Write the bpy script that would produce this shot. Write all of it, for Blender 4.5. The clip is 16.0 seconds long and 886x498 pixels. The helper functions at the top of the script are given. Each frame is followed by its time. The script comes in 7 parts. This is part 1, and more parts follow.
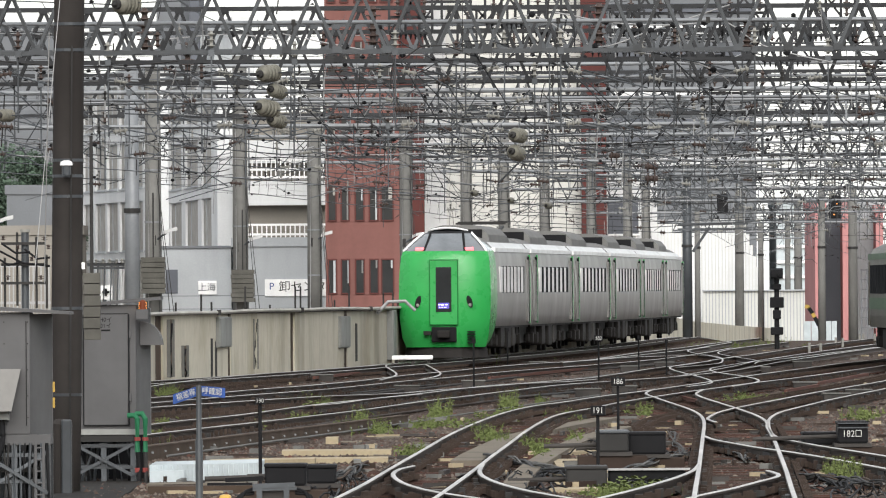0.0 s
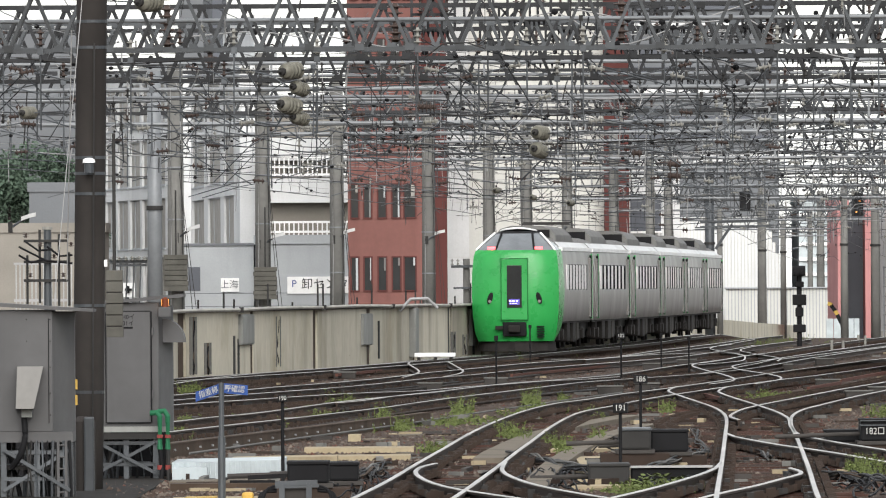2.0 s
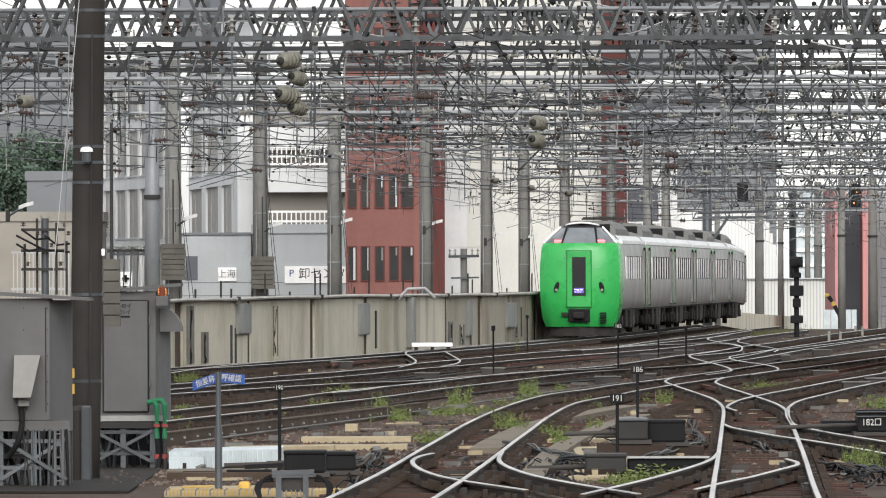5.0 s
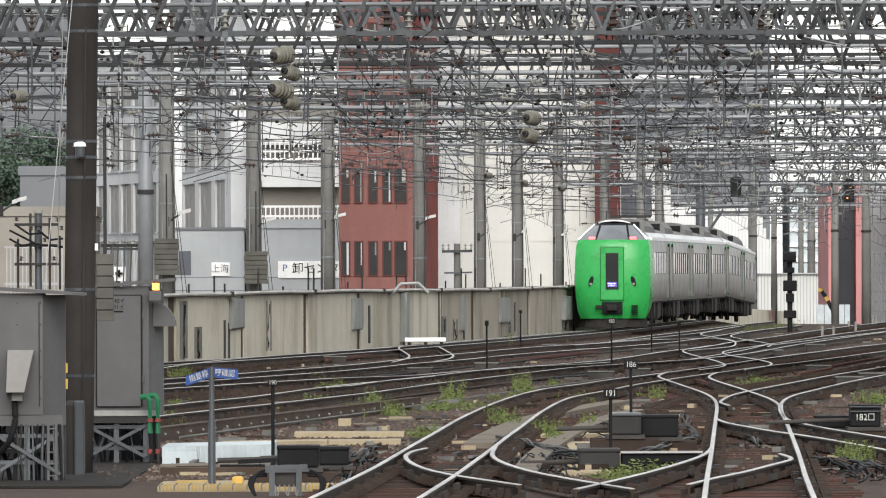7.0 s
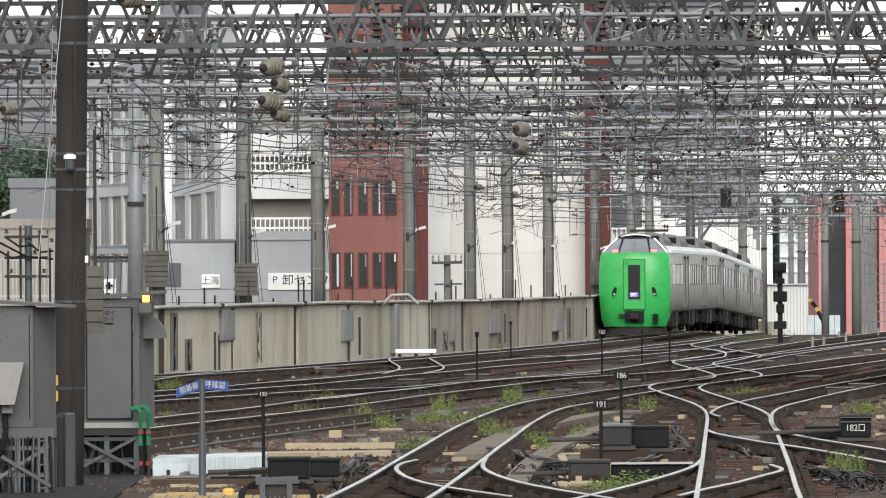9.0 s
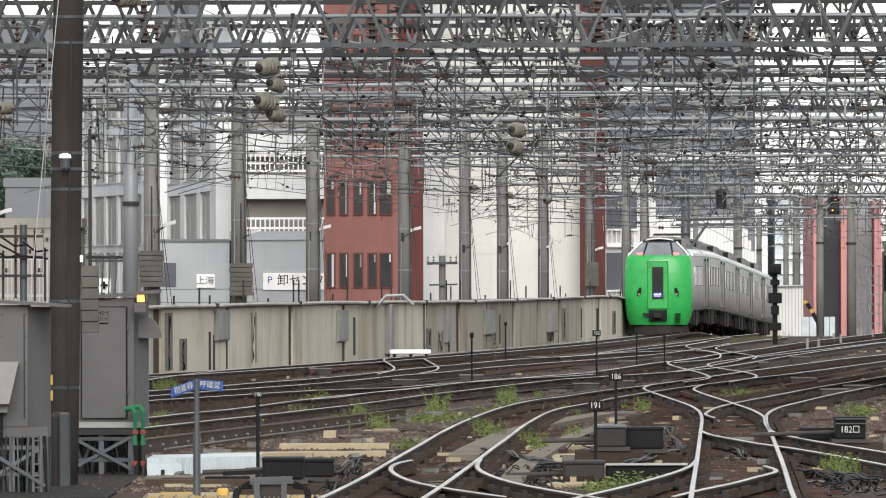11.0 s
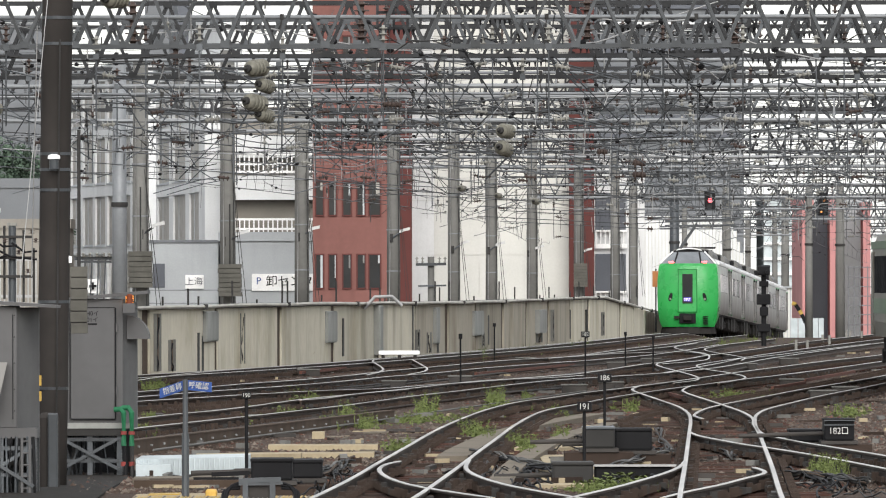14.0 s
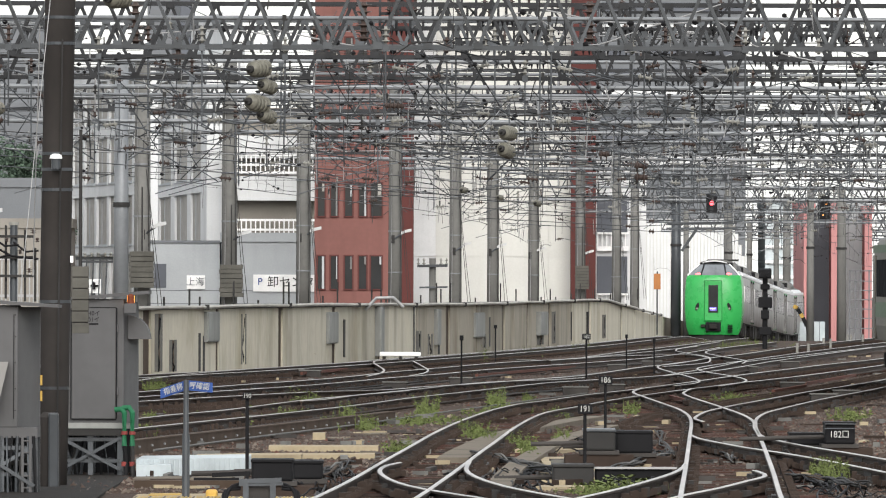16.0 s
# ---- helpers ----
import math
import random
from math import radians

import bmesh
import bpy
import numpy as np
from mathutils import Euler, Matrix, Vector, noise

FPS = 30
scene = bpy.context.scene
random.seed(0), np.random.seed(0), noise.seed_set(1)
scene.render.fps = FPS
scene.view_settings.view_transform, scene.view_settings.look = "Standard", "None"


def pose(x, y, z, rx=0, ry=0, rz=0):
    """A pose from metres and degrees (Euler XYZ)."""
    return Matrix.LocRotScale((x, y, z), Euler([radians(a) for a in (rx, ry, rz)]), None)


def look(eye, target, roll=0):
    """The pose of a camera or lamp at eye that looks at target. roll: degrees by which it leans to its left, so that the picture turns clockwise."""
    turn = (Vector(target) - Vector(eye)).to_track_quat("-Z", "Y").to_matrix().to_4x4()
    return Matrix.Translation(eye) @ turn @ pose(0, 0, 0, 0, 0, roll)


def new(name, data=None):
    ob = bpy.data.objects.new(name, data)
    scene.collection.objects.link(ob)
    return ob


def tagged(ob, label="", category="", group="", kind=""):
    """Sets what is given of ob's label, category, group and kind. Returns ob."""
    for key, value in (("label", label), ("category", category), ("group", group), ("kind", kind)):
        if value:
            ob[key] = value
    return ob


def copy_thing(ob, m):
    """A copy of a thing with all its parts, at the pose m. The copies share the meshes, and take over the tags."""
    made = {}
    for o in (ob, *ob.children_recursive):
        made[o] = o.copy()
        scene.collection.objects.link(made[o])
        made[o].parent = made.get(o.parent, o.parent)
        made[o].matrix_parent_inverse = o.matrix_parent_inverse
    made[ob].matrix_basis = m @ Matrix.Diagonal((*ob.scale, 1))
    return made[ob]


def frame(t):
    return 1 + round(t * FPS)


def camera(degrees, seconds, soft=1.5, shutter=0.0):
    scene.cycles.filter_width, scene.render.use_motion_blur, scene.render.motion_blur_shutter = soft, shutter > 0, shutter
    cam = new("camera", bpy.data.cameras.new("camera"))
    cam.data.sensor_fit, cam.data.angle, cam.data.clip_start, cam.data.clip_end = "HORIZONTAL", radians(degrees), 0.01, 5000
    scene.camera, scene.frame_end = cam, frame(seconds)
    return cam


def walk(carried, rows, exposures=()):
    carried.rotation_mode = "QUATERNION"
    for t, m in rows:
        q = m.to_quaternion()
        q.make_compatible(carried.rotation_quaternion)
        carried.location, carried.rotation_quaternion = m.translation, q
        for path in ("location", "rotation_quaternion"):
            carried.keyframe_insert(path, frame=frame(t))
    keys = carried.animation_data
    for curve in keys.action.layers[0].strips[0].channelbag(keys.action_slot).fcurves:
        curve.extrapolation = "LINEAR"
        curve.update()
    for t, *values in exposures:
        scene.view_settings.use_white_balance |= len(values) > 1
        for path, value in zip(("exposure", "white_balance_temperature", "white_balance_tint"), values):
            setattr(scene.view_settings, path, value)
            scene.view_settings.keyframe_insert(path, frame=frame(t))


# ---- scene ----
cam = camera(4.4902, 16.0, soft=1.1)
# seconds, tilt, pan, roll in degrees: hand-held at the platform's end
PATH = [
    (0, 0.20271, -0.01645, -0.35384),
    (0.5, 0.20698, -0.00099, -0.56599),
    (1, 0.18964, 0.02830, -0.46870),
    (1.5, 0.19357, 0.06430, -0.44803),
    (2, 0.19025, 0.09769, -0.35392),
    (2.5, 0.17303, 0.09733, -0.34996),
    (3, 0.15169, 0.08103, -0.21976),
    (3.5, 0.14844, 0.07156, -0.22190),
    (4, 0.14956, 0.07979, -0.22745),
    (6.5, 0.11464, 0.08591, -0.12437),
    (7, 0.11311, 0.05112, -0.17864),
    (7.5, 0.13948, 0.02290, -0.38946),
    (8, 0.17257, 0.00869, -0.32026),
    (8.5, 0.17093, 0.00247, -0.30199),
    (11, 0.17371, -0.02453, -0.13925),
    (11.5, 0.19035, -0.02420, -0.06769),
    (12, 0.22297, -0.01067, -0.07750),
    (12.5, 0.21199, 0.00000, -0.00000),
    (13, 0.18029, -0.01277, 0.00077),
    (13.5, 0.16817, -0.04234, -0.03379),
    (14, 0.17902, -0.08118, -0.08823),
    (14.5, 0.18215, -0.09588, -0.19941),
    (15, 0.18184, -0.09192, -0.04027),
    (15.5, 0.19407, -0.08297, 0.08388),
    (16, 0.18700, -0.07342, 0.18956),
]
EYE = (0.0, 0.0, 2.2)
walk(cam, [(t, pose(*EYE, 0, 0, pan) @ pose(0, 0, 0, 90 + tilt, 0, 0) @ pose(0, 0, 0, 0, 0, roll)) for t, tilt, pan, roll in PATH])
scene.view_settings.exposure = 0.77

# ---- light: overcast sky ----
world = bpy.data.worlds.new("overcast")
scene.world = world
world.use_nodes = True
wn, wl = world.node_tree.nodes, world.node_tree.links
sky = wn.new("ShaderNodeTexSky")
sky.sky_type, sky.sun_disc = "NISHITA", False
sky.sun_elevation, sky.sun_rotation = radians(29), radians(176)
sky_bg = wn["Background"]
sky_bg.inputs["Strength"].default_value = 0.03
cloud_bg = wn.new("ShaderNodeBackground")
cloud_bg.inputs["Color"].default_value = (0.985, 0.995, 1.0, 1)
cloud_bg.inputs["Strength"].default_value = 0.62
both = wn.new("ShaderNodeAddShader")
wl.new(sky.outputs["Color"], sky_bg.inputs["Color"])
wl.new(sky_bg.outputs[0], both.inputs[0])
wl.new(cloud_bg.outputs[0], both.inputs[1])
wl.new(both.outputs[0], wn["World Output"].inputs["Surface"])
sun_data = bpy.data.lights.new("sun", "SUN")
sun_data.energy, sun_data.angle, sun_data.color = 2.6, radians(45), (1.0, 0.97, 0.93)
sun = new("sun", sun_data)
sun.matrix_world = look((40, -200, 170), (20, 100, 0))


# ---- materials ----
def mat(name, col, rough=0.6, metal=0.0, vary=0.25, size=1.0, fine=12.0, bump=0.0, streak=0.0, dirt=None, island=0.0, spec=0.12, run=(1, 1, 0.13)):
    """Surface with stains (size), grain (fine), optional run-down streaks and a dirt colour."""
    m = bpy.data.materials.new(name)
    m.use_nodes = True
    n, l = m.node_tree.nodes, m.node_tree.links
    b = n["Principled BSDF"]
    b.inputs["Roughness"].default_value, b.inputs["Metallic"].default_value = rough, metal
    b.inputs["Specular IOR Level"].default_value = spec
    tc = n.new("ShaderNodeTexCoord")
    dark = dirt or tuple(c * (1 - vary) * 0.85 for c in col)
    light = tuple(min(1, c * (1 + vary * 0.45)) for c in col)

    def nz(scale, detail, stretch=(1, 1, 1)):
        mp = n.new("ShaderNodeMapping")
        mp.inputs["Scale"].default_value = stretch
        t = n.new("ShaderNodeTexNoise")
        t.inputs["Scale"].default_value, t.inputs["Detail"].default_value = scale, detail
        l.new(tc.outputs["Object"], mp.inputs["Vector"])
        l.new(mp.outputs[0], t.inputs["Vector"])
        return t.outputs["Fac"]

    def ramp(src, lo, hi):
        r = n.new("ShaderNodeMapRange")
        r.inputs["From Min"].default_value, r.inputs["From Max"].default_value = lo, hi
        l.new(src, r.inputs["Value"])
        return r.outputs["Result"]

    def mix(fac, a, c):
        x = n.new("ShaderNodeMix")
        x.data_type = "RGBA"
        l.new(fac, x.inputs[0])
        for sock, v in ((x.inputs[6], a), (x.inputs[7], c)):
            if isinstance(v, tuple):
                sock.default_value = (*v, 1)
            else:
                l.new(v, sock)
        return x.outputs[2]

    c = mix(ramp(nz(1 / size, 5), 0.32, 0.68), dark if dirt is None else tuple(col), light)
    if dirt:
        c = mix(ramp(nz(0.7 / size, 8), 0.52, 0.72), c, tuple(dirt))
    g = nz(fine, 3)
    c2 = mix(ramp(g, 0.3, 0.7), tuple(q * 0.86 for q in col), light)
    x = n.new("ShaderNodeMix")
    x.data_type = "RGBA"
    x.inputs[0].default_value = 0.4
    l.new(c, x.inputs[6])
    l.new(c2, x.inputs[7])
    c = x.outputs[2]
    if streak:
        s = ramp(nz(1.5, 6, run), 0.50, 0.72)
        mlt = n.new("ShaderNodeMath")
        mlt.operation = "MULTIPLY"
        mlt.inputs[1].default_value = streak
        l.new(s, mlt.inputs[0])
        c = mix(mlt.outputs[0], c, tuple(q * 0.35 for q in col))
    if island:
        oi = n.new("ShaderNodeObjectInfo")
        gm = n.new("ShaderNodeNewGeometry")
        ad = n.new("ShaderNodeMath")
        ad.operation = "ADD"
        l.new(oi.outputs["Random"], ad.inputs[0])
        l.new(gm.outputs["Random Per Island"], ad.inputs[1])
        hs = n.new("ShaderNodeHueSaturation")
        mr = n.new("ShaderNodeMapRange")
        mr.inputs["From Max"].default_value = 2.0
        mr.inputs["To Min"].default_value, mr.inputs["To Max"].default_value = 1 - island, 1 + island
        l.new(ad.outputs[0], mr.inputs["Value"])
        l.new(mr.outputs[0], hs.inputs["Value"])
        l.new(c, hs.inputs["Color"])
        c = hs.outputs[0]
    l.new(c, b.inputs["Base Color"])
    rr = ramp(g, 0.2, 0.8)
    ra = n.new("ShaderNodeMapRange")
    ra.inputs["To Min"].default_value, ra.inputs["To Max"].default_value = max(0.02, rough - 0.1), min(1, rough + 0.1)
    l.new(rr, ra.inputs["Value"])
    l.new(ra.outputs[0], b.inputs["Roughness"])
    if bump:
        bp = n.new("ShaderNodeBump")
        bp.inputs["Strength"].default_value, bp.inputs["Distance"].default_value = 0.7, bump
        l.new(g, bp.inputs["Height"])
        l.new(bp.outputs[0], b.inputs["Normal"])
    return m


def glow(name, col, strength):
    m = bpy.data.materials.new(name)
    m.use_nodes = True
    b = m.node_tree.nodes["Principled BSDF"]
    b.inputs["Base Color"].default_value = (*col, 1)
    b.inputs["Emission Color"].default_value = (*col, 1)
    b.inputs["Emission Strength"].default_value = strength
    return m


BALLAST = mat("ballast", (0.048, 0.034, 0.027), 0.95, vary=0.6, size=1.6, fine=9, bump=0.05, dirt=(0.024, 0.017, 0.013))
RAIL_SIDE = mat("rusty_rail", (0.034, 0.024, 0.019), 0.7, vary=0.4, size=1.0, fine=14)
RAIL_HEAD = mat("worn_rail_head", (0.43, 0.395, 0.36), 0.36, 0.9, vary=0.75, size=7.0, fine=2.5)
RUSTY_HEAD = mat("dull_rail_head", (0.20, 0.165, 0.14), 0.5, 0.5, vary=0.3, size=3.0)
SLEEPER = mat("tarred_sleeper", (0.036, 0.026, 0.021), 0.9, vary=0.4, size=1.0, fine=10, island=0.35)
REDSLEEPER = mat("red_brown_plate", (0.052, 0.027, 0.021), 0.85, vary=0.4, size=1.0, island=0.3)
CONCRETE = mat("weathered_concrete", (0.43, 0.40, 0.325), 0.9, vary=0.5, size=2.6, fine=3.0, bump=0.01, streak=0.6, island=0.24, dirt=(0.25, 0.21, 0.13), run=(0.9, 0.30, 0.07))
OLDCONCRETE = mat("brown_stained_concrete", (0.27, 0.245, 0.20), 0.9, vary=0.5, size=2.2, fine=3.0, bump=0.01, streak=0.7, island=0.24, dirt=(0.15, 0.12, 0.08), run=(0.9, 0.30, 0.07))
PALEPIPE = mat("pale_cable_pipe", (0.40, 0.385, 0.35), 0.6, vary=0.35, size=1.5)
POLE = mat("pole_concrete", (0.140, 0.138, 0.130), 0.9, vary=0.35, size=1.5, fine=10, streak=0.35)
DARKPOLE = mat("dark_brown_pole", (0.031, 0.0275, 0.0255), 0.8, vary=0.3, size=0.8, fine=10, streak=0.4)
OLDSTEEL = mat("dark_painted_steel", (0.024, 0.025, 0.027), 0.55, 0.2, spec=0.2, island=0.5, vary=0.3, size=0.7)
TUBESTEEL = mat("pale_galvanised_tube", (0.175, 0.184, 0.192), 0.5, 0.2, spec=0.3, vary=0.3, size=1.5)
STEEL = mat("galvanised_steel", (0.047, 0.052, 0.057), 0.45, 0.25, spec=0.35, island=0.8, vary=0.3, size=0.7, fine=12)
DARKSTEEL = mat("dark_weathered_steel", (0.034, 0.033, 0.032), 0.65, 0.2, vary=0.35, size=0.7)
WIRE = mat("grey_wire", (0.058, 0.061, 0.065), 0.5, 0.4, vary=0.2, island=0.4)
PALEWIRE = mat("pale_wire", (0.30, 0.30, 0.298), 0.5, 0.3, vary=0.2)
PORCELAIN = mat("porcelain", (0.22, 0.217, 0.198), 0.25, vary=0.2, size=0.2)
BROWNPORC = mat("brown_porcelain", (0.060, 0.045, 0.040), 0.25, vary=0.2, size=0.2)
CABINET = mat("grey_painted_steel", (0.088, 0.087, 0.088), 0.55, vary=0.12, size=0.8, fine=6, streak=0.25)
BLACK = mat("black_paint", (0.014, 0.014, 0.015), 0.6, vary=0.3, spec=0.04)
WHITE = mat("white_paint", (0.80, 0.80, 0.79), 0.6, vary=0.1)
OFFWHITE = mat("white_tile_facade", (0.59, 0.597, 0.598), 0.7, vary=0.10, size=3, streak=0.12)
GREYFACADE = mat("grey_facade", (0.36, 0.378, 0.39), 0.7, vary=0.10, size=4, streak=0.1)
CREAM = mat("cream_panel", (0.55, 0.55, 0.52), 0.7, vary=0.06, size=5, streak=0.08)
BRICKRED = mat("red_brown_facade", (0.165, 0.077, 0.067), 0.8, vary=0.15, size=4, fine=4, streak=0.2)
DEEPRED = mat("dark_red_facade", (0.085, 0.030, 0.027), 0.8, vary=0.15, size=4)
CORALRED = mat("coral_painted_wall", (0.42, 0.20, 0.195), 0.75, vary=0.12, size=4)
SLATE = mat("slate_grey_wall", (0.105, 0.112, 0.128), 0.7, vary=0.15, size=4)
GLASS = mat("dark_window_glass", (0.020, 0.022, 0.024), 0.12, spec=0.3, vary=0.3, size=1.5)
BLIND = mat("window_blind", (0.30, 0.288, 0.265), 0.6, vary=0.25, size=0.8)
SLATEBLIND = mat("grey_window_blind", (0.165, 0.165, 0.162), 0.5, vary=0.3, size=1.2)
GREEN = mat("bright_green_paint", (0.024, 0.285, 0.062), 0.3, spec=0.35, vary=0.05, size=2, fine=3)
SILVER = mat("brushed_stainless", (0.21, 0.20, 0.193), 0.36, 0.5, vary=0.10, size=3, fine=0.6, spec=0.2)
TRAINGLASS = mat("tinted_train_window", (0.030, 0.031, 0.033), 0.8, vary=0.4, size=1.5, spec=0.0)
ROOFGREY = mat("train_roof_grey", (0.15, 0.148, 0.142), 0.7, vary=0.25, size=1)
UNDER = mat("underframe_grime", (0.050, 0.046, 0.043), 0.8, vary=0.4, size=0.5)
GRIME = mat("black_underfloor_grime", (0.022, 0.020, 0.019), 0.75, vary=0.5, size=0.4)
SHIELD = mat("windscreen_glass", (0.12, 0.13, 0.14), 0.08, spec=0.5, vary=0.3, size=0.8)
TREE = mat("leaf_green", (0.074, 0.108, 0.078), 0.8, vary=0.3, size=0.6, island=0.4)
WEED = mat("weed_green", (0.105, 0.130, 0.045), 0.8, vary=0.4, size=0.3, island=0.45)
DISTANT = mat("distant_facade", (0.15, 0.158, 0.168), 0.7, vary=0.15, size=4)
BEIGE = mat("beige_wall", (0.22, 0.205, 0.18), 0.8, vary=0.15, size=3)
PATH_GREY = mat("dusty_concrete_path", (0.125, 0.108, 0.086), 0.95, vary=0.5, size=0.7, fine=9, bump=0.02, dirt=(0.045, 0.034, 0.026))
TIMBER = mat("pale_timber", (0.27, 0.225, 0.15), 0.85, vary=0.45, size=0.5, fine=14, dirt=(0.18, 0.14, 0.09))
PALE = mat("pale_sheet", (0.43, 0.475, 0.49), 0.6, vary=0.15, size=0.5)
BLUE = mat("blue_sign_paint", (0.035, 0.075, 0.24), 0.5, vary=0.1)
REDBOARD = mat("rust_red_board", (0.095, 0.043, 0.033), 0.85, vary=0.4, size=0.8, fine=8, dirt=(0.05, 0.03, 0.024))
YELLOW = mat("yellow_paint", (0.36, 0.24, 0.06), 0.6, vary=0.2)
ORANGE = mat("orange_paint", (0.33, 0.14, 0.05), 0.6, vary=0.2)
PIPEGREEN = mat("green_conduit", (0.022, 0.125, 0.06), 0.5, vary=0.2)
PIPERED = mat("red_conduit", (0.22, 0.05, 0.045), 0.5, vary=0.2)
TAIL = glow("tail_light", (1.0, 0.09, 0.10), 2.3)
LED = glow("destination_display", (0.07, 0.05, 0.34), 0.3)
LEDTEXT = glow("display_characters", (0.62, 0.56, 1.0), 0.8)
REDLAMP = glow("red_signal_lamp", (1.0, 0.08, 0.10), 2.0)
LAMPSHELL = mat("dull_white_lamp_shell", (0.40, 0.40, 0.39), 0.5, vary=0.2, size=0.3)
BOXGREY = mat("grey_box_paint", (0.235, 0.238, 0.225), 0.6, vary=0.3, size=1.0, streak=0.4)
CHANNEL = mat("rust_stained_channel", (0.085, 0.066, 0.048), 0.85, vary=0.5, size=0.5, fine=6, dirt=(0.10, 0.055, 0.03))
TROUGH = mat("rust_brown_board", (0.070, 0.050, 0.037), 0.85, vary=0.4, size=0.8, fine=8, streak=0.4)
DIMAMBER = glow("dim_amber_lamp", (1.0, 0.36, 0.08), 0.45)
INSGREY = mat("grimy_grey_porcelain", (0.135, 0.13, 0.108), 0.35, vary=0.35, size=0.15)
AMBER = glow("amber_lamp", (1.0, 0.36, 0.05), 2.6)


# ---- mesh tools ----
class Mesh:
    """Collects boxes, tubes and quads; material index per piece."""

    def __init__(self):
        self.v, self.f, self.mi = [], [], []

    def add(self, vs, fs, k=0):
        o = len(self.v)
        self.v += [tuple(p) for p in vs]
        self.f += [tuple(i + o for i in q) for q in fs]
        self.mi += [k] * len(fs)
        return self

    def box(self, a, b, k=0, bev=0.0):
        (x0, y0, z0), (x1, y1, z1) = a, b
        if bev:
            bm = bmesh.new()
            bmesh.ops.create_cube(bm, size=1)
            for q in bm.verts:
                q.co = ((x0 + x1) / 2 + q.co.x * (x1 - x0), (y0 + y1) / 2 + q.co.y * (y1 - y0), (z0 + z1) / 2 + q.co.z * (z1 - z0))
            bmesh.ops.bevel(bm, geom=bm.edges[:], offset=bev, segments=2, profile=0.5, affect="EDGES")
            bm.verts.index_update()
            self.add([q.co for q in bm.verts], [[w.index for w in f.verts] for f in bm.faces], k)
            bm.free()
            return self
        vs = [(x, y, z) for z in (z0, z1) for y in (y0, y1) for x in (x0, x1)]
        return self.add(vs, [(0, 2, 3, 1), (4, 5, 7, 6), (0, 1, 5, 4), (2, 6, 7, 3), (0, 4, 6, 2), (1, 3, 7, 5)], k)

    def beam(self, p, q, w, h=None, k=0, up=(0, 0, 1)):
        """Square bar from p to q."""
        p, q = Vector(p), Vector(q)
        d = (q - p).normalized()
        s = d.cross(Vector(up))
        s = s.normalized() if s.length > 1e-4 else Vector((1, 0, 0))
        t = s.cross(d)
        s, t = s * w / 2, t * (h or w) / 2
        vs = [c + e for c in (p, q) for e in (-s - t, s - t, s + t, -s + t)]
        return self.add(vs, [(3, 2, 1, 0), (4, 5, 6, 7), (0, 1, 5, 4), (1, 2, 6, 5), (2, 3, 7, 6), (3, 0, 4, 7)], k)

    def tube(self, pts, r, n=6, k=0, caps=True):
        """Round tube through pts; r a number or one radius per point."""
        pts = [Vector(p) for p in pts]
        rs = r if isinstance(r, (list, tuple)) else [r] * len(pts)
        o, vs = len(self.v), []
        for i, p in enumerate(pts):
            d = (pts[min(i + 1, len(pts) - 1)] - pts[max(i - 1, 0)]).normalized()
            s = d.cross(Vector((0, 0, 1)))
            s = s.normalized() if s.length > 1e-3 else Vector((1, 0, 0))
            t = s.cross(d)
            vs += [p + (s * math.cos(a) + t * math.sin(a)) * rs[i] for a in (j * 2 * math.pi / n for j in range(n))]
        fs = [(i * n + j, i * n + (j + 1) % n, (i + 1) * n + (j + 1) % n, (i + 1) * n + j) for i in range(len(pts) - 1) for j in range(n)]
        if caps:
            fs += [tuple(range(n - 1, -1, -1)), tuple((len(pts) - 1) * n + j for j in range(n))]
        return self.add(vs, fs, k)

    def discs(self, p, q, count, r, k=0, n=10):
        """A string of ribbed insulator discs from p to q."""
        p, q = Vector(p), Vector(q)
        pts, rs = [], []
        for i in range(count):
            for f, g in ((0.0, 0.35), (0.30, 0.45), (0.36, 1.0), (0.52, 0.92), (0.56, 0.4), (0.95, 0.35)):
                pts.append(p.lerp(q, (i + f) / count))
                rs.append(r * g)
        return self.tube(pts, rs, n, k)

    def sweep(self, line, prof, k=0, base=0.0):
        """Sweeps a closed profile of (side, up) along a plan line of (x, y) or (x, y, z)."""
        n, vs = len(prof), []
        for i, p in enumerate(line):
            a, b = line[max(i - 1, 0)], line[min(i + 1, len(line) - 1)]
            dx, dy = b[0] - a[0], b[1] - a[1]
            le = math.hypot(dx, dy) or 1
            nx, ny = dy / le, -dx / le
            z = (p[2] if len(p) > 2 else 0) + base
            vs += [(p[0] + nx * s, p[1] + ny * s, z + u) for s, u in prof]
        fs = [(i * n + j, (i + 1) * n + j, (i + 1) * n + (j + 1) % n, i * n + (j + 1) % n) for i in range(len(line) - 1) for j in range(n)]
        fs += [tuple(range(n)), tuple((len(line) - 1) * n + j for j in range(n - 1, -1, -1))]
        return self.add(vs, fs, k)

    def data(self, name, *mats, smooth=False):
        used = sorted({i for f in self.f for i in f})
        at = {i: j for j, i in enumerate(used)}
        me = bpy.data.meshes.new(name)
        me.from_pydata([self.v[i] for i in used], [], [tuple(at[i] for i in f) for f in self.f])
        for m in mats:
            me.materials.append(m)
        me.polygons.foreach_set("material_index", self.mi)
        me.polygons.foreach_set("use_smooth", [smooth] * len(self.f))
        me.update()
        return me


def thing(name, label, category, group="", kind="", at=None):
    ob = tagged(new(name), label, category, group, kind)
    if at is not None:
        ob.matrix_world = at
    return ob


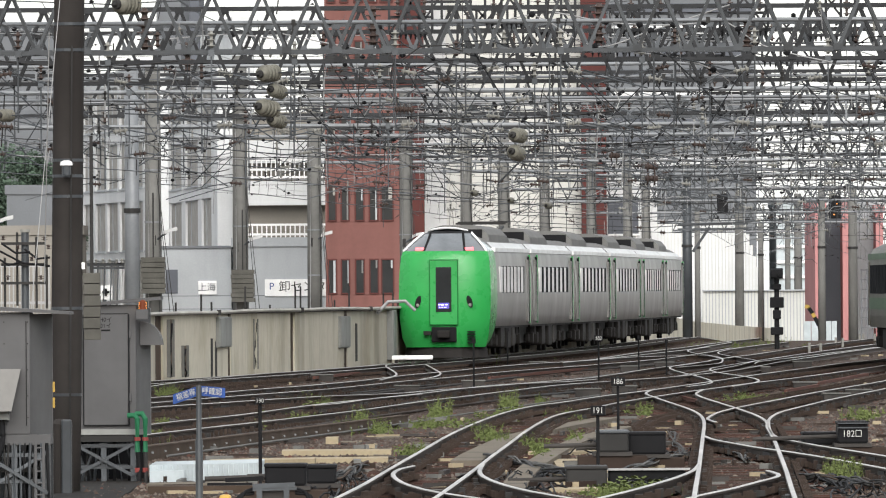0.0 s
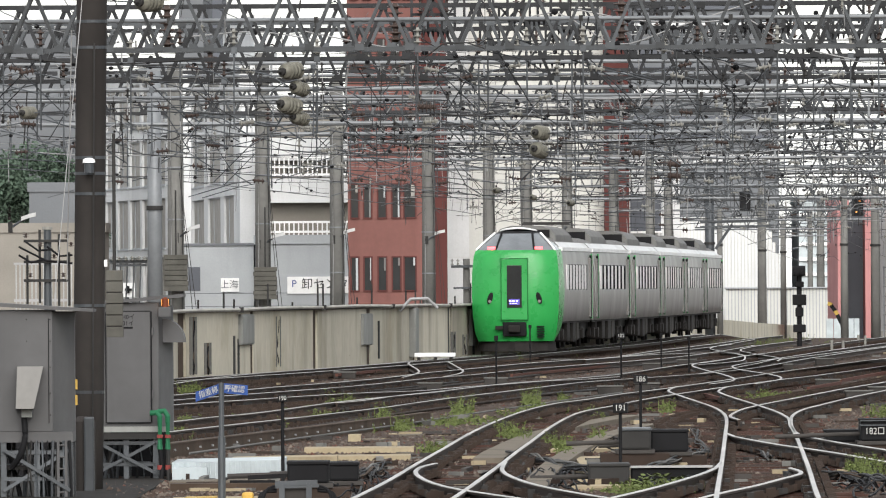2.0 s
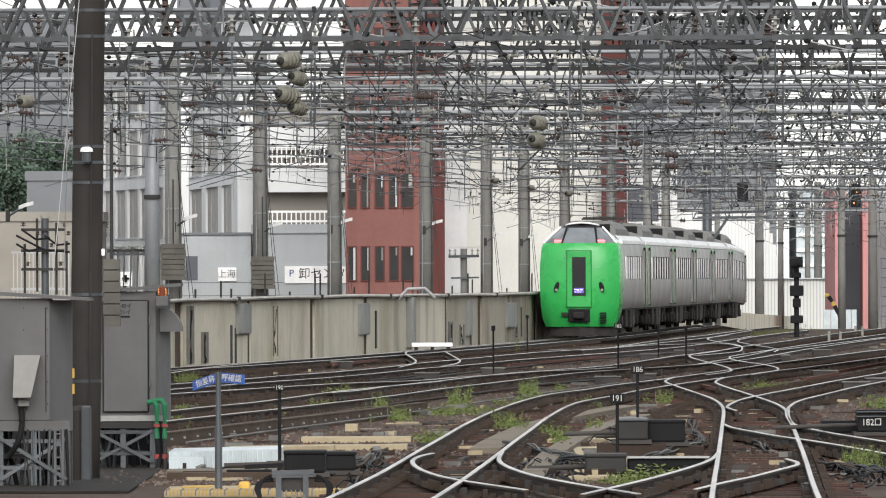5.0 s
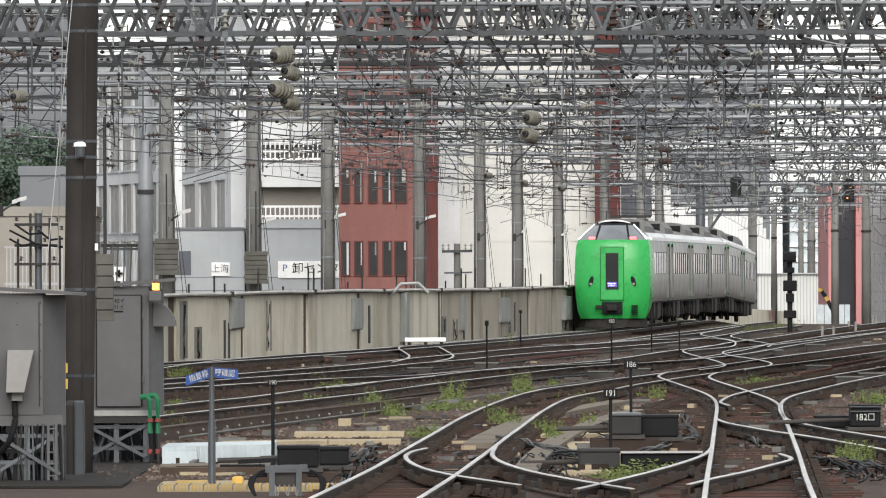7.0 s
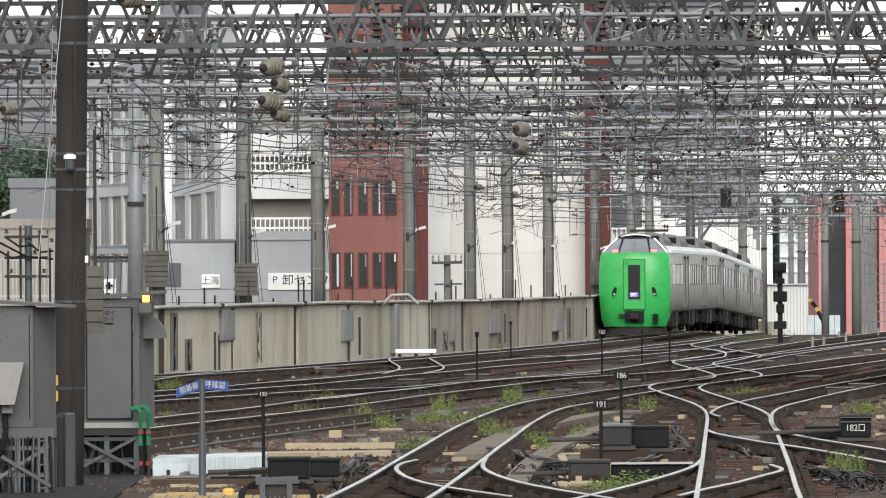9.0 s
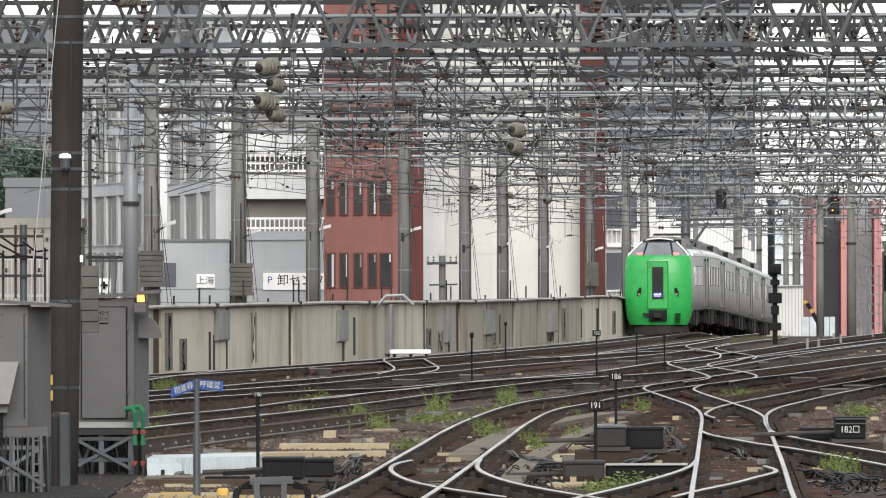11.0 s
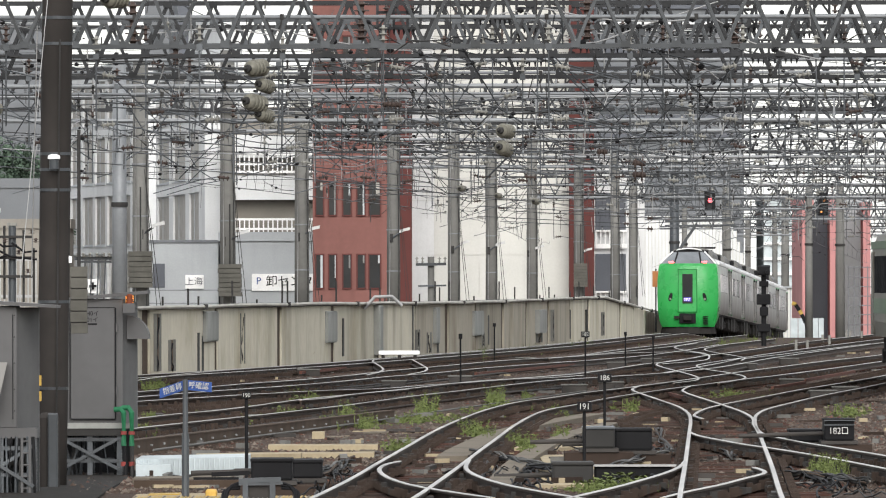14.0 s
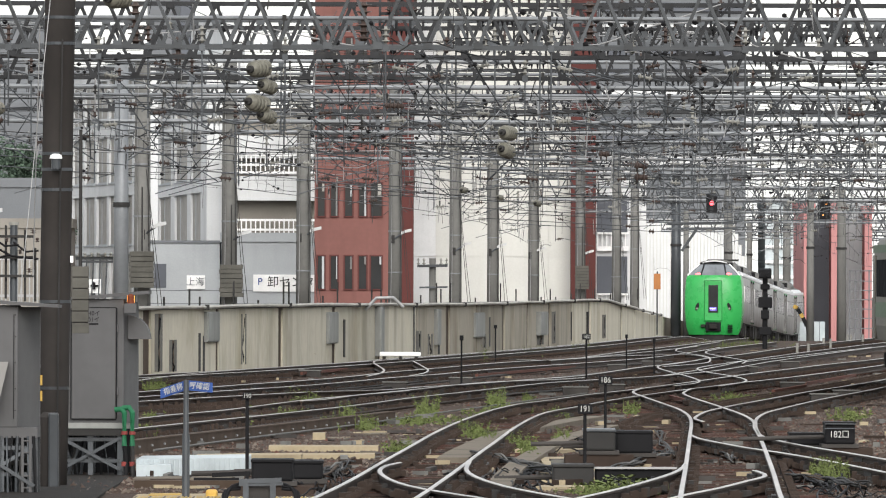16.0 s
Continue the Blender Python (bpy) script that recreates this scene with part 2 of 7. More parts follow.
def part(name, m, mats, parent=None, label="", smooth=False, kind=""):
    mats = mats if isinstance(mats, (list, tuple)) else [mats]
    ob = new(name, m.data(name, *mats, smooth=smooth))
    if parent is not None:
        ob.parent = parent
    return tagged(ob, label, kind=kind)


def spline(pts, step=2.0):
    """Smooth plan line through a few points (Catmull-Rom)."""
    out, n = [], len(pts)
    for i in range(n - 1):
        p0, p1, p2, p3 = (np.array(pts[max(0, min(n - 1, j))], float) for j in (i - 1, i, i + 1, i + 2))
        le = np.linalg.norm(p2 - p1)
        m1 = (p2 - p0) / max(1e-6, np.linalg.norm(p2 - p1) + np.linalg.norm(p1 - p0)) * le
        m2 = (p3 - p1) / max(1e-6, np.linalg.norm(p3 - p2) + np.linalg.norm(p2 - p1)) * le
        cnt = max(2, int(le / step))
        for j in range(cnt):
            t = j / cnt
            out.append(tuple((2 * t**3 - 3 * t * t + 1) * p1 + (t**3 - 2 * t * t + t) * m1 + (3 * t * t - 2 * t**3) * p2 + (t**3 - t * t) * m2))
    out.append(tuple(pts[-1]))
    return out


rnd = random.Random(7)
BED = -0.22


def fall(y):
    """Level of the line: flat, then a gentle down grade beyond the throat."""
    return 0.0 if y < 505 else max(-1.6, -0.011 * (y - 505))


# ---- ground ----
def ground():
    ys = [-60, 0, 60, 100, 140, 180, 220, 260, 300, 350, 400, 450, 505, 560, 620, 660, 720, 800, 1000, 1500, 2500, 4500]
    xs = [-2500, -400, -120, -60, -40, -30, -20, -10, 0, 10, 20, 30, 45, 70, 130, 400, 2500]
    m = Mesh()
    vs = [(x, y, BED + fall(y) + rnd.uniform(-0.02, 0.02)) for y in ys for x in xs]
    n = len(xs)
    m.add(vs, [(j * n + i, j * n + i + 1, (j + 1) * n + i + 1, (j + 1) * n + i) for j in range(len(ys) - 1) for i in range(n - 1)])
    ob = part("ground", m, BALLAST)
    tagged(ob, "dark brown ballast and grime of the rail yard", "ground", kind="structure")


ground()

# ---- rails ----
RAIL_WEB = [(-0.065, -0.15), (0.065, -0.15), (0.065, -0.135), (0.012, -0.11), (0.012, -0.045), (0.034, -0.035), (0.034, -0.012), (-0.034, -0.012), (-0.034, -0.035), (-0.012, -0.045), (-0.012, -0.11), (-0.065, -0.135)]
RAIL_TOP = [(-0.0265, -0.010), (0.0265, -0.010), (0.024, -0.002), (0.015, 0.0), (-0.015, 0.0), (-0.024, -0.002)]


def shifted(line, off):
    out = []
    for i, p in enumerate(line):
        a, b = line[max(i - 1, 0)], line[min(i + 1, len(line) - 1)]
        dx, dy = b[0] - a[0], b[1] - a[1]
        le = math.hypot(dx, dy) or 1
        out.append((p[0] + dy / le * off, p[1] - dx / le * off))
    return out


def level(line):
    return [(p[0], p[1], fall(p[1])) for p in line]


def clips(line, parent):
    """Rail braces, spikes and joint plates along both sides of a rail."""
    m, acc = Mesh(), 0.3
    for p, q in zip(line, line[1:]):
        a, b = Vector(p[:2]), Vector(q[:2])
        seg = (b - a).length
        d = (b - a) / max(seg, 1e-6)
        s = Vector((d.y, -d.x))
        while acc < seg:
            c = a + d * acc
            if 110 < c.y < 300:
                for k in (-1, 1):
                    h = c + s * k * rnd.uniform(0.06, 0.08)
                    t = rnd.uniform(0.025, 0.045)
                    m.box((h.x - t, h.y - 0.07, p[2] - 0.16), (h.x + t, h.y + 0.07, p[2] - rnd.choice((0.095, 0.085, 0.055))), rnd.choice((0, 0, 0, 1, 1, 2)))
                if rnd.random() < 0.035:
                    m.beam((c.x - s.x * 0.03 - d.x * 0.5, c.y - s.y * 0.03 - d.y * 0.5, p[2] - 0.075), (c.x - s.x * 0.03 + d.x * 0.5, c.y - s.y * 0.03 + d.y * 0.5, p[2] - 0.075), 0.1, 0.06, 2)
            acc += 0.62
        acc -= seg
    if m.v:
        part("rail_clips", m, [RAIL_SIDE, SLEEPER, DARKSTEEL], parent, kind="stuff")


def rail(pts, parent, bright=True, step=2.0):
    line = level(spline(pts, step))
    r = part("rail", Mesh().sweep(line, RAIL_WEB), RAIL_SIDE, parent)
    clips(line, r)
    part("rail_head", Mesh().sweep(line, RAIL_TOP), RAIL_HEAD if bright else RUSTY_HEAD, r, "worn bright running surface" if bright else "dull rusty running surface")
    return line


def sleepers(line, parent, gauge_side, pitch=0.62, red=0.0):
    """Timbers under a rail line; gauge_side: which side the other rail lies."""
    m, acc = Mesh(), 0.0
    for i in range(1, len(line)):
        a, b = Vector(line[i - 1][:2]), Vector(line[i][:2])
        seg = (b - a).length
        d = (b - a) / max(seg, 1e-6)
        s = Vector((d.y, -d.x))
        while acc < seg:
            c = a + d * acc + s * gauge_side * 0.566
            w = rnd.uniform(0.95, 1.15)
            z = fall(c.y)
            p, q = c - s * w, c + s * w
            m.beam((p.x, p.y, z - 0.262 + rnd.uniform(-0.012, 0.012)), (q.x, q.y, z - 0.262 + rnd.uniform(-0.012, 0.012)), 0.2, 0.14, 1 if rnd.random() < red else 0)
            for off in (-gauge_side * 0.566, gauge_side * 0.566):
                e = c + s * off
                for k in (-0.11, 0.11):
                    h = e + s * k
                    m.box((h.x - 0.05, h.y - 0.06, z - 0.16), (h.x + 0.05, h.y + 0.06, z - 0.10), 0)
            acc += pitch
        acc -= seg
    part("sleepers", m, [SLEEPER, REDSLEEPER], parent, "tarred timber sleepers with rail fastenings", kind="stuff")


def track(label, rails, second=0, red=0.0, bright=True, timbers=True):
    """rails: plan lines; second: +1 / -1 adds the partner rail of the first at 1067 mm gauge."""
    t = thing("railway_track", label, "track", "yard tracks", "structure")
    first = rail(rails[0], t, bright)
    if second:
        rail(shifted(spline(rails[0], 6.0), second * 1.132), t, bright, 4.0)
    for r in rails[1:]:
        rail(r, t, bright)
    if timbers:
        sleepers(first, t, second or 1, red=red)
    return t


# running line along the parapet, on which the green train leaves
LINE = [(-20.0, 140.0), (-12.6, 220.0), (-8.1, 262.0), (-3.9, 300.0), (0.1, 345.0), (2.9, 380.0), (5.9, 421.0), (9.28, 477.0), (12.55, 532.0), (16.5, 600.0), (21.8, 690.0), (28.0, 800.0), (38.0, 1000.0)]
LINE_FINE = spline(LINE, 4.0)
LT = thing("railway_track", "running line on which the green train leaves", "track", "yard tracks", "structure")
for off in (-0.566, 0.566):
    rail(shifted(spline(LINE, 10.0), off), LT, True, 5.0)
sleepers(level(shifted(LINE_FINE, -0.566)), LT, 1)

track("oblique siding beside the concrete parapet", [[(-7.01, 248.59), (-6.717, 260.36), (-6.143, 276.73), (-5.522, 287.58), (-4.55, 299.32), (-3.206, 314.29), (-2.184, 325.93), (-1.422, 338.46), (-0.419, 349.21), (1.22, 369.75), (2.219, 382.61), (3.52, 400.0), (6.012, 435.64), (8.752, 478.26), (11.544, 517.65)]])
track("oblique track crossing the yard throat", [[(-6.522, 223.35), (-6.006, 232.8), (-4.693, 244.44), (-4.073, 251.43), (-2.933, 261.9), (-1.968, 273.29), (-0.926, 289.47), (0.243, 303.45), (1.876, 323.53), (2.933, 333.33), (4.4, 343.75), (6.239, 360.66), (8.36, 366.67), (8.73, 352.0)], [(-6.329, 216.75), (-5.733, 222.22), (-4.494, 234.04), (-2.784, 248.59), (-1.864, 258.82), (-0.869, 271.6), (0.226, 282.05), (1.427, 297.3), (2.727, 309.86), (4.498, 325.93), (6.74, 349.21), (8.574, 376.07), (10.609, 411.21)]])
track("oblique track with bright rails", [[(-6.032, 206.57), (-5.511, 213.59), (-4.267, 222.22), (-3.254, 229.17), (-2.165, 235.29), (-1.004, 239.13), (-0.049, 247.19), (0.966, 254.34), (2.347, 266.67), (3.704, 278.48), (6.023, 312.06), (7.053, 323.53), (8.66, 349.21), (10.459, 372.88), (14.225, 427.18), (19.164, 488.89), (26.869, 586.67)], [(-2.416, 215.69), (-2.014, 218.91), (-1.413, 227.98), (-0.407, 239.13), (0.578, 251.43), (1.51, 260.36), (2.88, 266.67), (3.771, 273.29)]])
track("oblique track bordered by a rusty steel trough", [[(-5.287, 181.07), (-4.81, 186.44), (-4.284, 192.98), (-3.788, 197.31), (-3.3, 203.7), (-2.428, 216.75), (-1.413, 227.98), (-0.404, 237.84)], [(-4.923, 168.58), (-4.487, 173.91), (-3.535, 184.1), (-3.059, 188.84), (-2.22, 198.2), (-1.487, 206.57), (-0.901, 214.63), (-0.268, 223.35), (0.655, 234.04), (1.41, 243.09), (2.795, 258.82), (3.658, 265.06), (5.829, 280.25), (7.722, 299.32), (10.425, 338.46), (16.12, 411.21), (22.145, 483.52)]])
track("curving track in the foreground leading to the crossing", [[(-1.607, 102.33), (-1.359, 111.39), (-1.103, 119.89), (-0.862, 128.65), (-0.59, 140.58), (-0.262, 154.39), (0.137, 171.21), (0.618, 187.23), (1.171, 201.83), (1.764, 212.56), (2.364, 218.91), (3.163, 229.17), (4.364, 241.76), (5.577, 255.81), (6.48, 266.67), (7.892, 283.87), (9.65, 303.45), (11.668, 325.93), (13.475, 343.75), (18.32, 400.0)], [(-0.712, 98.88), (-0.447, 106.54), (-0.054, 119.89), (0.101, 125.71), (0.462, 140.13), (0.726, 151.2), (0.921, 158.84), (1.384, 177.42), (1.835, 192.14), (2.15, 199.1), (2.76, 207.55), (3.442, 217.82), (4.151, 226.8), (5.213, 239.13), (5.85, 245.81), (7.346, 261.9), (8.365, 271.6), (10.074, 289.47), (12.32, 314.29), (16.655, 363.64)]], red=0.5)
track("switch rails bending into the foreground track", [[(1.806, 114.29), (1.181, 120.55), (0.848, 124.65), (0.619, 129.03), (0.487, 133.33), (0.466, 137.07), (0.525, 141.94)], [(0.677, 116.71), (-0.025, 122.56), (-0.342, 126.8), (-0.519, 131.34), (-0.575, 135.38), (-0.5, 138.8), (-0.346, 141.03)]], timbers=False)
track("straight track running away from the platform", [[(2.165, 98.88), (2.686, 119.89), (3.135, 137.5), (3.926, 169.23), (4.272, 183.33), (4.458, 192.98), (4.522, 202.76), (4.443, 213.59), (4.321, 226.8), (4.294, 236.56), (4.646, 245.81)], [(3.243, 98.88), (3.741, 119.89), (4.136, 135.38), (4.601, 154.39), (4.939, 168.58), (5.148, 178.14), (5.347, 185.65), (5.436, 195.56), (5.38, 208.53), (5.255, 227.98), (5.318, 235.29), (5.696, 244.44)]], red=0.6)
track("track joining across the double slip", [[(14.394, 314.29), (10.328, 263.47), (7.877, 236.56), (6.589, 221.11), (5.615, 209.52), (4.983, 200.91), (4.593, 192.98), (4.466, 188.84), (4.511, 184.87)], [(13.171, 287.58), (9.529, 243.09), (7.733, 222.22), (6.6, 207.55), (5.983, 199.1), (5.552, 190.48), (5.317, 183.33), (5.081, 174.6), (4.944, 167.3), (5.019, 162.96), (5.233, 157.14), (5.469, 152.78), (5.769, 147.16), (6.239, 136.22)]])
track("lower track leaving the double slip", [[(3.913, 167.94), (3.949, 164.18), (4.128, 160.0), (4.385, 154.93), (4.657, 151.2), (4.9, 147.16), (5.114, 142.86), (5.373, 137.07), (5.807, 126.8)]], timbers=False)
track("slip rails between the running rails", [[(1.234, 114.29), (1.774, 119.89), (2.144, 123.94), (2.732, 131.34), (3.038, 136.22), (3.205, 140.58)], [(2.428, 116.71), (2.809, 120.55), (3.198, 123.94), (3.641, 128.65), (3.901, 131.34), (3.973, 133.33), (3.925, 135.8)]], timbers=False)
track("crossover rails in the yard throat", [[(6.487, 251.43), (7.307, 261.9), (7.572, 269.94), (7.511, 280.25), (7.201, 293.33), (7.203, 301.37), (7.468, 309.86), (9.1, 333.33), (11.758, 369.75)], [(5.481, 251.43), (6.134, 258.82), (6.387, 266.67), (6.39, 280.25), (6.258, 297.3), (6.29, 309.86), (6.632, 318.84), (8.055, 338.46)]], timbers=False)
track("far crossover rails in the yard throat", [[(6.491, 312.06), (7.92, 325.93), (8.445, 338.46), (8.8, 357.72), (8.574, 376.07), (8.604, 392.86), (9.376, 411.21), (11.703, 453.61)], [(9.061, 325.93), (9.494, 338.46), (9.305, 360.66), (9.27, 376.07), (9.657, 389.38), (11.125, 415.09), (13.971, 453.61)]], timbers=False)
track("small crossover rails by the parapet", [[(-1.485, 275.0), (-1.2, 285.71), (-1.152, 295.3), (-1.348, 309.86), (-1.553, 323.53), (-1.483, 333.33), (-0.75, 341.09)], [(-0.47, 276.73), (-0.114, 285.71), (0.0, 295.3), (-0.123, 307.69), (-0.43, 330.83)], ], timbers=False)
track("far track toward the red building", [[(5.829, 280.25), (8.109, 314.29), (9.494, 338.46), (11.758, 369.75), (13.795, 396.4), (17.248, 440.0), (23.708, 517.65)], [(9.35, 333.33), (11.927, 363.64), (16.272, 415.09)]], timbers=False)
track("far track in the yard throat", [[(4.858, 352.0), (6.619, 382.61), (9.135, 419.05), (11.596, 458.33), (13.836, 488.89)], [(3.627, 335.88), (5.698, 360.66), (8.171, 392.86), (9.973, 419.05)]], timbers=False)

# ---- parapet ----
WALL = [(-26.0, 100.0), (-16.5, 190.0), (-11.1, 240.0), (-6.95, 280.0), (-1.44, 344.0), (4.6, 427.0), (7.5, 473.0), (9.1, 497.0)]
WALL_LOW = [(9.1, 497.0), (11.4, 555.0), (16.9, 650.0), (26.0, 830.0)]


def wall_top(y):
    """Height of the parapet: level, then sloping away beyond the last long panel."""
    pts = ((0, 1.58), (470, 1.58), (497, 1.18), (555, 0.76), (584, 0.45), (650, 0.0), (840, -1.0))
    return float(np.interp(y, [p[0] for p in pts], [p[1] for p in pts]))


def parapet():
    w = thing("wall_parapet", "weathered concrete parapet wall stained with dark streaks", "wall", kind="structure")
    line = spline(WALL, 13.0)
    for i in range(len(line) - 1):
        a, b = Vector(line[i]), Vector(line[i + 1])
        d = (b - a).normalized()
        n = Vector((-d.y, d.x))
        gap = 0.28 if i % 3 == 1 else 0.7
        a2, b2 = a + d * gap, b - d * gap
        vs = []
        for z in (BED - 0.1, 1.58):
            for p, o in ((a2, 0.0), (b2, 0.0), (b2, 0.3), (a2, 0.3)):
                q = p + n * (o + (0.03 if i % 2 else 0.0))
                vs.append((q.x, q.y, wall_top(q.y) if z > 0 else z))
        part("wall_panel", Mesh().add(vs, [(0, 1, 5, 4), (1, 2, 6, 5), (2, 3, 7, 6), (3, 0, 4, 7), (4, 5, 6, 7), (3, 2, 1, 0)]), OLDCONCRETE if 352 < a.y < 430 else CONCRETE, w)
    back = Mesh().sweep([(p[0], p[1], wall_top(p[1]) - 1.58) for p in line], [(-0.26, BED), (-0.06, BED), (-0.06, 1.57), (-0.26, 1.57)])
    part("joint_backing", back, TROUGH, w, "dark rust stained backing in the panel joints")
    cap = Mesh().sweep([(p[0] - 0.16, p[1], wall_top(p[1])) for p in line], [(-0.2, 0), (0.2, 0), (0.2, 0.07), (-0.2, 0.07)])
    part("coping", cap, POLE, w, "dark stained concrete coping along the top")
    ends = spline(WALL_LOW, 10)
    low = Mesh()
    low.add([(p[0] + o, p[1], z) for p in ends for o, z in ((-0.35, BED + fall(p[1]) - 0.3), (0, BED + fall(p[1]) - 0.3), (0, wall_top(p[1])), (-0.35, wall_top(p[1])))], [(4 * i + a, 4 * i + 4 + a, 4 * i + 4 + (a + 1) % 4, 4 * i + (a + 1) % 4) for i in range(len(ends) - 1) for a in range(4)] + [(0, 1, 2, 3)])
    part("low_wall", low, CONCRETE, w, "concrete wall sloping down beyond the parapet")
    pipe = []
    for i, p in enumerate(spline(WALL + WALL_LOW[1:2], 3.0)):
        pipe.append((p[0] + 0.09, p[1], wall_top(p[1]) + 0.03 + 0.022 * abs(math.sin(i * math.pi / 7)) + 0.03 * math.sin(p[1] * 0.045)))
    part("cable_pipe", Mesh().tube(pipe, 0.05), PALEPIPE, w, "sagging pale cable pipe along the top")
    for p in pipe[::7]:
        part("pipe_clip", Mesh().box((p[0] - 0.03, p[1] - 0.35, p[2] - 0.07), (p[0] + 0.08, p[1] + 0.35, p[2] + 0.07)), DARKSTEEL, w)


parapet()
# ---- buildings ----
def block(m, x0, x1, y0, y1, z0, z1, k=0):
    return m.box((x0, y0, z0), (x1, y1, z1), k)


GROUND_FAR = -1.9


def building(label, x0, x1, y0, depth, top, wall, name="office_building", category="building"):
    b = thing(name, label, category, "buildings behind the yard")
    part("wall", Mesh().box((x0, y0, GROUND_FAR), (x1, y0 + depth, top)), wall, b)
    part("roof", Mesh().box((x0 - 0.1, y0 - 0.1, top), (x1 + 0.1, y0 + depth + 0.1, top + 0.5)), wall, b)
    return b


def window(parent, x0, x1, y, z0, z1, pane, frame_mat, proud=0.0, split=True):
    """Recessed pane with a frame; y is the facade plane."""
    f = Mesh()
    t = 0.07
    f.box((x0 - t, y - 0.05 - proud, z0 - t), (x0, y + 0.25, z1 + t)).box((x1, y - 0.05 - proud, z0 - t), (x1 + t, y + 0.25, z1 + t))
    f.box((x0, y - 0.05 - proud, z1), (x1, y + 0.25, z1 + t)).box((x0, y - 0.09 - proud, z0 - t), (x1, y + 0.25, z0))
    if split:
        c = (x0 + x1) / 2
        f.box((c - 0.03, y - 0.03, z0), (c + 0.03, y + 0.2, z1))
    w = part("window", f, frame_mat, parent)
    part("pane", Mesh().box((x0, y - 0.012, z0), (x1, y + 0.02, z1)), pane, w)


# red-brown tower
RY = 585.0
red = building("red-brown tower with narrow paired windows", -5.909, -2.077, RY, 14, 20.774, BRICKRED)
part("stair_shaft", Mesh().box((-2.077, RY + 0.6, GROUND_FAR), (-0.79, RY + 14, 20.92)), DEEPRED, red, "darker red stair shaft")
for r in range(5):
    za, zb = 5.798 + (r - 1) * 3.77, 7.494 + (r - 1) * 3.77
    for xa, xb in ((588, 600), (611, 623), (636, 649), (661, 674), (682, 701)):
        wa, wb = (xa - 784) * RY / 20000, (xb - 784) * RY / 20000
        window(red, wa, wb, RY, za, zb, GLASS, DEEPRED, split=False)
        drawn = rnd.choice((0.25, 0.4, 0.7, 1.0))
        part("blind", Mesh().box((wa + (wb - wa) * rnd.choice((0.62, 0.72, 0.8)), RY - 0.03, zb - (zb - za) * drawn), (wb - 0.02, RY - 0.015, zb - 0.02)), rnd.choice((GREYFACADE, BLIND, SLATEBLIND)), red, "partly drawn pale blind")

# white offices whose long fronts run away from the yard
def slanted_office(label, a, b, width, top, rows, bays, recess, pane):
    """Front from far corner a to near corner b; local x runs along it, y into the building."""
    d = Vector(b) - Vector(a)
    le = d.length
    o = thing("office_building", label, "building", "buildings behind the yard", at=pose(a[0], a[1], 0, 0, 0, math.degrees(math.atan2(d.y, d.x))))
    part("wall", Mesh().box((0, recess, GROUND_FAR), (le, width, top)), OFFWHITE, o)
    edges = [GROUND_FAR] + [z for r in rows for z in r] + [top]
    for z0, z1 in zip(edges[::2], edges[1::2]):
        part("spandrel", Mesh().box((0, 0, z0), (le, recess, z1)), OFFWHITE, o, "white tiled spandrel band")
    stops = [0] + [u for q in bays for u in q] + [le]
    for z0, z1 in rows:
        for u0, u1 in zip(stops[::2], stops[1::2]):
            part("pier", Mesh().box((u0, 0.004, z0), (u1, recess, z1)), OFFWHITE, o)
        for i, (u0, u1) in enumerate(bays):
            w = part("window", Mesh().box((u0, recess - 0.05, z0), (u1, recess + 0.01, z0 + 0.09)).box((u0, recess - 0.05, z1 - 0.07), (u1, recess + 0.01, z1)).box(((u0 * 2 + u1) / 3 - 0.06, recess - 0.05, z0), ((u0 * 2 + u1) / 3 + 0.06, recess + 0.01, z1)), GREYFACADE, o)
            part("pane", Mesh().box((u0, recess - 0.012, z0 + 0.09), (u1, recess + 0.006, z1 - 0.07)), pane[(i + int(z0)) % len(pane)], w)
            part("sill", Mesh().box((u0 - 0.1, -0.06, z0 - 0.08), (u1 + 0.1, 0.02, z0)), GREYFACADE, w)
    part("parapet_cap", Mesh().box((-0.1, -0.15, top), (le + 0.1, width, top + 0.35)), GREYFACADE, o)
    return o


ROWS = [(1.1, 4.0), (4.5, 7.4), (8.15, 10.83), (11.6, 14.2)]
white = slanted_office("white tiled office block with rows of blinded windows", (-23.1, 730.0), (-17.2, 690.0), 1.5, 15.65, [(2.2 + (a - 2.2) * 1.07, 2.2 + (b - 2.2) * 1.07) for a, b in ROWS], [(0.8 + i * 6.6, 6.3 + i * 6.6) for i in range(6)], 0.17, [BLIND])
wing = slanted_office("white office wing with a grey base and deep wide windows", (-16.2, 676.0), (-12.33, 627.4), 2.1, 14.9, ROWS, [(1.0, 13.5), (17.5, 30.0), (33.5, 43.0)], 0.15, [BLIND])
part("penthouse", Mesh().box((18.0, 0.9, 15.25), (48.0, 2.0, 17.4)), OFFWHITE, wing, "white setback top storey")
annex = thing("low_annex", "low grey clad annex in front of the white offices", "building", "buildings behind the yard")
part("wall", Mesh().box((-15.323, 622.6, GROUND_FAR), (-11.492, 626.6, 4.524)), GREYFACADE, annex)
part("roof", Mesh().box((-15.36, 622.5, 4.524), (-11.45, 626.7, 4.66)), DISTANT, annex)

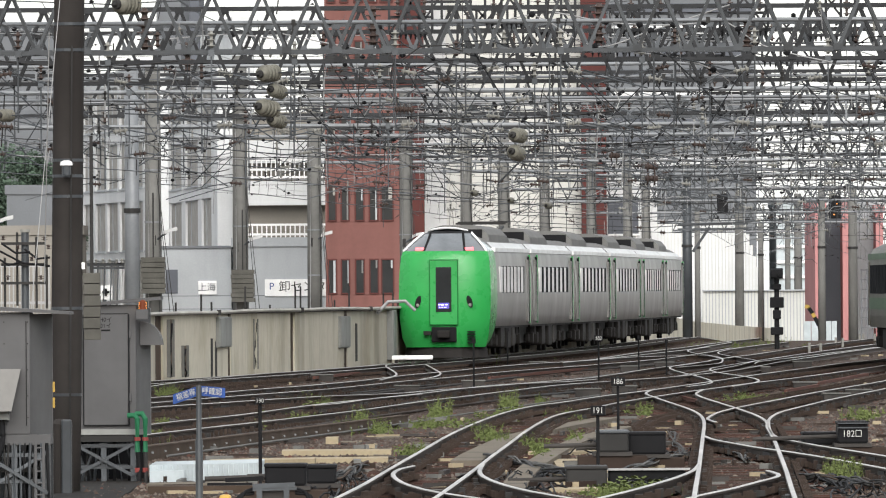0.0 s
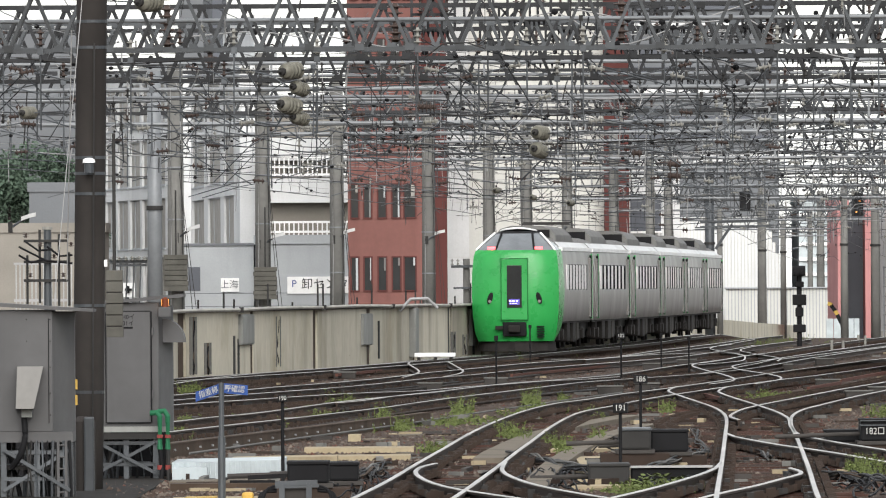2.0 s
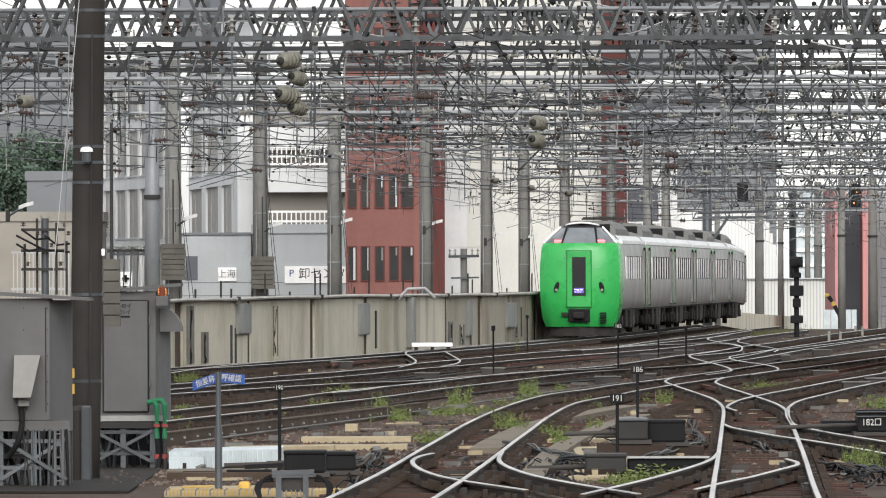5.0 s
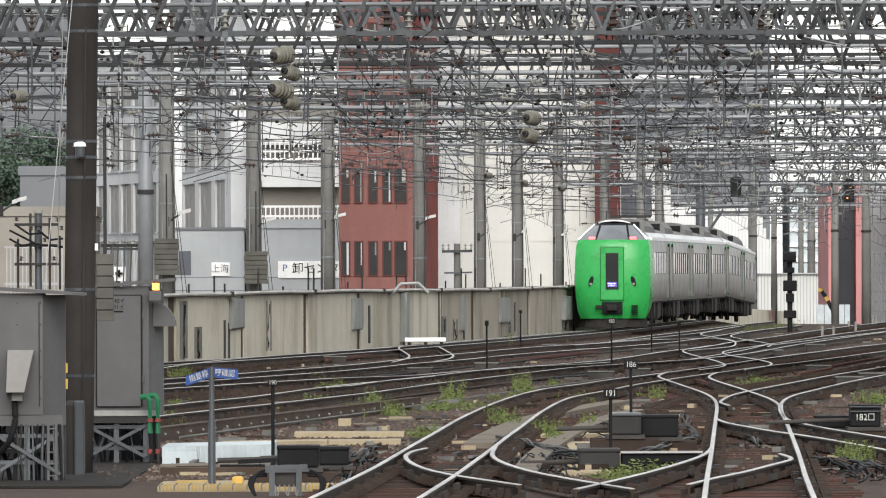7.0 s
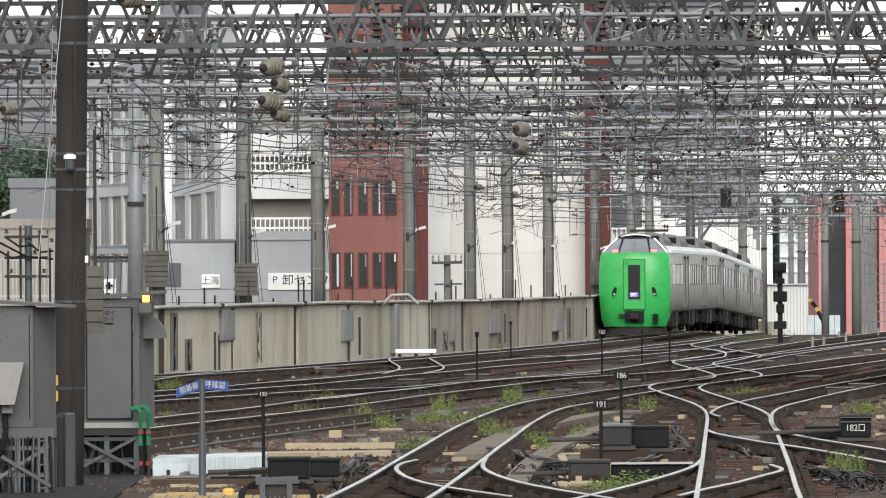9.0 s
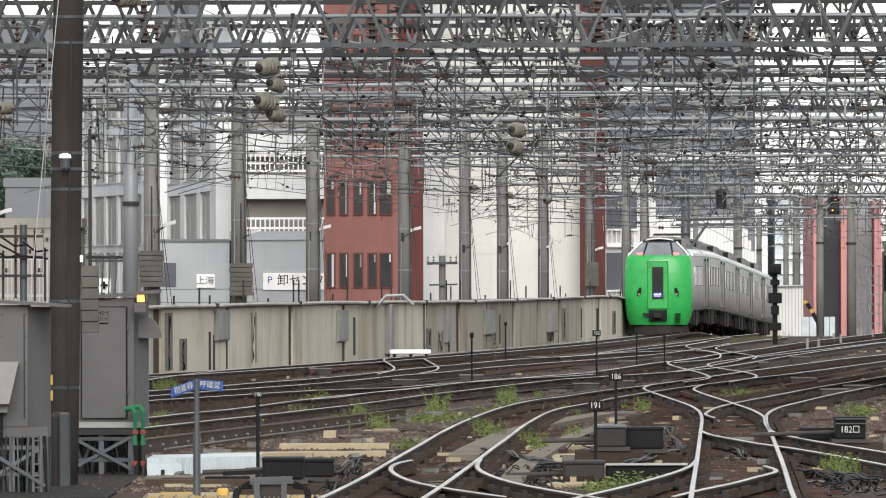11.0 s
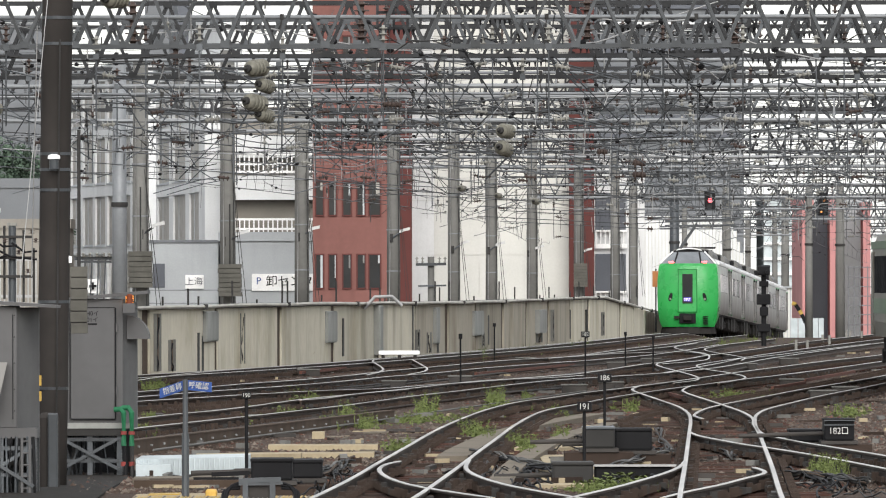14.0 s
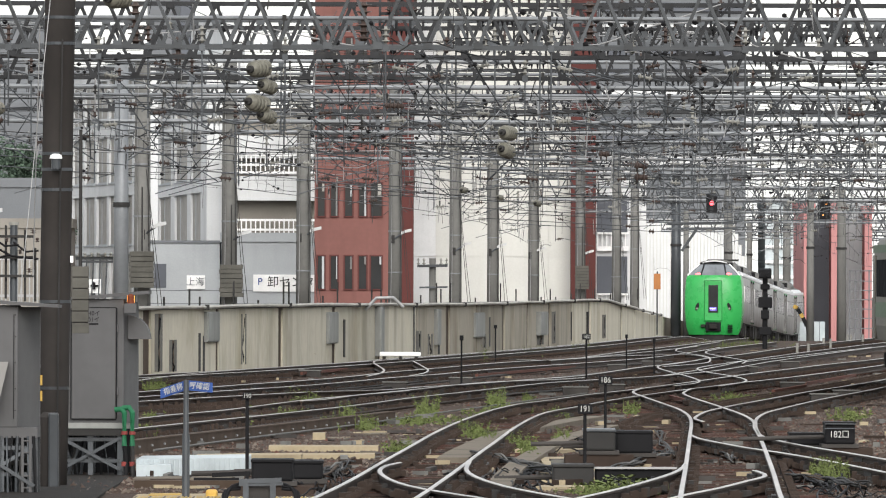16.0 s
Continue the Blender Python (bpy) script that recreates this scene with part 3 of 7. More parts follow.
# multi-storey car park
CY = 620.0
park = building("white multi-storey car park with railed decks", -11.346, -6.2, CY, 30, 4.587, GREYFACADE, "car_park")
for za, zb in ((365, 322), (290, 250)):
    part("deck", Mesh().box((-11.346, CY, 2.2 + (515 - za) * CY / 20000), (-6.2, CY + 30, 2.2 + (515 - zb) * CY / 20000)), OFFWHITE, park)
part("inner_wall", Mesh().box((-11.346, CY + 0.9, 4.525), (-6.2, CY + 2.9, 11.965)), BEIGE, park)
for yb in (433, 318):
    rl = Mesh()
    zb = 2.2 + (515 - yb) * CY / 20000
    for dz in (0.02, 0.45, 0.98):
        rl.box((-11.346, CY - 0.05, zb + dz), (-6.2, CY + 0.05, zb + dz + 0.12))
    railing = part("railing", rl, WHITE, park, "white bar railing")
    x = -11.346
    while x < -6.2:
        part("baluster", Mesh().box((x, CY - 0.03, zb), (x + 0.07, CY + 0.03, zb + 1.0)), WHITE, railing)
        x += 0.26

for i in range(5):
    z = GROUND_FAR + 0.9 + i * 0.72
    part("cladding_joint", Mesh().box((-11.346, CY - 0.006, z), (-6.2, CY + 0.02, z + 0.04)), DISTANT, park)
    part("cladding_joint", Mesh().box((-15.323, 622.594, z), (-11.492, 622.63, z + 0.04)), DISTANT, annex)

# cream panelled block
KY = 600.0
cream = building("large cream panelled windowless block", -0.81, 7.56, KY, 40, 20.65, CREAM)
for i in range(7):
    for j in range(8):
        x0 = -0.81 + i * 1.196
        z0 = 0.85 + j * 2.9
        part("panel", Mesh().box((x0 + 0.012, KY - 0.06, z0 + 0.012), (x0 + 1.184, KY - 0.004, z0 + 2.888)), CREAM if i else OFFWHITE, cream)
dark = building("dark red shaft beside the cream block", 7.535, 8.85, 598.0, 20, 19.991, DEEPRED)
pk2 = building("white apartment block with railed balconies", 9.028, 11.75, 610.0, 30, 8.758, OFFWHITE)
for yb in (452, 560):
    z0 = 2.2 + (515 - yb) * 610 / 20000
    part("opening", Mesh().box((9.089, 609.9, z0 + 0.9), (10.736, 610.05, z0 + 3.0)), SLATE, pk2, "shaded balcony opening")
    rl = Mesh()
    rl.box((9.089, 609.7, z0 + 0.9), (10.797, 609.8, z0 + 1.0)).box((9.089, 609.7, z0), (10.797, 609.8, z0 + 0.25))
    railing = part("railing", rl, WHITE, pk2)
    x = 9.089
    while x < 10.797:
        part("baluster", Mesh().box((x, 609.72, z0), (x + 0.06, 609.78, z0 + 0.95)), WHITE, railing)
        x += 0.25
# white ribbed shed and sloping roof
shed = thing("industrial_shed", "white ribbed metal shed with a sloping gable", "shed", "buildings behind the yard")
x = 14.668
while x < 22.022:
    top = 6.82 if x < 20.559 else max(2.008, 6.82 - (x - 20.559) * 3.2)
    part("ribbed_panel", Mesh().box((x, 770, GROUND_FAR), (x + 0.16, 771, top)), OFFWHITE, shed)
    # recess in a darker tone: shade between the ribs put into the colour
    part("panel_recess", Mesh().box((x + 0.16, 770.08, GROUND_FAR), (x + 0.23, 771, top)), CREAM, shed)
    x += 0.23
x = 17.848
while x < 24.818:
    part("plinth_panel", Mesh().box((x, 766, GROUND_FAR), (x + 0.15, 766.4, 1.932)), CREAM, shed)
    # grey recess, coloured as the shade between the plinth panels
    part("panel_recess", Mesh().box((x + 0.15, 766.06, GROUND_FAR), (x + 0.22, 766.4, 1.932)), GREYFACADE, shed)
    x += 0.22
part("plinth_coping", Mesh().box((17.771, 765.8, 1.932), (24.895, 766.6, 2.02)), GREYFACADE, shed)
cy = building("pale cyan glazed hall in the distance", 26.82, 29.79, 900.0, 20, 8.635, PALE)
for i in range(5):
    part("glazing_band", Mesh().box((26.82, 899.8, 2.875 + i * 1.2), (29.79, 900, 2.875 + i * 1.2 + 0.25)), WHITE, cy)
# coral red and slate towers
cr = building("coral red tower with a recessed dark facade", 23.25, 23.87, 700.0, 20, 7.065, CORALRED)
cr2 = building("slate grey office facade between coral piers", 24.006, 25.203, 704.0, 20, 6.776, SLATE)
cr3 = building("coral red pier of the tall facade", 24.955, 25.76, 700.0, 20, 7.205, CORALRED)
cr4 = building("pale grey office facade", 25.907, 27.315, 704.0, 20, 6.952, GREYFACADE)
cr5 = building("coral red corner pier", 27.02, 27.475, 700.0, 20, 6.75, CORALRED)
hz = building("blue grey banded tower far behind the yard", 13.545, 25.245, 900.0, 30, 28.075, DISTANT)
for i in range(9):
    zc = 11.875 + i * 1.75
    part("window_band", Mesh().box((13.77, 899.7, zc), (25.02, 900.0, zc + 0.7)), SLATE if i % 3 else OFFWHITE, hz)
hz2 = building("grey tower far behind the white block", -21.457, -19.6, 860.0, 30, 28.215, DISTANT)
hz3 = building("low grey block beside the trees", -22.98, -20.52, 600.0, 20, 7.36, DISTANT)
hz4 = building("low pale block beside the yard", -24.308, -18.703, 590.0, 8, 5.15, BEIGE)
hz5 = building("slim pale tower in the distance", 19.03, 22.33, 1100.0, 30, 26.125, OFFWHITE)


# ---- overhead line gantries ----
def gantry(y, x0, x1, zb, depth, masts, style=0, mast_mat=None):
    g = thing("catenary_gantry", "grey steel lattice gantry carrying overhead wires", "gantry", "overhead line gantries")
    m = Mesh()
    if style == 0:
        w = 0.7
        for yy in (y - w / 2, y + w / 2):
            for z in (zb, zb + depth):
                m.beam((x0, yy, z), (x1, yy, z), 0.078)
        n = max(2, int((x1 - x0) / (depth * (0.85 if y < 310 else 1.0))))
        for yy, ph in ((y - w / 2, 0), (y + w / 2, 1)):
            for i in range(n):
                a, c = x0 + (x1 - x0) * i / n, x0 + (x1 - x0) * (i + 1) / n
                mid = (a + c) / 2
                m.beam((a, yy, zb), (mid, yy, zb + depth), 0.060 if y < 310 else 0.056)
                m.beam((mid, yy, zb + depth), (c, yy, zb), 0.060 if y < 310 else 0.056)
                if y < 310 and not ph:
                    # gusset plates at the joints
                    m.box((mid - 0.09, yy - 0.06, zb + depth - 0.10), (mid + 0.09, yy - 0.045, zb + depth + 0.03))
                    m.box((a - 0.09, yy - 0.06, zb - 0.03), (a + 0.09, yy - 0.045, zb + 0.10))
        for i in range(n + 1):
            a = x0 + (x1 - x0) * i / n
            m.beam((a, y - w / 2, zb), (a, y + w / 2, zb), 0.06)
            m.beam((a, y - w / 2, zb + depth), (a, y + w / 2, zb + depth), 0.06)
    else:
        m.tube([(x0, y, zb), (x1, y, zb)], 0.055, 8).tube([(x0, y, zb + depth * 0.6), (x1, y, zb + depth * 0.6)], 0.045, 8)
        n = int((x1 - x0) / 2.4)
        for i in range(n + 1):
            a = x0 + (x1 - x0) * i / n
            m.beam((a, y, zb), (a, y, zb + depth * 0.6), 0.05)
    part("beam", m, TUBESTEEL if style else OLDSTEEL if round(y) in (235, 248, 304, 402, 517) else STEEL, g)
    for x in masts:
        part("mast", Mesh().tube([(x, y, BED + fall(y)), (x, y, zb + depth + 0.5)], [0.22, 0.19], 14), mast_mat or POLE, g, "round concrete mast", smooth=True)
        if 265 < y < 520 and x < 12:
            # cables, bands and stay wires on the masts along the parapet
            for dx, mt in ((-0.13, PALEWIRE), (0.15, DARKSTEEL)):
                part("mast_cable", Mesh().tube([(x + dx, y - 0.2, 1.5), (x + dx + 0.02, y - 0.2, 3.2), (x + dx * 0.9, y - 0.2, zb)], 0.011, 6), mt, g)
            for z in (2.6, 3.9, 5.2):
                part("mast_band", Mesh().tube([(x, y, z), (x, y, z + 0.04)], 0.222, 14), TUBESTEEL, g)
            for dx in (0.42, 0.52):
                part("stay_wire", Mesh().tube([(x + 0.1, y - 0.3, zb - 1.2), (x + dx, y - 0.6, 1.62)], 0.009, 5), DARKSTEEL, g)
    return g


def wallx(y):
    for a, b in zip(WALL + WALL_LOW[1:], WALL[1:] + WALL_LOW[1:]):
        if a[1] <= y <= b[1]:
            return a[0] + (b[0] - a[0]) * (y - a[1]) / (b[1] - a[1])
    return WALL_LOW[-1][0]


GANTRIES = [(221.0, 6.85, 1.15, 0), (235.0, 6.95, 1.1, 0), (241.0, 7.30, 0.55, 0), (248.0, 6.75, 1.1, 0), (303.75, 6.9, 1.1, 0), (330.0, 7.2, 0.8, 0), (355.5, 7.0, 1.1, 0), (401.5, 6.9, 1.0, 0), (459.0, 7.0, 1.1, 0), (516.75, 7.1, 1.1, 0), (560.0, 6.6, 1.1, 0), (615.0, 6.4, 1.1, 0), (680.0, 6.2, 1.1, 0), (750.0, 6.0, 1.1, 0), (830.0, 6.0, 1.1, 0), (920.0, 6.0, 1.1, 0)]
TUBES = [(262.0, 6.8, 1.0), (282.75, 6.3, 1.0), (324.25, 6.6, 1.0), (382.5, 6.5, 1.0), (424.25, 6.6, 1.0), (489.5, 6.5, 1.0), (535.0, 6.3, 1.0), (590.0, 6.1, 1.0), (648.0, 5.9, 1.0), (715.0, 5.7, 1.0), (790.0, 5.6, 1.0)]
for y, zb, dp, st in GANTRIES:
    xl = wallx(y) - 0.45
    gantry(y, xl - 6, 45, zb, dp, [xl, xl + 60] if y > 265 and y != 330 and (y < 520 or y in (680, 830)) else [xl - 5.5, xl + 60] if y < 265 else [xl + 24, xl + 60])
for y, zb, dp in TUBES:
    xl = wallx(y) - 0.45
    gantry(y, xl - 5, 40, zb, dp, [xl] if 265 < y < 520 else [xl - 4.8] if y < 265 else [xl + 24], 1)

# galvanised pipes spanning the yard between the gantries
for y, z, r in ((226.0, 8.42, 0.040), (229.0, 7.62, 0.042), (258.0, 6.55, 0.035), (295.0, 7.72, 0.04), (340.0, 7.75, 0.045)):
    sp = thing("span_pipe", "pale galvanised pipe spanning the tracks between gantries", "pipe", "span pipes")
    xl = wallx(y) - 6.5
    part("pipe", Mesh().tube([(xl, y, z), (44.0, y, z)], r, 8), TUBESTEEL, sp, smooth=True)
    for i in range(9):
        x = xl + 1.0 + i * 2.9 + rnd.uniform(-0.5, 0.5)
        part("clamp", Mesh().box((x - 0.04, y - r - 0.02, z - r - 0.02), (x + 0.04, y + r + 0.02, z + r + 0.02)), DARKSTEEL, sp)
        if i % 2:
            part("hanger_rod", Mesh().tube([(x, y - r - 0.02, z), (x + rnd.uniform(-0.1, 0.1), y - r - 0.02, z - rnd.uniform(0.3, 0.9))], 0.016, 6), DARKSTEEL, sp)


def line_switch(x, y, z, w, h):
    """Dark switch frame with a row of toothed contacts and small posts."""
    t = thing("line_switch", "dark steel line switch with toothed contacts on a gantry", "switch", "line switches")
    f = Mesh()
    for zz in (z, z + h * 0.45, z + h):
        f.beam((x - w / 2, y, zz), (x + w / 2, y, zz), 0.06)
    for xx in (x - w / 2, x - w * 0.12, x + w * 0.2, x + w / 2):
        f.beam((xx, y, z), (xx, y, z + h), 0.055)
    f.beam((x - w / 2, y - 0.06, z), (x + w * 0.1, y - 0.06, z + h), 0.045).beam((x + w / 2, y - 0.06, z), (x - w * 0.1, y - 0.06, z + h), 0.045)
    part("frame", f, OLDSTEEL, t)
    for i in range(9):
        q = x - w * 0.45 + w * 0.9 * i / 8
        part("contact", Mesh().tube([(q, y - 0.08, z - 0.02), (q, y - 0.08, z - 0.13)], [0.03, 0.012], 6), BLACK, t)
    for sx in (-0.3, 0.32):
        part("insulator", Mesh().discs((x + sx * w, y - 0.1, z + h * 0.5), (x + sx * w, y - 0.1, z + h * 0.95), 3, 0.075), BROWNPORC, t)


for px, py, d, w, h in ((735, 62, 236.0, 0.9, 0.75), (800, 40, 242.0, 1.0, 0.9), (862, 85, 249.0, 1.1, 0.8), (905, 45, 236.0, 0.9, 0.7), (945, 120, 262.0, 1.2, 0.9), (985, 60, 242.0, 1.0, 0.9), (1100, 95, 249.0, 1.2, 0.9), (1150, 60, 236.0, 1.0, 0.8), (1185, 150, 270.0, 1.2, 1.0), (1245, 105, 249.0, 1.1, 0.8), (1325, 60, 236.0, 1.0, 0.8), (1400, 115, 255.0, 1.1, 0.9), (1480, 70, 240.0, 1.0, 0.8), (1300, 205, 300.0, 1.4, 1.1), (1040, 205, 300.0, 1.3, 1.0)):
    line_switch((px - 784) * d / 20000, d, 2.2 + (515 - py) * d / 20000, w, h)

# slim towers and roof clutter behind
tw = building("dark slate tower behind the white offices", -23.0, -20.1, 950.0, 20, 30.462, SLATE)
tw2 = building("blue grey stepped block behind the tiled offices", -37.136, -25.036, 880.0, 30, 15.84, DISTANT)
tw3 = building("glazed grey tower in the haze", -45.0, -35.7, 1050.0, 30, 26.087, DISTANT)
# ---- writing ----
def writing(body, size, mat_, parent, m, name="lettering", stretch=1.0):
    cu = bpy.data.curves.new(name, "FONT")
    cu.body, cu.size, cu.extrude = body, size, 0.002
    cu.align_x, cu.align_y = "CENTER", "CENTER"
    tmp = new("tmp", cu)
    bpy.context.view_layer.update()
    me = bpy.data.meshes.new_from_object(tmp.evaluated_get(bpy.context.evaluated_depsgraph_get()))
    bpy.data.objects.remove(tmp)
    me.materials.clear()
    me.materials.append(mat_)
    ob = new(name, me)
    ob.parent = parent
    ob.matrix_basis = m @ Matrix.Diagonal((stretch, 1, 1, 1))
    return ob


def facing(x, y, z, turn=0.0):
    """Upright pose of something flat that faces the platform."""
    return pose(x, y, z, 90, 0, turn)


writing("卸センター", 2.696 - 2.045, BLACK, park, facing(-7.223, CY - 0.12, 2.355))
part("signboard", Mesh().box((-9.61, CY - 0.1, 1.859), (-6.014, CY - 0.02, 2.789)), WHITE, park, "white signboard")
writing("P", 0.55, BLUE, park, facing(-9.238, CY - 0.12, 2.386))
part("signboard", Mesh().box((-13.314, 622.5, 1.98), (-12.309, 622.59, 2.734)), WHITE, annex, "small white signboard")
writing("上海", 0.5, SLATE, annex, facing(-12.843, 622.48, 2.357))
part("doorway", Mesh().box((-15.103, 622.55, 2.043), (-14.444, 622.62, 3.362)), SLATE, annex, "dark doorway")

# ---- overhead wires ----
def wire_x(k, y):
    """Plan position of the wire over the k-th track."""
    base = line_x(y)
    return base + k * (3.9 + 0.004 * (y - 300)) - (0.018 * (y - 300) if k < 0 else 0)


def line_x(y):
    y = min(max(y, LINE_FINE[0][1]), LINE_FINE[-1][1] - 0.1)
    for a, b in zip(LINE_FINE, LINE_FINE[1:]):
        if a[1] <= y <= b[1]:
            return a[0] + (b[0] - a[0]) * (y - a[1]) / (b[1] - a[1])
    return LINE_FINE[-1][0]


SUPPORTS = sorted([g[0] for g in GANTRIES] + [t[0] for t in TUBES])
WIRE_BEAMS = {g[0]: g[1] for g in GANTRIES}
WIRE_BEAMS.update({t[0]: t[1] for t in TUBES})
for k in range(-1, 9):
    o = thing("overhead_line", "grey contact and messenger wires with droppers over a track", "overhead line", "overhead lines")
    con, mes, drop = Mesh(), Mesh(), Mesh()
    stops = SUPPORTS[k % 2::2]
    pc, pm = [], []
    for a, b in zip(stops, stops[1:]):
        n = 8
        for i in range(n):
            t = i / n
            y = a + (b - a) * t
            zc = 5.05 + fall(y)
            zm = 6.05 + fall(y) - 0.55 * 4 * t * (1 - t)
            x = wire_x(k, y) + 0.2 * math.sin(y * 0.05 + k)
            pc.append((x, y, zc))
            pm.append((x + 0.05, y, zm))
            if i:
                drop.tube([(x, y, zc), (x + 0.05, y, zm)], 0.007, 3, caps=False)
    con.tube(pc, 0.011, 4, caps=False)
    mes.tube(pm, 0.012, 4, caps=False)
    part("contact_wire", con, WIRE, o)
    part("messenger_wire", mes, PALEWIRE if k % 3 == 0 else WIRE, o)
    part("dropper", drop, WIRE, o, kind="stuff")
for k in range(9):
    o = thing("feeder_cable", "grey feeder cable strung above the tracks", "cable", "feeder cables")
    pts = []
    for a, b in zip(SUPPORTS[k % 3::3], SUPPORTS[k % 3 + 3::3]):
        for i in range(6):
            t = i / 6
            y = a + (b - a) * t
            pts.append((wire_x(k * 0.8 - 1.6, y) + 0.4 * math.sin(k), y, 7.0 + (k % 5) * 0.33 + fall(y) - 0.5 * 4 * t * (1 - t)))
    part("cable", Mesh().tube(pts, 0.011, 4, caps=False), PALEWIRE if k % 2 else WIRE, o)
    cp = Mesh()
    for p in pts[:40:2]:
        cp.tube([(p[0] - 0.05, p[1], p[2]), (p[0], p[1], p[2]), (p[0] + 0.05, p[1], p[2])], [0.03, 0.055, 0.03], 7)
    part("clamp_row", cp, BLACK, o, "black clamps along the cable", kind="stuff")

# pull-off assemblies below the beams
def bracket_mesh(s, long):
    st = Mesh()
    st.tube([(0, 0, 0), (0, 0, -1.55)], 0.017, 6)
    st.tube([(0, 0, -0.35), (s * 0.7, 0, -0.5), (s * long, 0, -0.75)], 0.014, 5)
    st.tube([(0, 0, -1.45), (s * 0.35, 0, -1.40), (s * 0.9, 0, -1.50), (s * (long + 0.3), 0, -1.82)], 0.014, 5)
    st.tube([(s * 0.1, 0, -0.2), (s * long * 0.8, 0, -1.45)], 0.012, 4)
    st.box((-0.06, -0.06, -0.08), (0.06, 0.06, 0.05))
    return st.data("pull_off_arm", STEEL), [(s * 0.12, -0.38, s * 0.42, -0.44), (s * 0.10, -1.44, s * 0.40, -1.41), (0, 0.08, 0, 0.42)]


INS = {}


def insulator_mesh(p, m):
    key = (p, m.name)
    if key not in INS:
        INS[key] = Mesh().discs((p[0], 0, p[1]), (p[2], 0, p[3]), 3, 0.085).data("insulator", m, smooth=True)
    return INS[key]


KINDS = [bracket_mesh(s, l) for s in (-1, 1) for l in (1.1, 1.7)]
ALL_GANTRIES = [o for o in scene.collection.objects if o.name.split(".")[0] == "catenary_gantry"]
for g, y in zip(ALL_GANTRIES, [q[0] for q in GANTRIES] + [q[0] for q in TUBES]):
    zb = WIRE_BEAMS[y]
    for k in range(-1, 9):
        x = wire_x(k, y) + rnd.uniform(0.5, 1.0)
        if x > 44:
            continue
        st, spots = KINDS[rnd.randrange(4)]
        a = new("pull_off_arm", st)
        a.parent = g
        a.matrix_basis = pose(x, y - 0.4, zb)
        shade = PORCELAIN if rnd.random() < 0.5 else BROWNPORC
        for p in spots:
            b = new("insulator", insulator_mesh(p, shade))
            b.parent = a
        if y < 520 and rnd.random() < 0.4:
            x2 = x + rnd.uniform(1.2, 2.4)
            a = new("pull_off_arm", KINDS[rnd.randrange(4)][0])
            a.parent = g
            a.matrix_basis = pose(x2, y + 0.4, zb + 0.3)

# loose jumpers, hangers and small fittings
jm = Mesh()
for i in range(820):
    y = rnd.uniform(230, 700) if i % 3 else rnd.uniform(230, 400)
    x = wire_x(rnd.uniform(-1.8, 8), y)
    z = rnd.uniform(5.3, 8.6) + fall(y)
    kind = rnd.random()
    if kind < 0.6:
        dx, dy, dz, sag = rnd.uniform(-7.0, 7.0), rnd.uniform(-3, 3), rnd.uniform(-0.12, 0.12), rnd.choice((0.03, 0.06, 0.12))
    elif kind < 0.85:
        dx, dy, dz, sag = rnd.uniform(-0.9, 0.9), rnd.uniform(-1, 1), rnd.uniform(-0.3, 0.3), rnd.choice((0.25, 0.4, -0.3, -0.45))
    else:
        dx, dy, dz, sag = rnd.uniform(-4.0, 4.0), rnd.uniform(-6, 6), rnd.uniform(-0.5, 0.5), rnd.choice((0.1, 0.2))
    n = 7
    pts = [(x + dx * t, y + dy * t, z + dz * t - sag * 4 * t * (1 - t)) for t in (j / n for j in range(n + 1))]
    kk = rnd.choice((0, 1, 1, 2, 2))
    jm.tube(pts, rnd.choice((0.005, 0.006, 0.008, 0.010, 0.014)), 4, kk, caps=False)
    for q in pts[1:-1]:
        if rnd.random() < 0.4:
            r = rnd.uniform(0.025, 0.055)
            jm.tube([(q[0] - r, q[1], q[2]), (q[0], q[1], q[2]), (q[0] + r, q[1], q[2])], [r * 0.5, r, r * 0.5], 6, 3)
part("jumper_wires", jm, [WIRE, PALEWIRE, DARKSTEEL, BLACK])
tagged(bpy.data.objects["jumper_wires"], "tangle of jumper wires and clamps under the gantries", "wires", kind="stuff")
hm = Mesh()
for i in range(950):
    y = rnd.choice(SUPPORTS[:-6]) + rnd.uniform(-1.2, 1.2)
    x = wire_x(rnd.uniform(-1.8, 8.5), y)
    z = rnd.uniform(5.4, 8.0) + fall(y)
    h = rnd.choice((0.25, 0.4, 0.7, 1.1))
    kk = rnd.choice((0, 1, 1, 2))
    hm.tube([(x, y, z), (x + rnd.uniform(-0.08, 0.08), y, z - h)], rnd.choice((0.007, 0.009, 0.014)), 4, kk, caps=False)
    q = rnd.random()
    if q < 0.35:
        hm.discs((x, y, z - h * 0.2), (x, y, z - h * 0.2 - 0.2), 2, 0.06, 3 if q < 0.18 else 2, 7)
    elif q < 0.5:
        a = rnd.choice((-1, 1)) * rnd.uniform(0.5, 1.4)
        hm.tube([(x, y, z - h), (x + a * 0.3, y, z - h + 0.12), (x + a * 0.7, y, z - h + 0.1), (x + a, y, z - h - 0.15)], 0.013, 4, kk, caps=False)
part("wire_hangers", hm, [WIRE, PALEWIRE, DARKSTEEL, PORCELAIN])
tagged(bpy.data.objects["wire_hangers"], "many small wire hangers and insulators under the gantries", "hangers", kind="stuff")


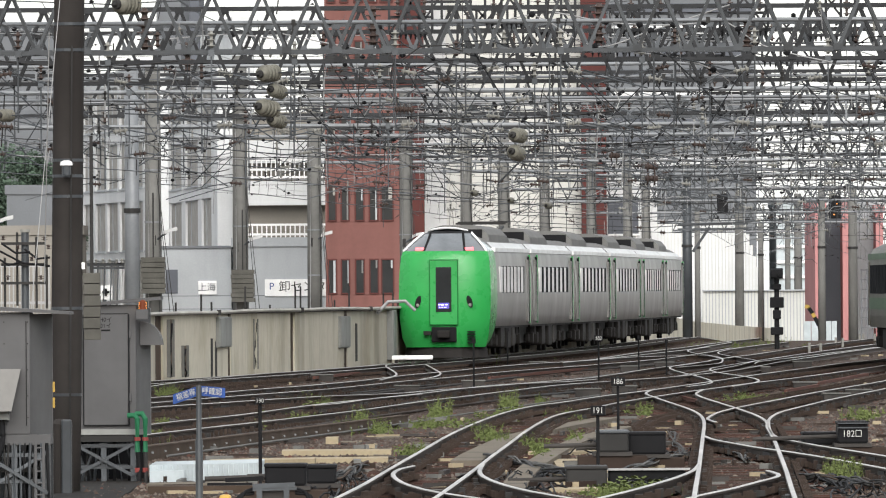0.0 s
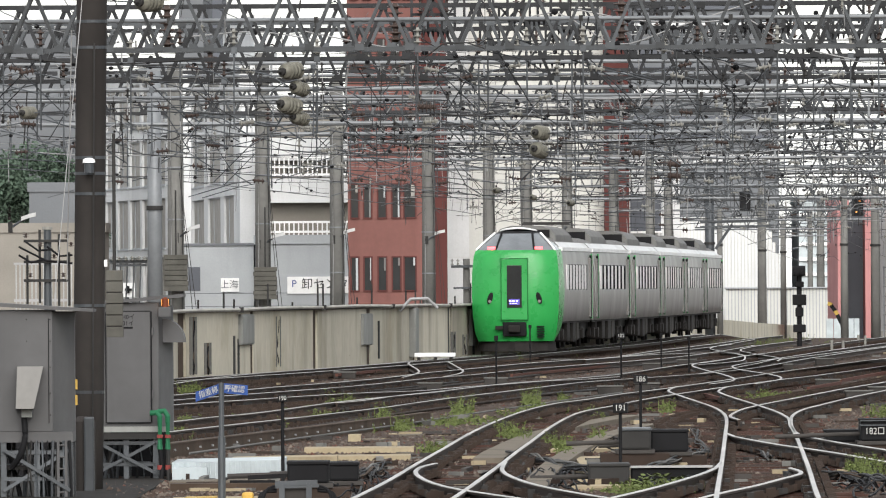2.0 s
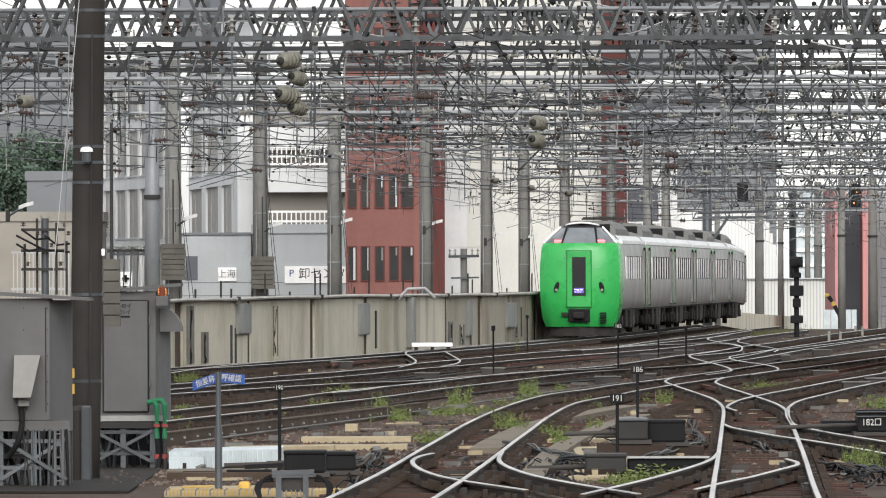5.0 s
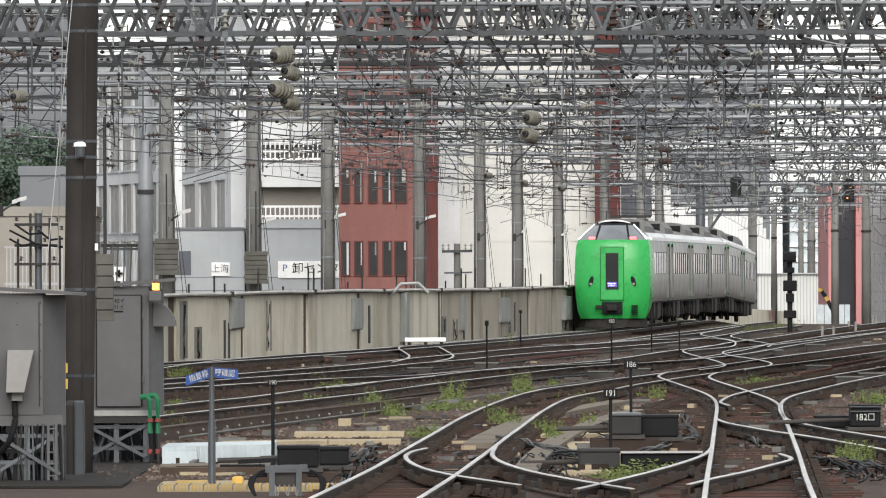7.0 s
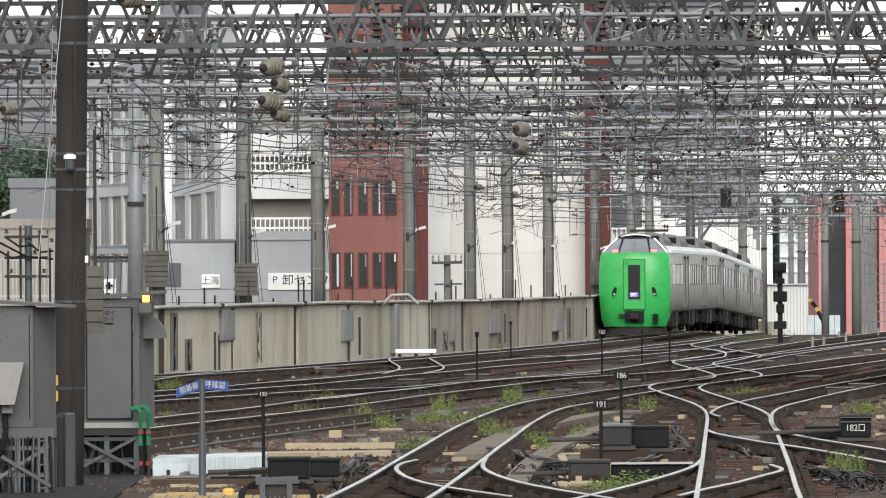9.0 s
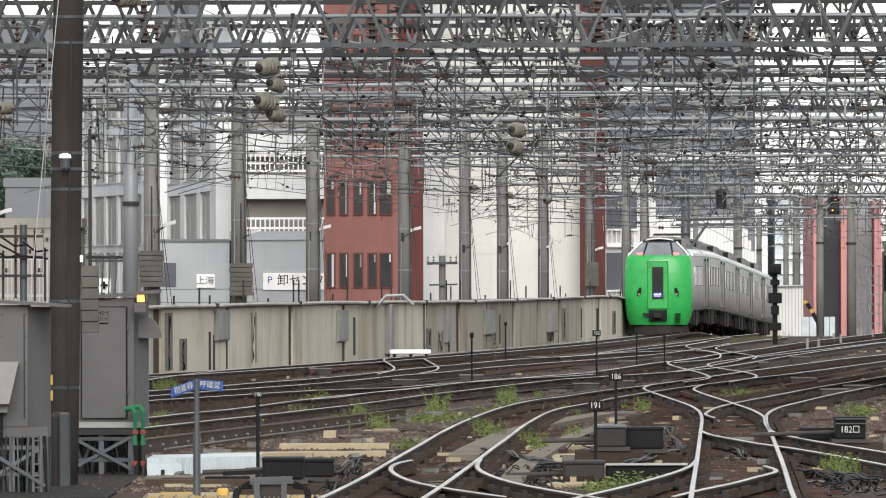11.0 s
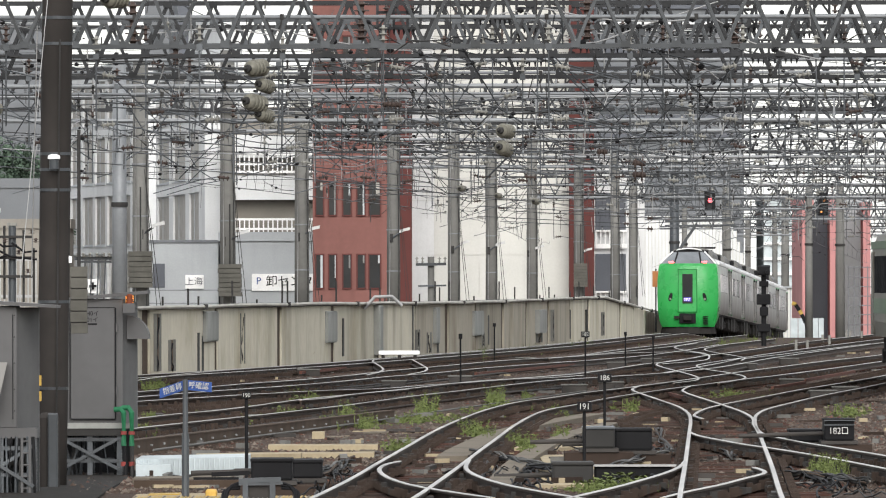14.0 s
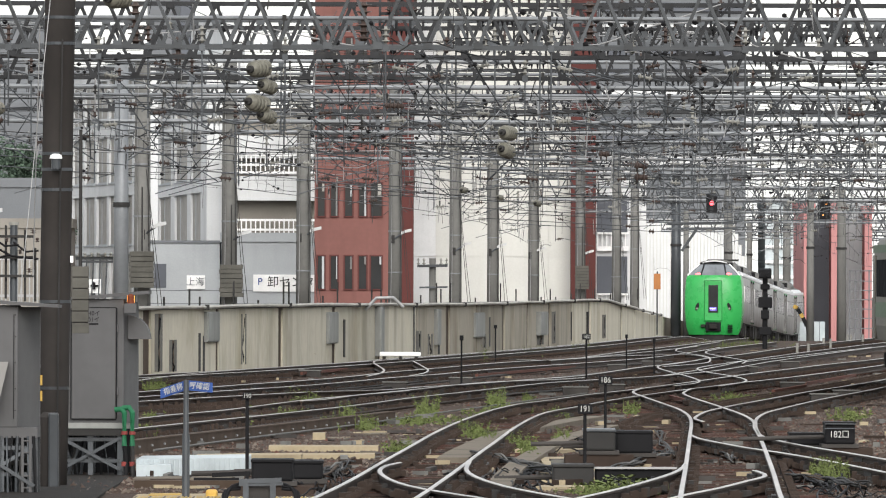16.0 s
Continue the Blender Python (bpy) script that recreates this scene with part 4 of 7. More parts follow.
def insulator(name, label, a, b, count, r, m):
    if name == "tension_insulator" and m is PORCELAIN:
        p, q = Vector(a) + Vector((0.03, -0.22, 0)), Vector(b) + Vector((-0.05, 0.22, 0))
        m, r = INSGREY, r * 0.9
        prof = ((-0.15, 0.12), (0.0, 0.3), (0.04, 0.85), (0.2, 1.0), (0.24, 0.9), (0.42, 1.0), (0.46, 0.9), (0.62, 1.0), (0.66, 0.9), (0.82, 0.98), (0.95, 0.8), (1.0, 0.3), (1.1, 0.12))
        ms = Mesh().tube([p.lerp(q, f) for f, g in prof], [r * g for f, g in prof], 18)
    else:
        ms = Mesh().discs(a, b, count, r, n=14)
    ob = part(name, ms, m, smooth=True)
    tagged(ob, label, "insulator", "large insulators")
    if m is INSGREY:
        u = (p - q).normalized()
        part("end_cap", Mesh().tube([p - u * 0.02, p + u * 0.05, p + u * 0.06, p + u * 0.16], [r * 0.5, r * 0.45, r * 0.2, r * 0.15], 12), DARKSTEEL, ob, "dark iron end fitting")
        for f in (0.15, 0.35, 0.55, 0.75):
            c = q.lerp(p, f)
            part("rib", Mesh().tube([c - u * 0.03, c - u * 0.01, c + u * 0.02, c + u * 0.03], [r * 0.97, r * 1.09, r * 1.06, r * 0.97], 18), INSGREY, ob)


for (xa, ya, xb, yb, d, r, c, m) in ((466, 133, 502, 130, 219.4, 0.175, 3, PORCELAIN), (485, 160, 512, 166, 219.7, 0.145, 3, PORCELAIN), (463, 190, 500, 197, 219.4, 0.175, 3, PORCELAIN), (484, 213, 512, 218, 219.7, 0.145, 3, PORCELAIN), (706, 196, 740, 197, 219.4, 0.13, 5, BROWNPORC), (912, 243, 936, 245, 219.4, 0.15, 2, PORCELAIN), (910, 272, 932, 278, 219.4, 0.15, 2, PORCELAIN), (1085, 280, 1104, 281, 280.0, 0.17, 2, BROWNPORC), (1148, 300, 1172, 302, 280.0, 0.18, 2, BROWNPORC), (1148, 321, 1172, 322, 280.0, 0.18, 2, BROWNPORC), (214, 8, 252, 5, 219.4, 0.22, 4, PORCELAIN), (5, 203, 30, 203, 219.4, 0.13, 3, PORCELAIN), (840, 345, 852, 346, 330.0, 0.10, 2, PORCELAIN), (905, 358, 916, 359, 330.0, 0.09, 2, PORCELAIN), (971, 368, 983, 369, 330.0, 0.10, 2, PORCELAIN), (1133, 390, 1142, 391, 380.0, 0.09, 2, BROWNPORC), (1133, 408, 1142, 409, 380.0, 0.09, 2, BROWNPORC), (1174, 398, 1184, 399, 380.0, 0.10, 2, BROWNPORC), (1174, 417, 1184, 418, 380.0, 0.10, 2, BROWNPORC)):
    k = d / 20000
    w_ = part("span_wire", Mesh().tube([((xa - 260 - 784) * k, d + 1.5, 2.2 + (515 - ya + 14) * k), ((xa - 784) * k, d, 2.2 + (515 - ya) * k), ((xb - 784) * k, d, 2.2 + (515 - yb) * k), ((xb + 260 - 784) * k, d + 1.5, 2.2 + (515 - yb + 14) * k)], 0.012, 5), WIRE)
    tagged(w_, "grey span wire holding a tension insulator", "wire", "span wires")
    insulator("tension_insulator", "ribbed porcelain tension insulator in an overhead wire", ((xa - 784) * k, d, 2.2 + (515 - ya) * k), ((xb - 784) * k, d, 2.2 + (515 - yb) * k), c, r, m)
for (x, ya, yb, d, m) in ((264, 88, 14, 233.0, BROWNPORC), (668, 82, 12, 233.0, BROWNPORC), (1068, 82, 10, 233.0, BROWNPORC), (340, 128, 75, 258.0, BROWNPORC), (830, 210, 160, 299.0, PORCELAIN), (1330, 92, 40, 233.0, BROWNPORC)):
    k = d / 20000
    insulator("post_insulator", "tall ribbed brown post insulator on a gantry", ((x - 784) * k, d, 2.2 + (515 - ya) * k), ((x - 784) * k, d, 2.2 + (515 - yb) * k), 6, 0.17, m)

# ---- tension weights and yard lamps on the masts ----
WEIGHT = mat("dark_weight_concrete", (0.085, 0.082, 0.072), 0.9, vary=0.3, size=0.4)


def weights(x, y, z0, z1, w):
    t = thing("tension_weight", "stack of grey concrete tension weights hung beside a mast", "weight", "tension weights")
    n = max(4, int((z1 - z0) / 0.12))
    part("core", Mesh().box((x - w * 0.46, y - w * 0.2, z0), (x + w * 0.46, y + w * 0.2, z1 - 0.01)), UNDER, t)
    for i in range(n):
        z = z0 + (z1 - z0) * i / n
        j = rnd.uniform(-0.02, 0.02) * w
        part("weight_plate", Mesh().box((x + j - w / 2, y - w * 0.3, z), (x + j + w / 2, y + w * 0.3, z + (z1 - z0) / n - 0.012), 0, 0.006), WEIGHT, t)
    part("rod", Mesh().tube([(x, y, z0), (x, y, z1 + 1.6)], 0.02), DARKSTEEL, t)


weights(-4.096, 133.0, 1.628, 2.426, 0.20)
weights(-7.154, 282.2, 2.129, 3.047, 0.60)
weights(-5.291, 303.2, 1.882, 2.761, 0.62)
weights(6.236, 458.5, 2.085, 3.048, 0.55)


def yard_lamp(x, y, z, arm):
    t = thing("yard_lamp", "white yard floodlight on a short arm", "lamp", "yard lamps")
    part("arm", Mesh().tube([(x - arm, y, z - 0.25), (x - arm * 0.4, y, z - 0.12), (x, y, z - 0.05)], 0.03), STEEL, t)
    part("lamp_head", Mesh().sweep([(x - 0.05, y, z - 0.03), (x + 0.10, y, z + 0.03), (x + 0.28, y, z + 0.07)], [(-0.12, -0.05), (0.12, -0.05), (0.08, 0.04), (-0.08, 0.04)]), LAMPSHELL, t)
    part("bracket", Mesh().box((x - arm - 0.05, y - 0.05, z - 0.35), (x - arm + 0.05, y + 0.05, z - 0.1)), DARKSTEEL, t)


for x, y, d in ((300, 410, 282.7), (450, 424, 303.7), (577, 417, 324.2), (738, 420, 355.4), (845, 442, 382.4), (908, 444, 401.4), (978, 450, 424.2), (1064, 455, 459.0), (8, 388, 257.2)):
    yard_lamp((x - 784) * d / 20000, d - 0.1, 2.2 + (515 - y) * d / 20000, 0.3)

# extra masts inside the yard and a lattice post
for x, d, w, top in ((240, 290.0, 0.20, 110), (1222, 560.0, 0.26, 300), (1240, 585.0, 0.16, 380), (1315, 680.0, 0.26, 330), (1418, 800.0, 0.30, 350), (1460, 590.0, 0.21, 340), (1515, 600.0, 0.26, 340), (1352, 720.0, 0.2, 400)):
    xx = (x - 784) * d / 20000
    m = thing("overhead_mast", "tall grey mast standing between the tracks", "mast", "yard masts")
    part("shaft", Mesh().tube([(xx, d, BED + fall(d)), (xx, d, 2.2 + (515 - top) * d / 20000)], [w, w * 0.85], 14), TUBESTEEL if x == 240 else STEEL if x == 1222 else POLE, m, smooth=True)
    part("foot", Mesh().box((xx - w * 1.4, d - w * 1.4, BED + fall(d)), (xx + w * 1.4, d + w * 1.4, BED + fall(d) + 0.25)), CONCRETE, m)
    part("band", Mesh().tube([(xx, d, 4.2), (xx, d, 4.32)], w * 1.08, 14), DARKSTEEL, m)
br = thing("signal_bracket", "grey steel bracket with a diagonal brace", "bracket")
part("brace", Mesh().beam((11.155, 498.0, 3.769), (11.902, 498.0, 4.864), 0.12).beam((10.483, 498.0, 4.964), (13.595, 498.0, 5.014), 0.12).beam((10.483, 498.0, 4.765), (13.595, 498.0, 4.79), 0.08), STEEL, br)
up = thing("utility_pole", "small grey utility pole with cross arms", "pole")
part("pole", Mesh().tube([(0.132, 376.0, 0.0), (0.132, 376.0, 3.121)], 0.11, 10), POLE, up)
part("cross_arm", Mesh().beam((-0.376, 375.8, 2.858), (0.639, 375.8, 2.876), 0.09), STEEL, up)
part("cross_arm", Mesh().beam((-0.301, 375.8, 2.144), (0.639, 375.8, 2.162), 0.06), STEEL, up)
for x in (766, 776, 806, 816):
    part("insulator", Mesh().discs(((x - 784) * 0.01879, 375.8, 2.895), ((x - 784) * 0.01879, 375.8, 3.121), 2, 0.06), PORCELAIN, up)

# pale wires strung with black clamps across the nearest gantry
for pts in ([(2.322, 231.0, 7.86), (3.419, 231.0, 7.64), (4.112, 231.0, 7.582), (4.805, 231.0, 7.571), (5.44, 231.0, 7.617), (5.729, 231.0, 7.686)], [(5.729, 231.0, 7.709), (6.133, 231.0, 7.478), (6.48, 231.0, 7.201), (7.115, 231.0, 6.993), (8.039, 231.0, 6.785)], [(-3.408, 240.0, 7.66), (-1.968, 240.0, 7.36), (-0.768, 240.0, 7.18), (0.672, 240.0, 7.204)], [(-5.76, 238.0, 7.495), (-4.332, 238.0, 7.591), (-3.142, 238.0, 7.436)], [(4.083, 236.0, 7.097), (4.909, 236.0, 7.038), (5.735, 236.0, 6.743), (6.089, 236.0, 6.483)], [(1.123, 234.0, 7.617), (1.942, 234.0, 7.875), (3.229, 234.0, 7.196), (4.399, 234.0, 7.524), (6.037, 234.0, 8.05)]):
    o = thing("clamped_wire", "pale wire strung with black clamps between gantry fittings", "wire", "clamped wires")
    ln = [tuple(p) for p in spline(pts, 0.3)]
    part("strand", Mesh().tube(ln, 0.014, 5), PALEWIRE, o)
    for p in pts[1:-1]:
        part("clamp", Mesh().tube([(p[0] - 0.07, p[1], p[2]), (p[0], p[1], p[2]), (p[0] + 0.07, p[1], p[2])], [0.03, 0.075, 0.03], 8), BLACK, o)
for x, y0, y1, d in ((455, 88, 100, 300.0), (468, 84, 103, 300.0), (486, 84, 105, 300.0), (505, 86, 104, 300.0), (625, 132, 152, 312.0), (645, 134, 154, 312.0), (664, 136, 156, 312.0), (682, 132, 154, 312.0), (868, 170, 200, 330.0), (885, 170, 202, 330.0), (902, 172, 202, 330.0), (918, 174, 204, 330.0)):
    k = d / 20000
    q = part("disc_insulator", Mesh().tube([((x - 3 - 784) * k, d, 2.2 + (515 - (y0 + y1) / 2) * k), ((x - 784) * k, d, 2.2 + (515 - (y0 + y1) / 2) * k), ((x + 4 - 784) * k, d, 2.2 + (515 - (y0 + y1) / 2) * k)], [0.05, (y1 - y0) * k / 2, 0.05], 16), PORCELAIN, smooth=True)
    tagged(q, "flat porcelain disc insulator in a string", "insulator", "disc insulators")

# clutter beyond the cabinets
lp = thing("cable_post", "short grey cable post with cross arms and insulators", "post")
part("post", Mesh().tube([(-7.524, 205.0, 1.739), (-7.524, 205.0, 3.297)], 0.07, 10), STEEL, lp)
part("cap", Mesh().tube([(-7.524, 205.0, 3.276), (-7.524, 205.0, 3.328)], 0.09, 10), PORCELAIN, lp)
for y in (430, 467, 500):
    part("cross_arm", Mesh().beam((-7.954, 204.9, 2.2 + (515 - y) * 0.01025), (-7.154, 204.9, 2.2 + (515 - y) * 0.01025), 0.05), DARKSTEEL, lp)
for x, y in ((12, 424), (38, 440), (62, 461), (85, 425), (20, 494), (78, 494), (92, 440)):
    part("insulator", Mesh().discs(((x - 784) * 0.01025, 204.85, 2.2 + (515 - y) * 0.01025), ((x - 784) * 0.01025, 204.85, 2.2 + (523 - y) * 0.01025), 2, 0.06), BROWNPORC, lp)
for x, y0, y1 in ((36, 410, 540), (70, 418, 545), (88, 450, 545), (14, 455, 545)):
    part("rod", Mesh().tube([((x - 784) * 0.01025, 205, 2.2 + (515 - y1) * 0.01025), ((x - 784) * 0.01025, 205, 2.2 + (515 - y0) * 0.01025)], 0.022, 6), DARKSTEEL, lp)
for i, (x0, y0, x1, y1) in enumerate(((0, 440, 95, 470), (10, 430, 60, 445), (50, 440, 95, 455), (0, 455, 45, 462))):
    part("jumper", Mesh().tube([((x0 - 784) * 0.01025, 204.7, 2.2 + (515 - y0) * 0.01025), (((x0 + x1) / 2 - 784) * 0.01025, 204.7, 2.1 + (515 - (y0 + y1) / 2) * 0.01025), ((x1 - 784) * 0.01025, 204.7, 2.2 + (515 - y1) * 0.01025)], 0.02, 5), BLACK, lp)
fe = thing("railing_fence", "pale steel fence beyond the parapet", "fence")
part("rail_bar", Mesh().beam((-8.536, 215.0, 2.684), (-7.407, 215.0, 2.684), 0.04), PALEWIRE, fe)
part("rail_bar", Mesh().beam((-8.536, 215.0, 1.985), (-7.407, 215.0, 1.985), 0.05), PALEWIRE, fe)
for x in range(-6, 96, 7):
    part("bar", Mesh().beam(((x - 784) * 0.01075, 215, BED), ((x - 784) * 0.01075, 215, 2.684), 0.022), PALEWIRE, fe)
lt = thing("insulator_rack", "pale steel rack with small insulators and wires", "rack")
part("rack_beam", Mesh().beam((-7.332, 235.0, 2.752), (-6.556, 235.0, 2.752), 0.07).beam((-7.273, 235.0, 2.682), (-6.556, 235.0, 2.682), 0.05), STEEL, lt)
for x in (166, 176, 188, 200, 212, 222):
    part("insulator", Mesh().discs(((x - 784) * 0.01175, 234.9, 2.776), ((x - 784) * 0.01175, 234.9, 2.87), 2, 0.06), PORCELAIN, lt)
    part("strut", Mesh().beam(((x - 784) * 0.01175, 235, 1.906), ((x + 3 - 784) * 0.01175, 235, 2.729), 0.03), PALEWIRE if x % 4 else STEEL, lt)
pl_ = thing("plus_sign", "white signboard with a black cross", "sign")
part("board", Mesh().box((-7.151, 236.0, 2.023), (-6.844, 236.05, 2.318)), WHITE, pl_)
part("post", Mesh().tube([(-6.997, 236.1, BED), (-6.997, 236.1, 2.283)], 0.03), STEEL, pl_)
part("cross_mark", Mesh().box((-7.055, 235.95, 2.153), (-6.902, 235.98, 2.2)).box((-7.002, 235.94, 2.1), (-6.954, 235.97, 2.253)), BLACK, pl_)
sr = thing("substation_rack", "pale blue grey steel rack of the far substation", "rack")
for x in (1530, 1540, 1549, 1564, 1580):
    part("upright", Mesh().beam(((x - 784) * 0.0325, 650, GROUND_FAR), ((x - 784) * 0.0325, 650, 2.2 + (515 - 484) * 0.0325), 0.07), DISTANT, sr)
for y in (486, 503, 520, 537, 553, 570, 588):
    part("shelf_beam", Mesh().beam((24.18, 649.9, 2.2 + (515 - y) * 0.0325), (26.0, 649.9, 2.2 + (515 - y - (y % 3)) * 0.0325), 0.06), DISTANT, sr)
bf = thing("site_fence", "pale blue site fence panels beside the red facade", "fence")
for x0, x1 in ((1428, 1440), (1441, 1455), (1464, 1476), (1477, 1486)):
    part("fence_panel", Mesh().box(((x0 - 784) * 0.0335, 670, GROUND_FAR), ((x1 - 784) * 0.0335, 670.1, 2.2 + (515 - 576) * 0.0335)), PALE, bf)
ba = thing("barrier_arm", "yellow and black slanting barrier arm", "barrier")
for i, (x0, y0, x1, y1) in enumerate(((1430, 549, 1438, 552), (1436, 552, 1443, 562), (1443, 562, 1447, 569), (1447, 569, 1454, 584))):
    part("arm_piece", Mesh().beam(((x0 - 784) * 0.0325, 650, 2.2 + (515 - y0) * 0.0325), ((x1 - 784) * 0.0325, 650, 2.2 + (515 - y1) * 0.0325), 0.22), BLACK if i % 2 else YELLOW, ba)
part("arm_post", Mesh().beam((21.775, 650.0, -0.042), (21.905, 650.0, -0.887), 0.15), DARKSTEEL, ba)

# ---- signals ----
sg = thing("ground_signal", "black yard signal on a post between the tracks", "signal")
part("post", Mesh().tube([(11.86, 398.0, 0.011), (11.86, 398.0, 2.498)], 0.09, 10), BLACK, sg)
part("signal_head", Mesh().sweep([(11.642, 398.0, 2.658), (12.079, 398.0, 2.658)], [(-0.2, -0.16), (0.2, -0.16), (0.16, 0.14), (-0.05, 0.20), (-0.2, 0.08)]), BLACK, sg)
for a, b, w in ((510, 520, 8), (533, 552, 12), (556, 572, 7), (586, 600, 11)):
    part("signal_box", Mesh().box(((1380 - w - 784) * 0.0199, 397.8, 2.2 + (515 - b) * 0.0199), ((1380 + w - 784) * 0.0199, 398.2, 2.2 + (515 - a) * 0.0199), 0, 0.03), BLACK, sg)
for x in (1374, 1386):
    part("hood", Mesh().tube([((x - 784) * 0.0199, 397.85, 2.618), ((x - 784) * 0.0199, 397.5, 2.618)], 0.08, 10), BLACK, sg)

hs = thing("colour_light_signal", "black colour light signal hung from a gantry", "signal", at=pose(*(12.826, 512.0, 5.989)))
part("backboard", Mesh().box((-0.25, 0, -0.44), (0.25, 0.12, 0.44), 0, 0.05), BLACK, hs)
part("hanger", Mesh().beam((0, 0.06, 0.4), (0, 0.06, 3.2), 0.08), DARKSTEEL, hs)
VANE = part("red_lens", Mesh().tube([(0, -0.08, 0), (0, -0.04, 0)], 0.10, 14), REDLAMP, hs, "red lens that turns into view")
for z in (-0.27, 0.27):
    part("lens", Mesh().tube([(0, -0.05, z), (0, 0.0, z)], 0.10, 12), GLASS, hs)
h2 = thing("colour_light_signal", "dark signal head with two small amber lamps", "signal", at=pose(*(18.9, 540.0, 6.061)))
part("backboard", Mesh().box((-0.28, 0, -0.6), (0.28, 0.12, 0.5), 0, 0.05), BLACK, h2)
part("hanger", Mesh().beam((0, 0.06, 0.4), (0, 0.06, 3.0), 0.08), DARKSTEEL, h2)
for dx, dz in ((-0.05, -0.42), (0.1, 0.1)):
    part("amber_lamp", Mesh().tube([(dx, -0.06, dz), (dx, 0, dz)], 0.04, 10), DIMAMBER, h2)
ob_ = thing("warning_plate", "orange warning plate on a thin post by the parapet", "sign")
part("plate", Mesh().box((10.673, 535.0, 2.066), (10.994, 535.05, 2.815)), ORANGE, ob_)
part("post", Mesh().tube([(10.836, 535.1, -0.074), (10.836, 535.1, 2.922)], 0.035), STEEL, ob_)

PALEFIG = mat("faded_white_figures", (0.42, 0.42, 0.40), 0.7, vary=0.2, size=0.1)
# ---- point number plates ----
def number_plate(text, x, y, z, w, h, foot=None, tilt=0):
    t = thing("number_plate", "black point number plate with white figures on a thin post", "sign", "point number plates", at=pose(x, y, 0, 0, tilt, 0))
    part("plate", Mesh().box((-w / 2, -0.02, z - h / 2), (w / 2, 0.02, z + h / 2), 0, 0.008), BLACK, t)
    part("post", Mesh().tube([(0, 0.04, BED), (0, 0.04, z)], 0.022), BLACK, t)
    if text:
        writing(text, h * 0.86, PALEFIG, t, facing(0, -0.026, z), "lettering", 0.9)


number_plate("186", 2.763, 176.0, 0.739, 0.22, 0.14)
number_plate("191", 2.043, 147.0, 0.605, 0.19, 0.13)
number_plate("190", -2.224, 139.0, 0.838, 0.115, 0.085)
number_plate("182", 3.724, 266.0, 1.016, 0.20, 0.14)
number_plate("", 0.773, 262.0, 0.995, 0.09, 0.12)
number_plate("", 1.964, 330.0, 1.012, 0.09, 0.1)
number_plate("", 5.616, 320.0, 0.792, 0.08, 0.1)
number_plate("", 6.0, 300.0, 0.775, 0.08, 0.1)
for x, y in ((1437, 617), (1484, 607), (1526, 600), (1457, 618), (1496, 608), (1553, 600), (1532, 600)):
    d = 44000 / (y + 7 - 515)
    part("marker_post", Mesh().tube([((x - 784) * d / 20000, d, BED + 0.0), ((x - 784) * d / 20000, d, 0.20)], [0.05, 0.05], 10), PORCELAIN)
    mk = [o for o in scene.collection.objects if o.name.startswith("marker_post")][-1]
    tagged(mk, "short white marker post beside a track", "post", "marker posts")

# white clearance marker
cm = thing("clearance_marker", "long white painted clearance marker on dark feet", "marker")
part("bar", Mesh().box((-1.445, 336.0, 0.10), (-0.218, 336.4, 0.23), 0, 0.03), WHITE, cm)
for x in (-1.31, -0.823, -0.353):
    part("foot", Mesh().box((x - 0.05, 336.1, BED), (x + 0.05, 336.3, 0.11)), UNDER, cm)

# ---- blue reminder sign ----
bs = thing("reminder_sign", "blue folded sign with white characters on a grey post", "sign", at=pose(*(-2.683, 125.36), 0))
part("post", Mesh().tube([(0, 0, BED), (0, 0, 0.55)], 0.042, 10).tube([(0, 0, 0.5), (0, 0, 1.147)], 0.03, 10), STEEL, bs)
for sx, txt in ((-1, "指差称"), (1, "呼確認")):
    z1 = 1.09
    ex, ey = sx * 0.29, 0.16
    tl = -0.10 if sx < 0 else -0.03
    pl = part("panel", Mesh().add([(0, 0, z1 - 0.055), (ex, ey, z1 - 0.055 + tl), (ex, ey, z1 + 0.055 + tl), (0, 0, z1 + 0.055), (0, 0.015, z1 - 0.055), (ex, ey + 0.015, z1 - 0.055 + tl), (ex, ey + 0.015, z1 + 0.055 + tl), (0, 0.015, z1 + 0.055)], [(0, 1, 2, 3), (7, 6, 5, 4), (0, 4, 5, 1), (3, 2, 6, 7), (1, 5, 6, 2), (0, 3, 7, 4)]), BLUE, bs)
    writing(txt, 0.085, PALEFIG, pl, pose(ex / 2, ey / 2 - 0.012, z1 + tl / 2, 0, 0, math.degrees(math.atan2(ey, abs(ex))) * sx) @ pose(0, 0, 0, 0, -math.degrees(math.atan2(tl * sx, 0.33)), 0) @ pose(0, 0, 0, 90, 0, 0), "lettering")

# ---- near pole ----
npole = thing("concrete_pole", "dark brown catenary pole with steel bands and a white lamp", "pole")
PY = 135.0
part("shaft", Mesh().tube([(-4.502, 135.0, -0.601), (-4.475, 135.0, 0.951), (-4.408, 135.0, 5.676), (-4.388, 135.0, 6.756)], [0.185, 0.185, 0.182, 0.18], 24), DARKPOLE, npole, smooth=True)
for y in (42, 88, 283, 311, 347, 545, 698):
    xc = 131 - y * 0.0143
    x, z = (xc - 784) * PY / 20000, 2.2 + (515 - y) * PY / 20000
    part("band", Mesh().tube([(x, PY, z - 0.018), (x, PY, z + 0.018)], 0.19, 24), STEEL, npole)
part("lamp", Mesh().tube([(-4.445, 134.7, 3.581), (-4.445, 134.7, 3.709)], 0.055, 12), STEEL, npole)
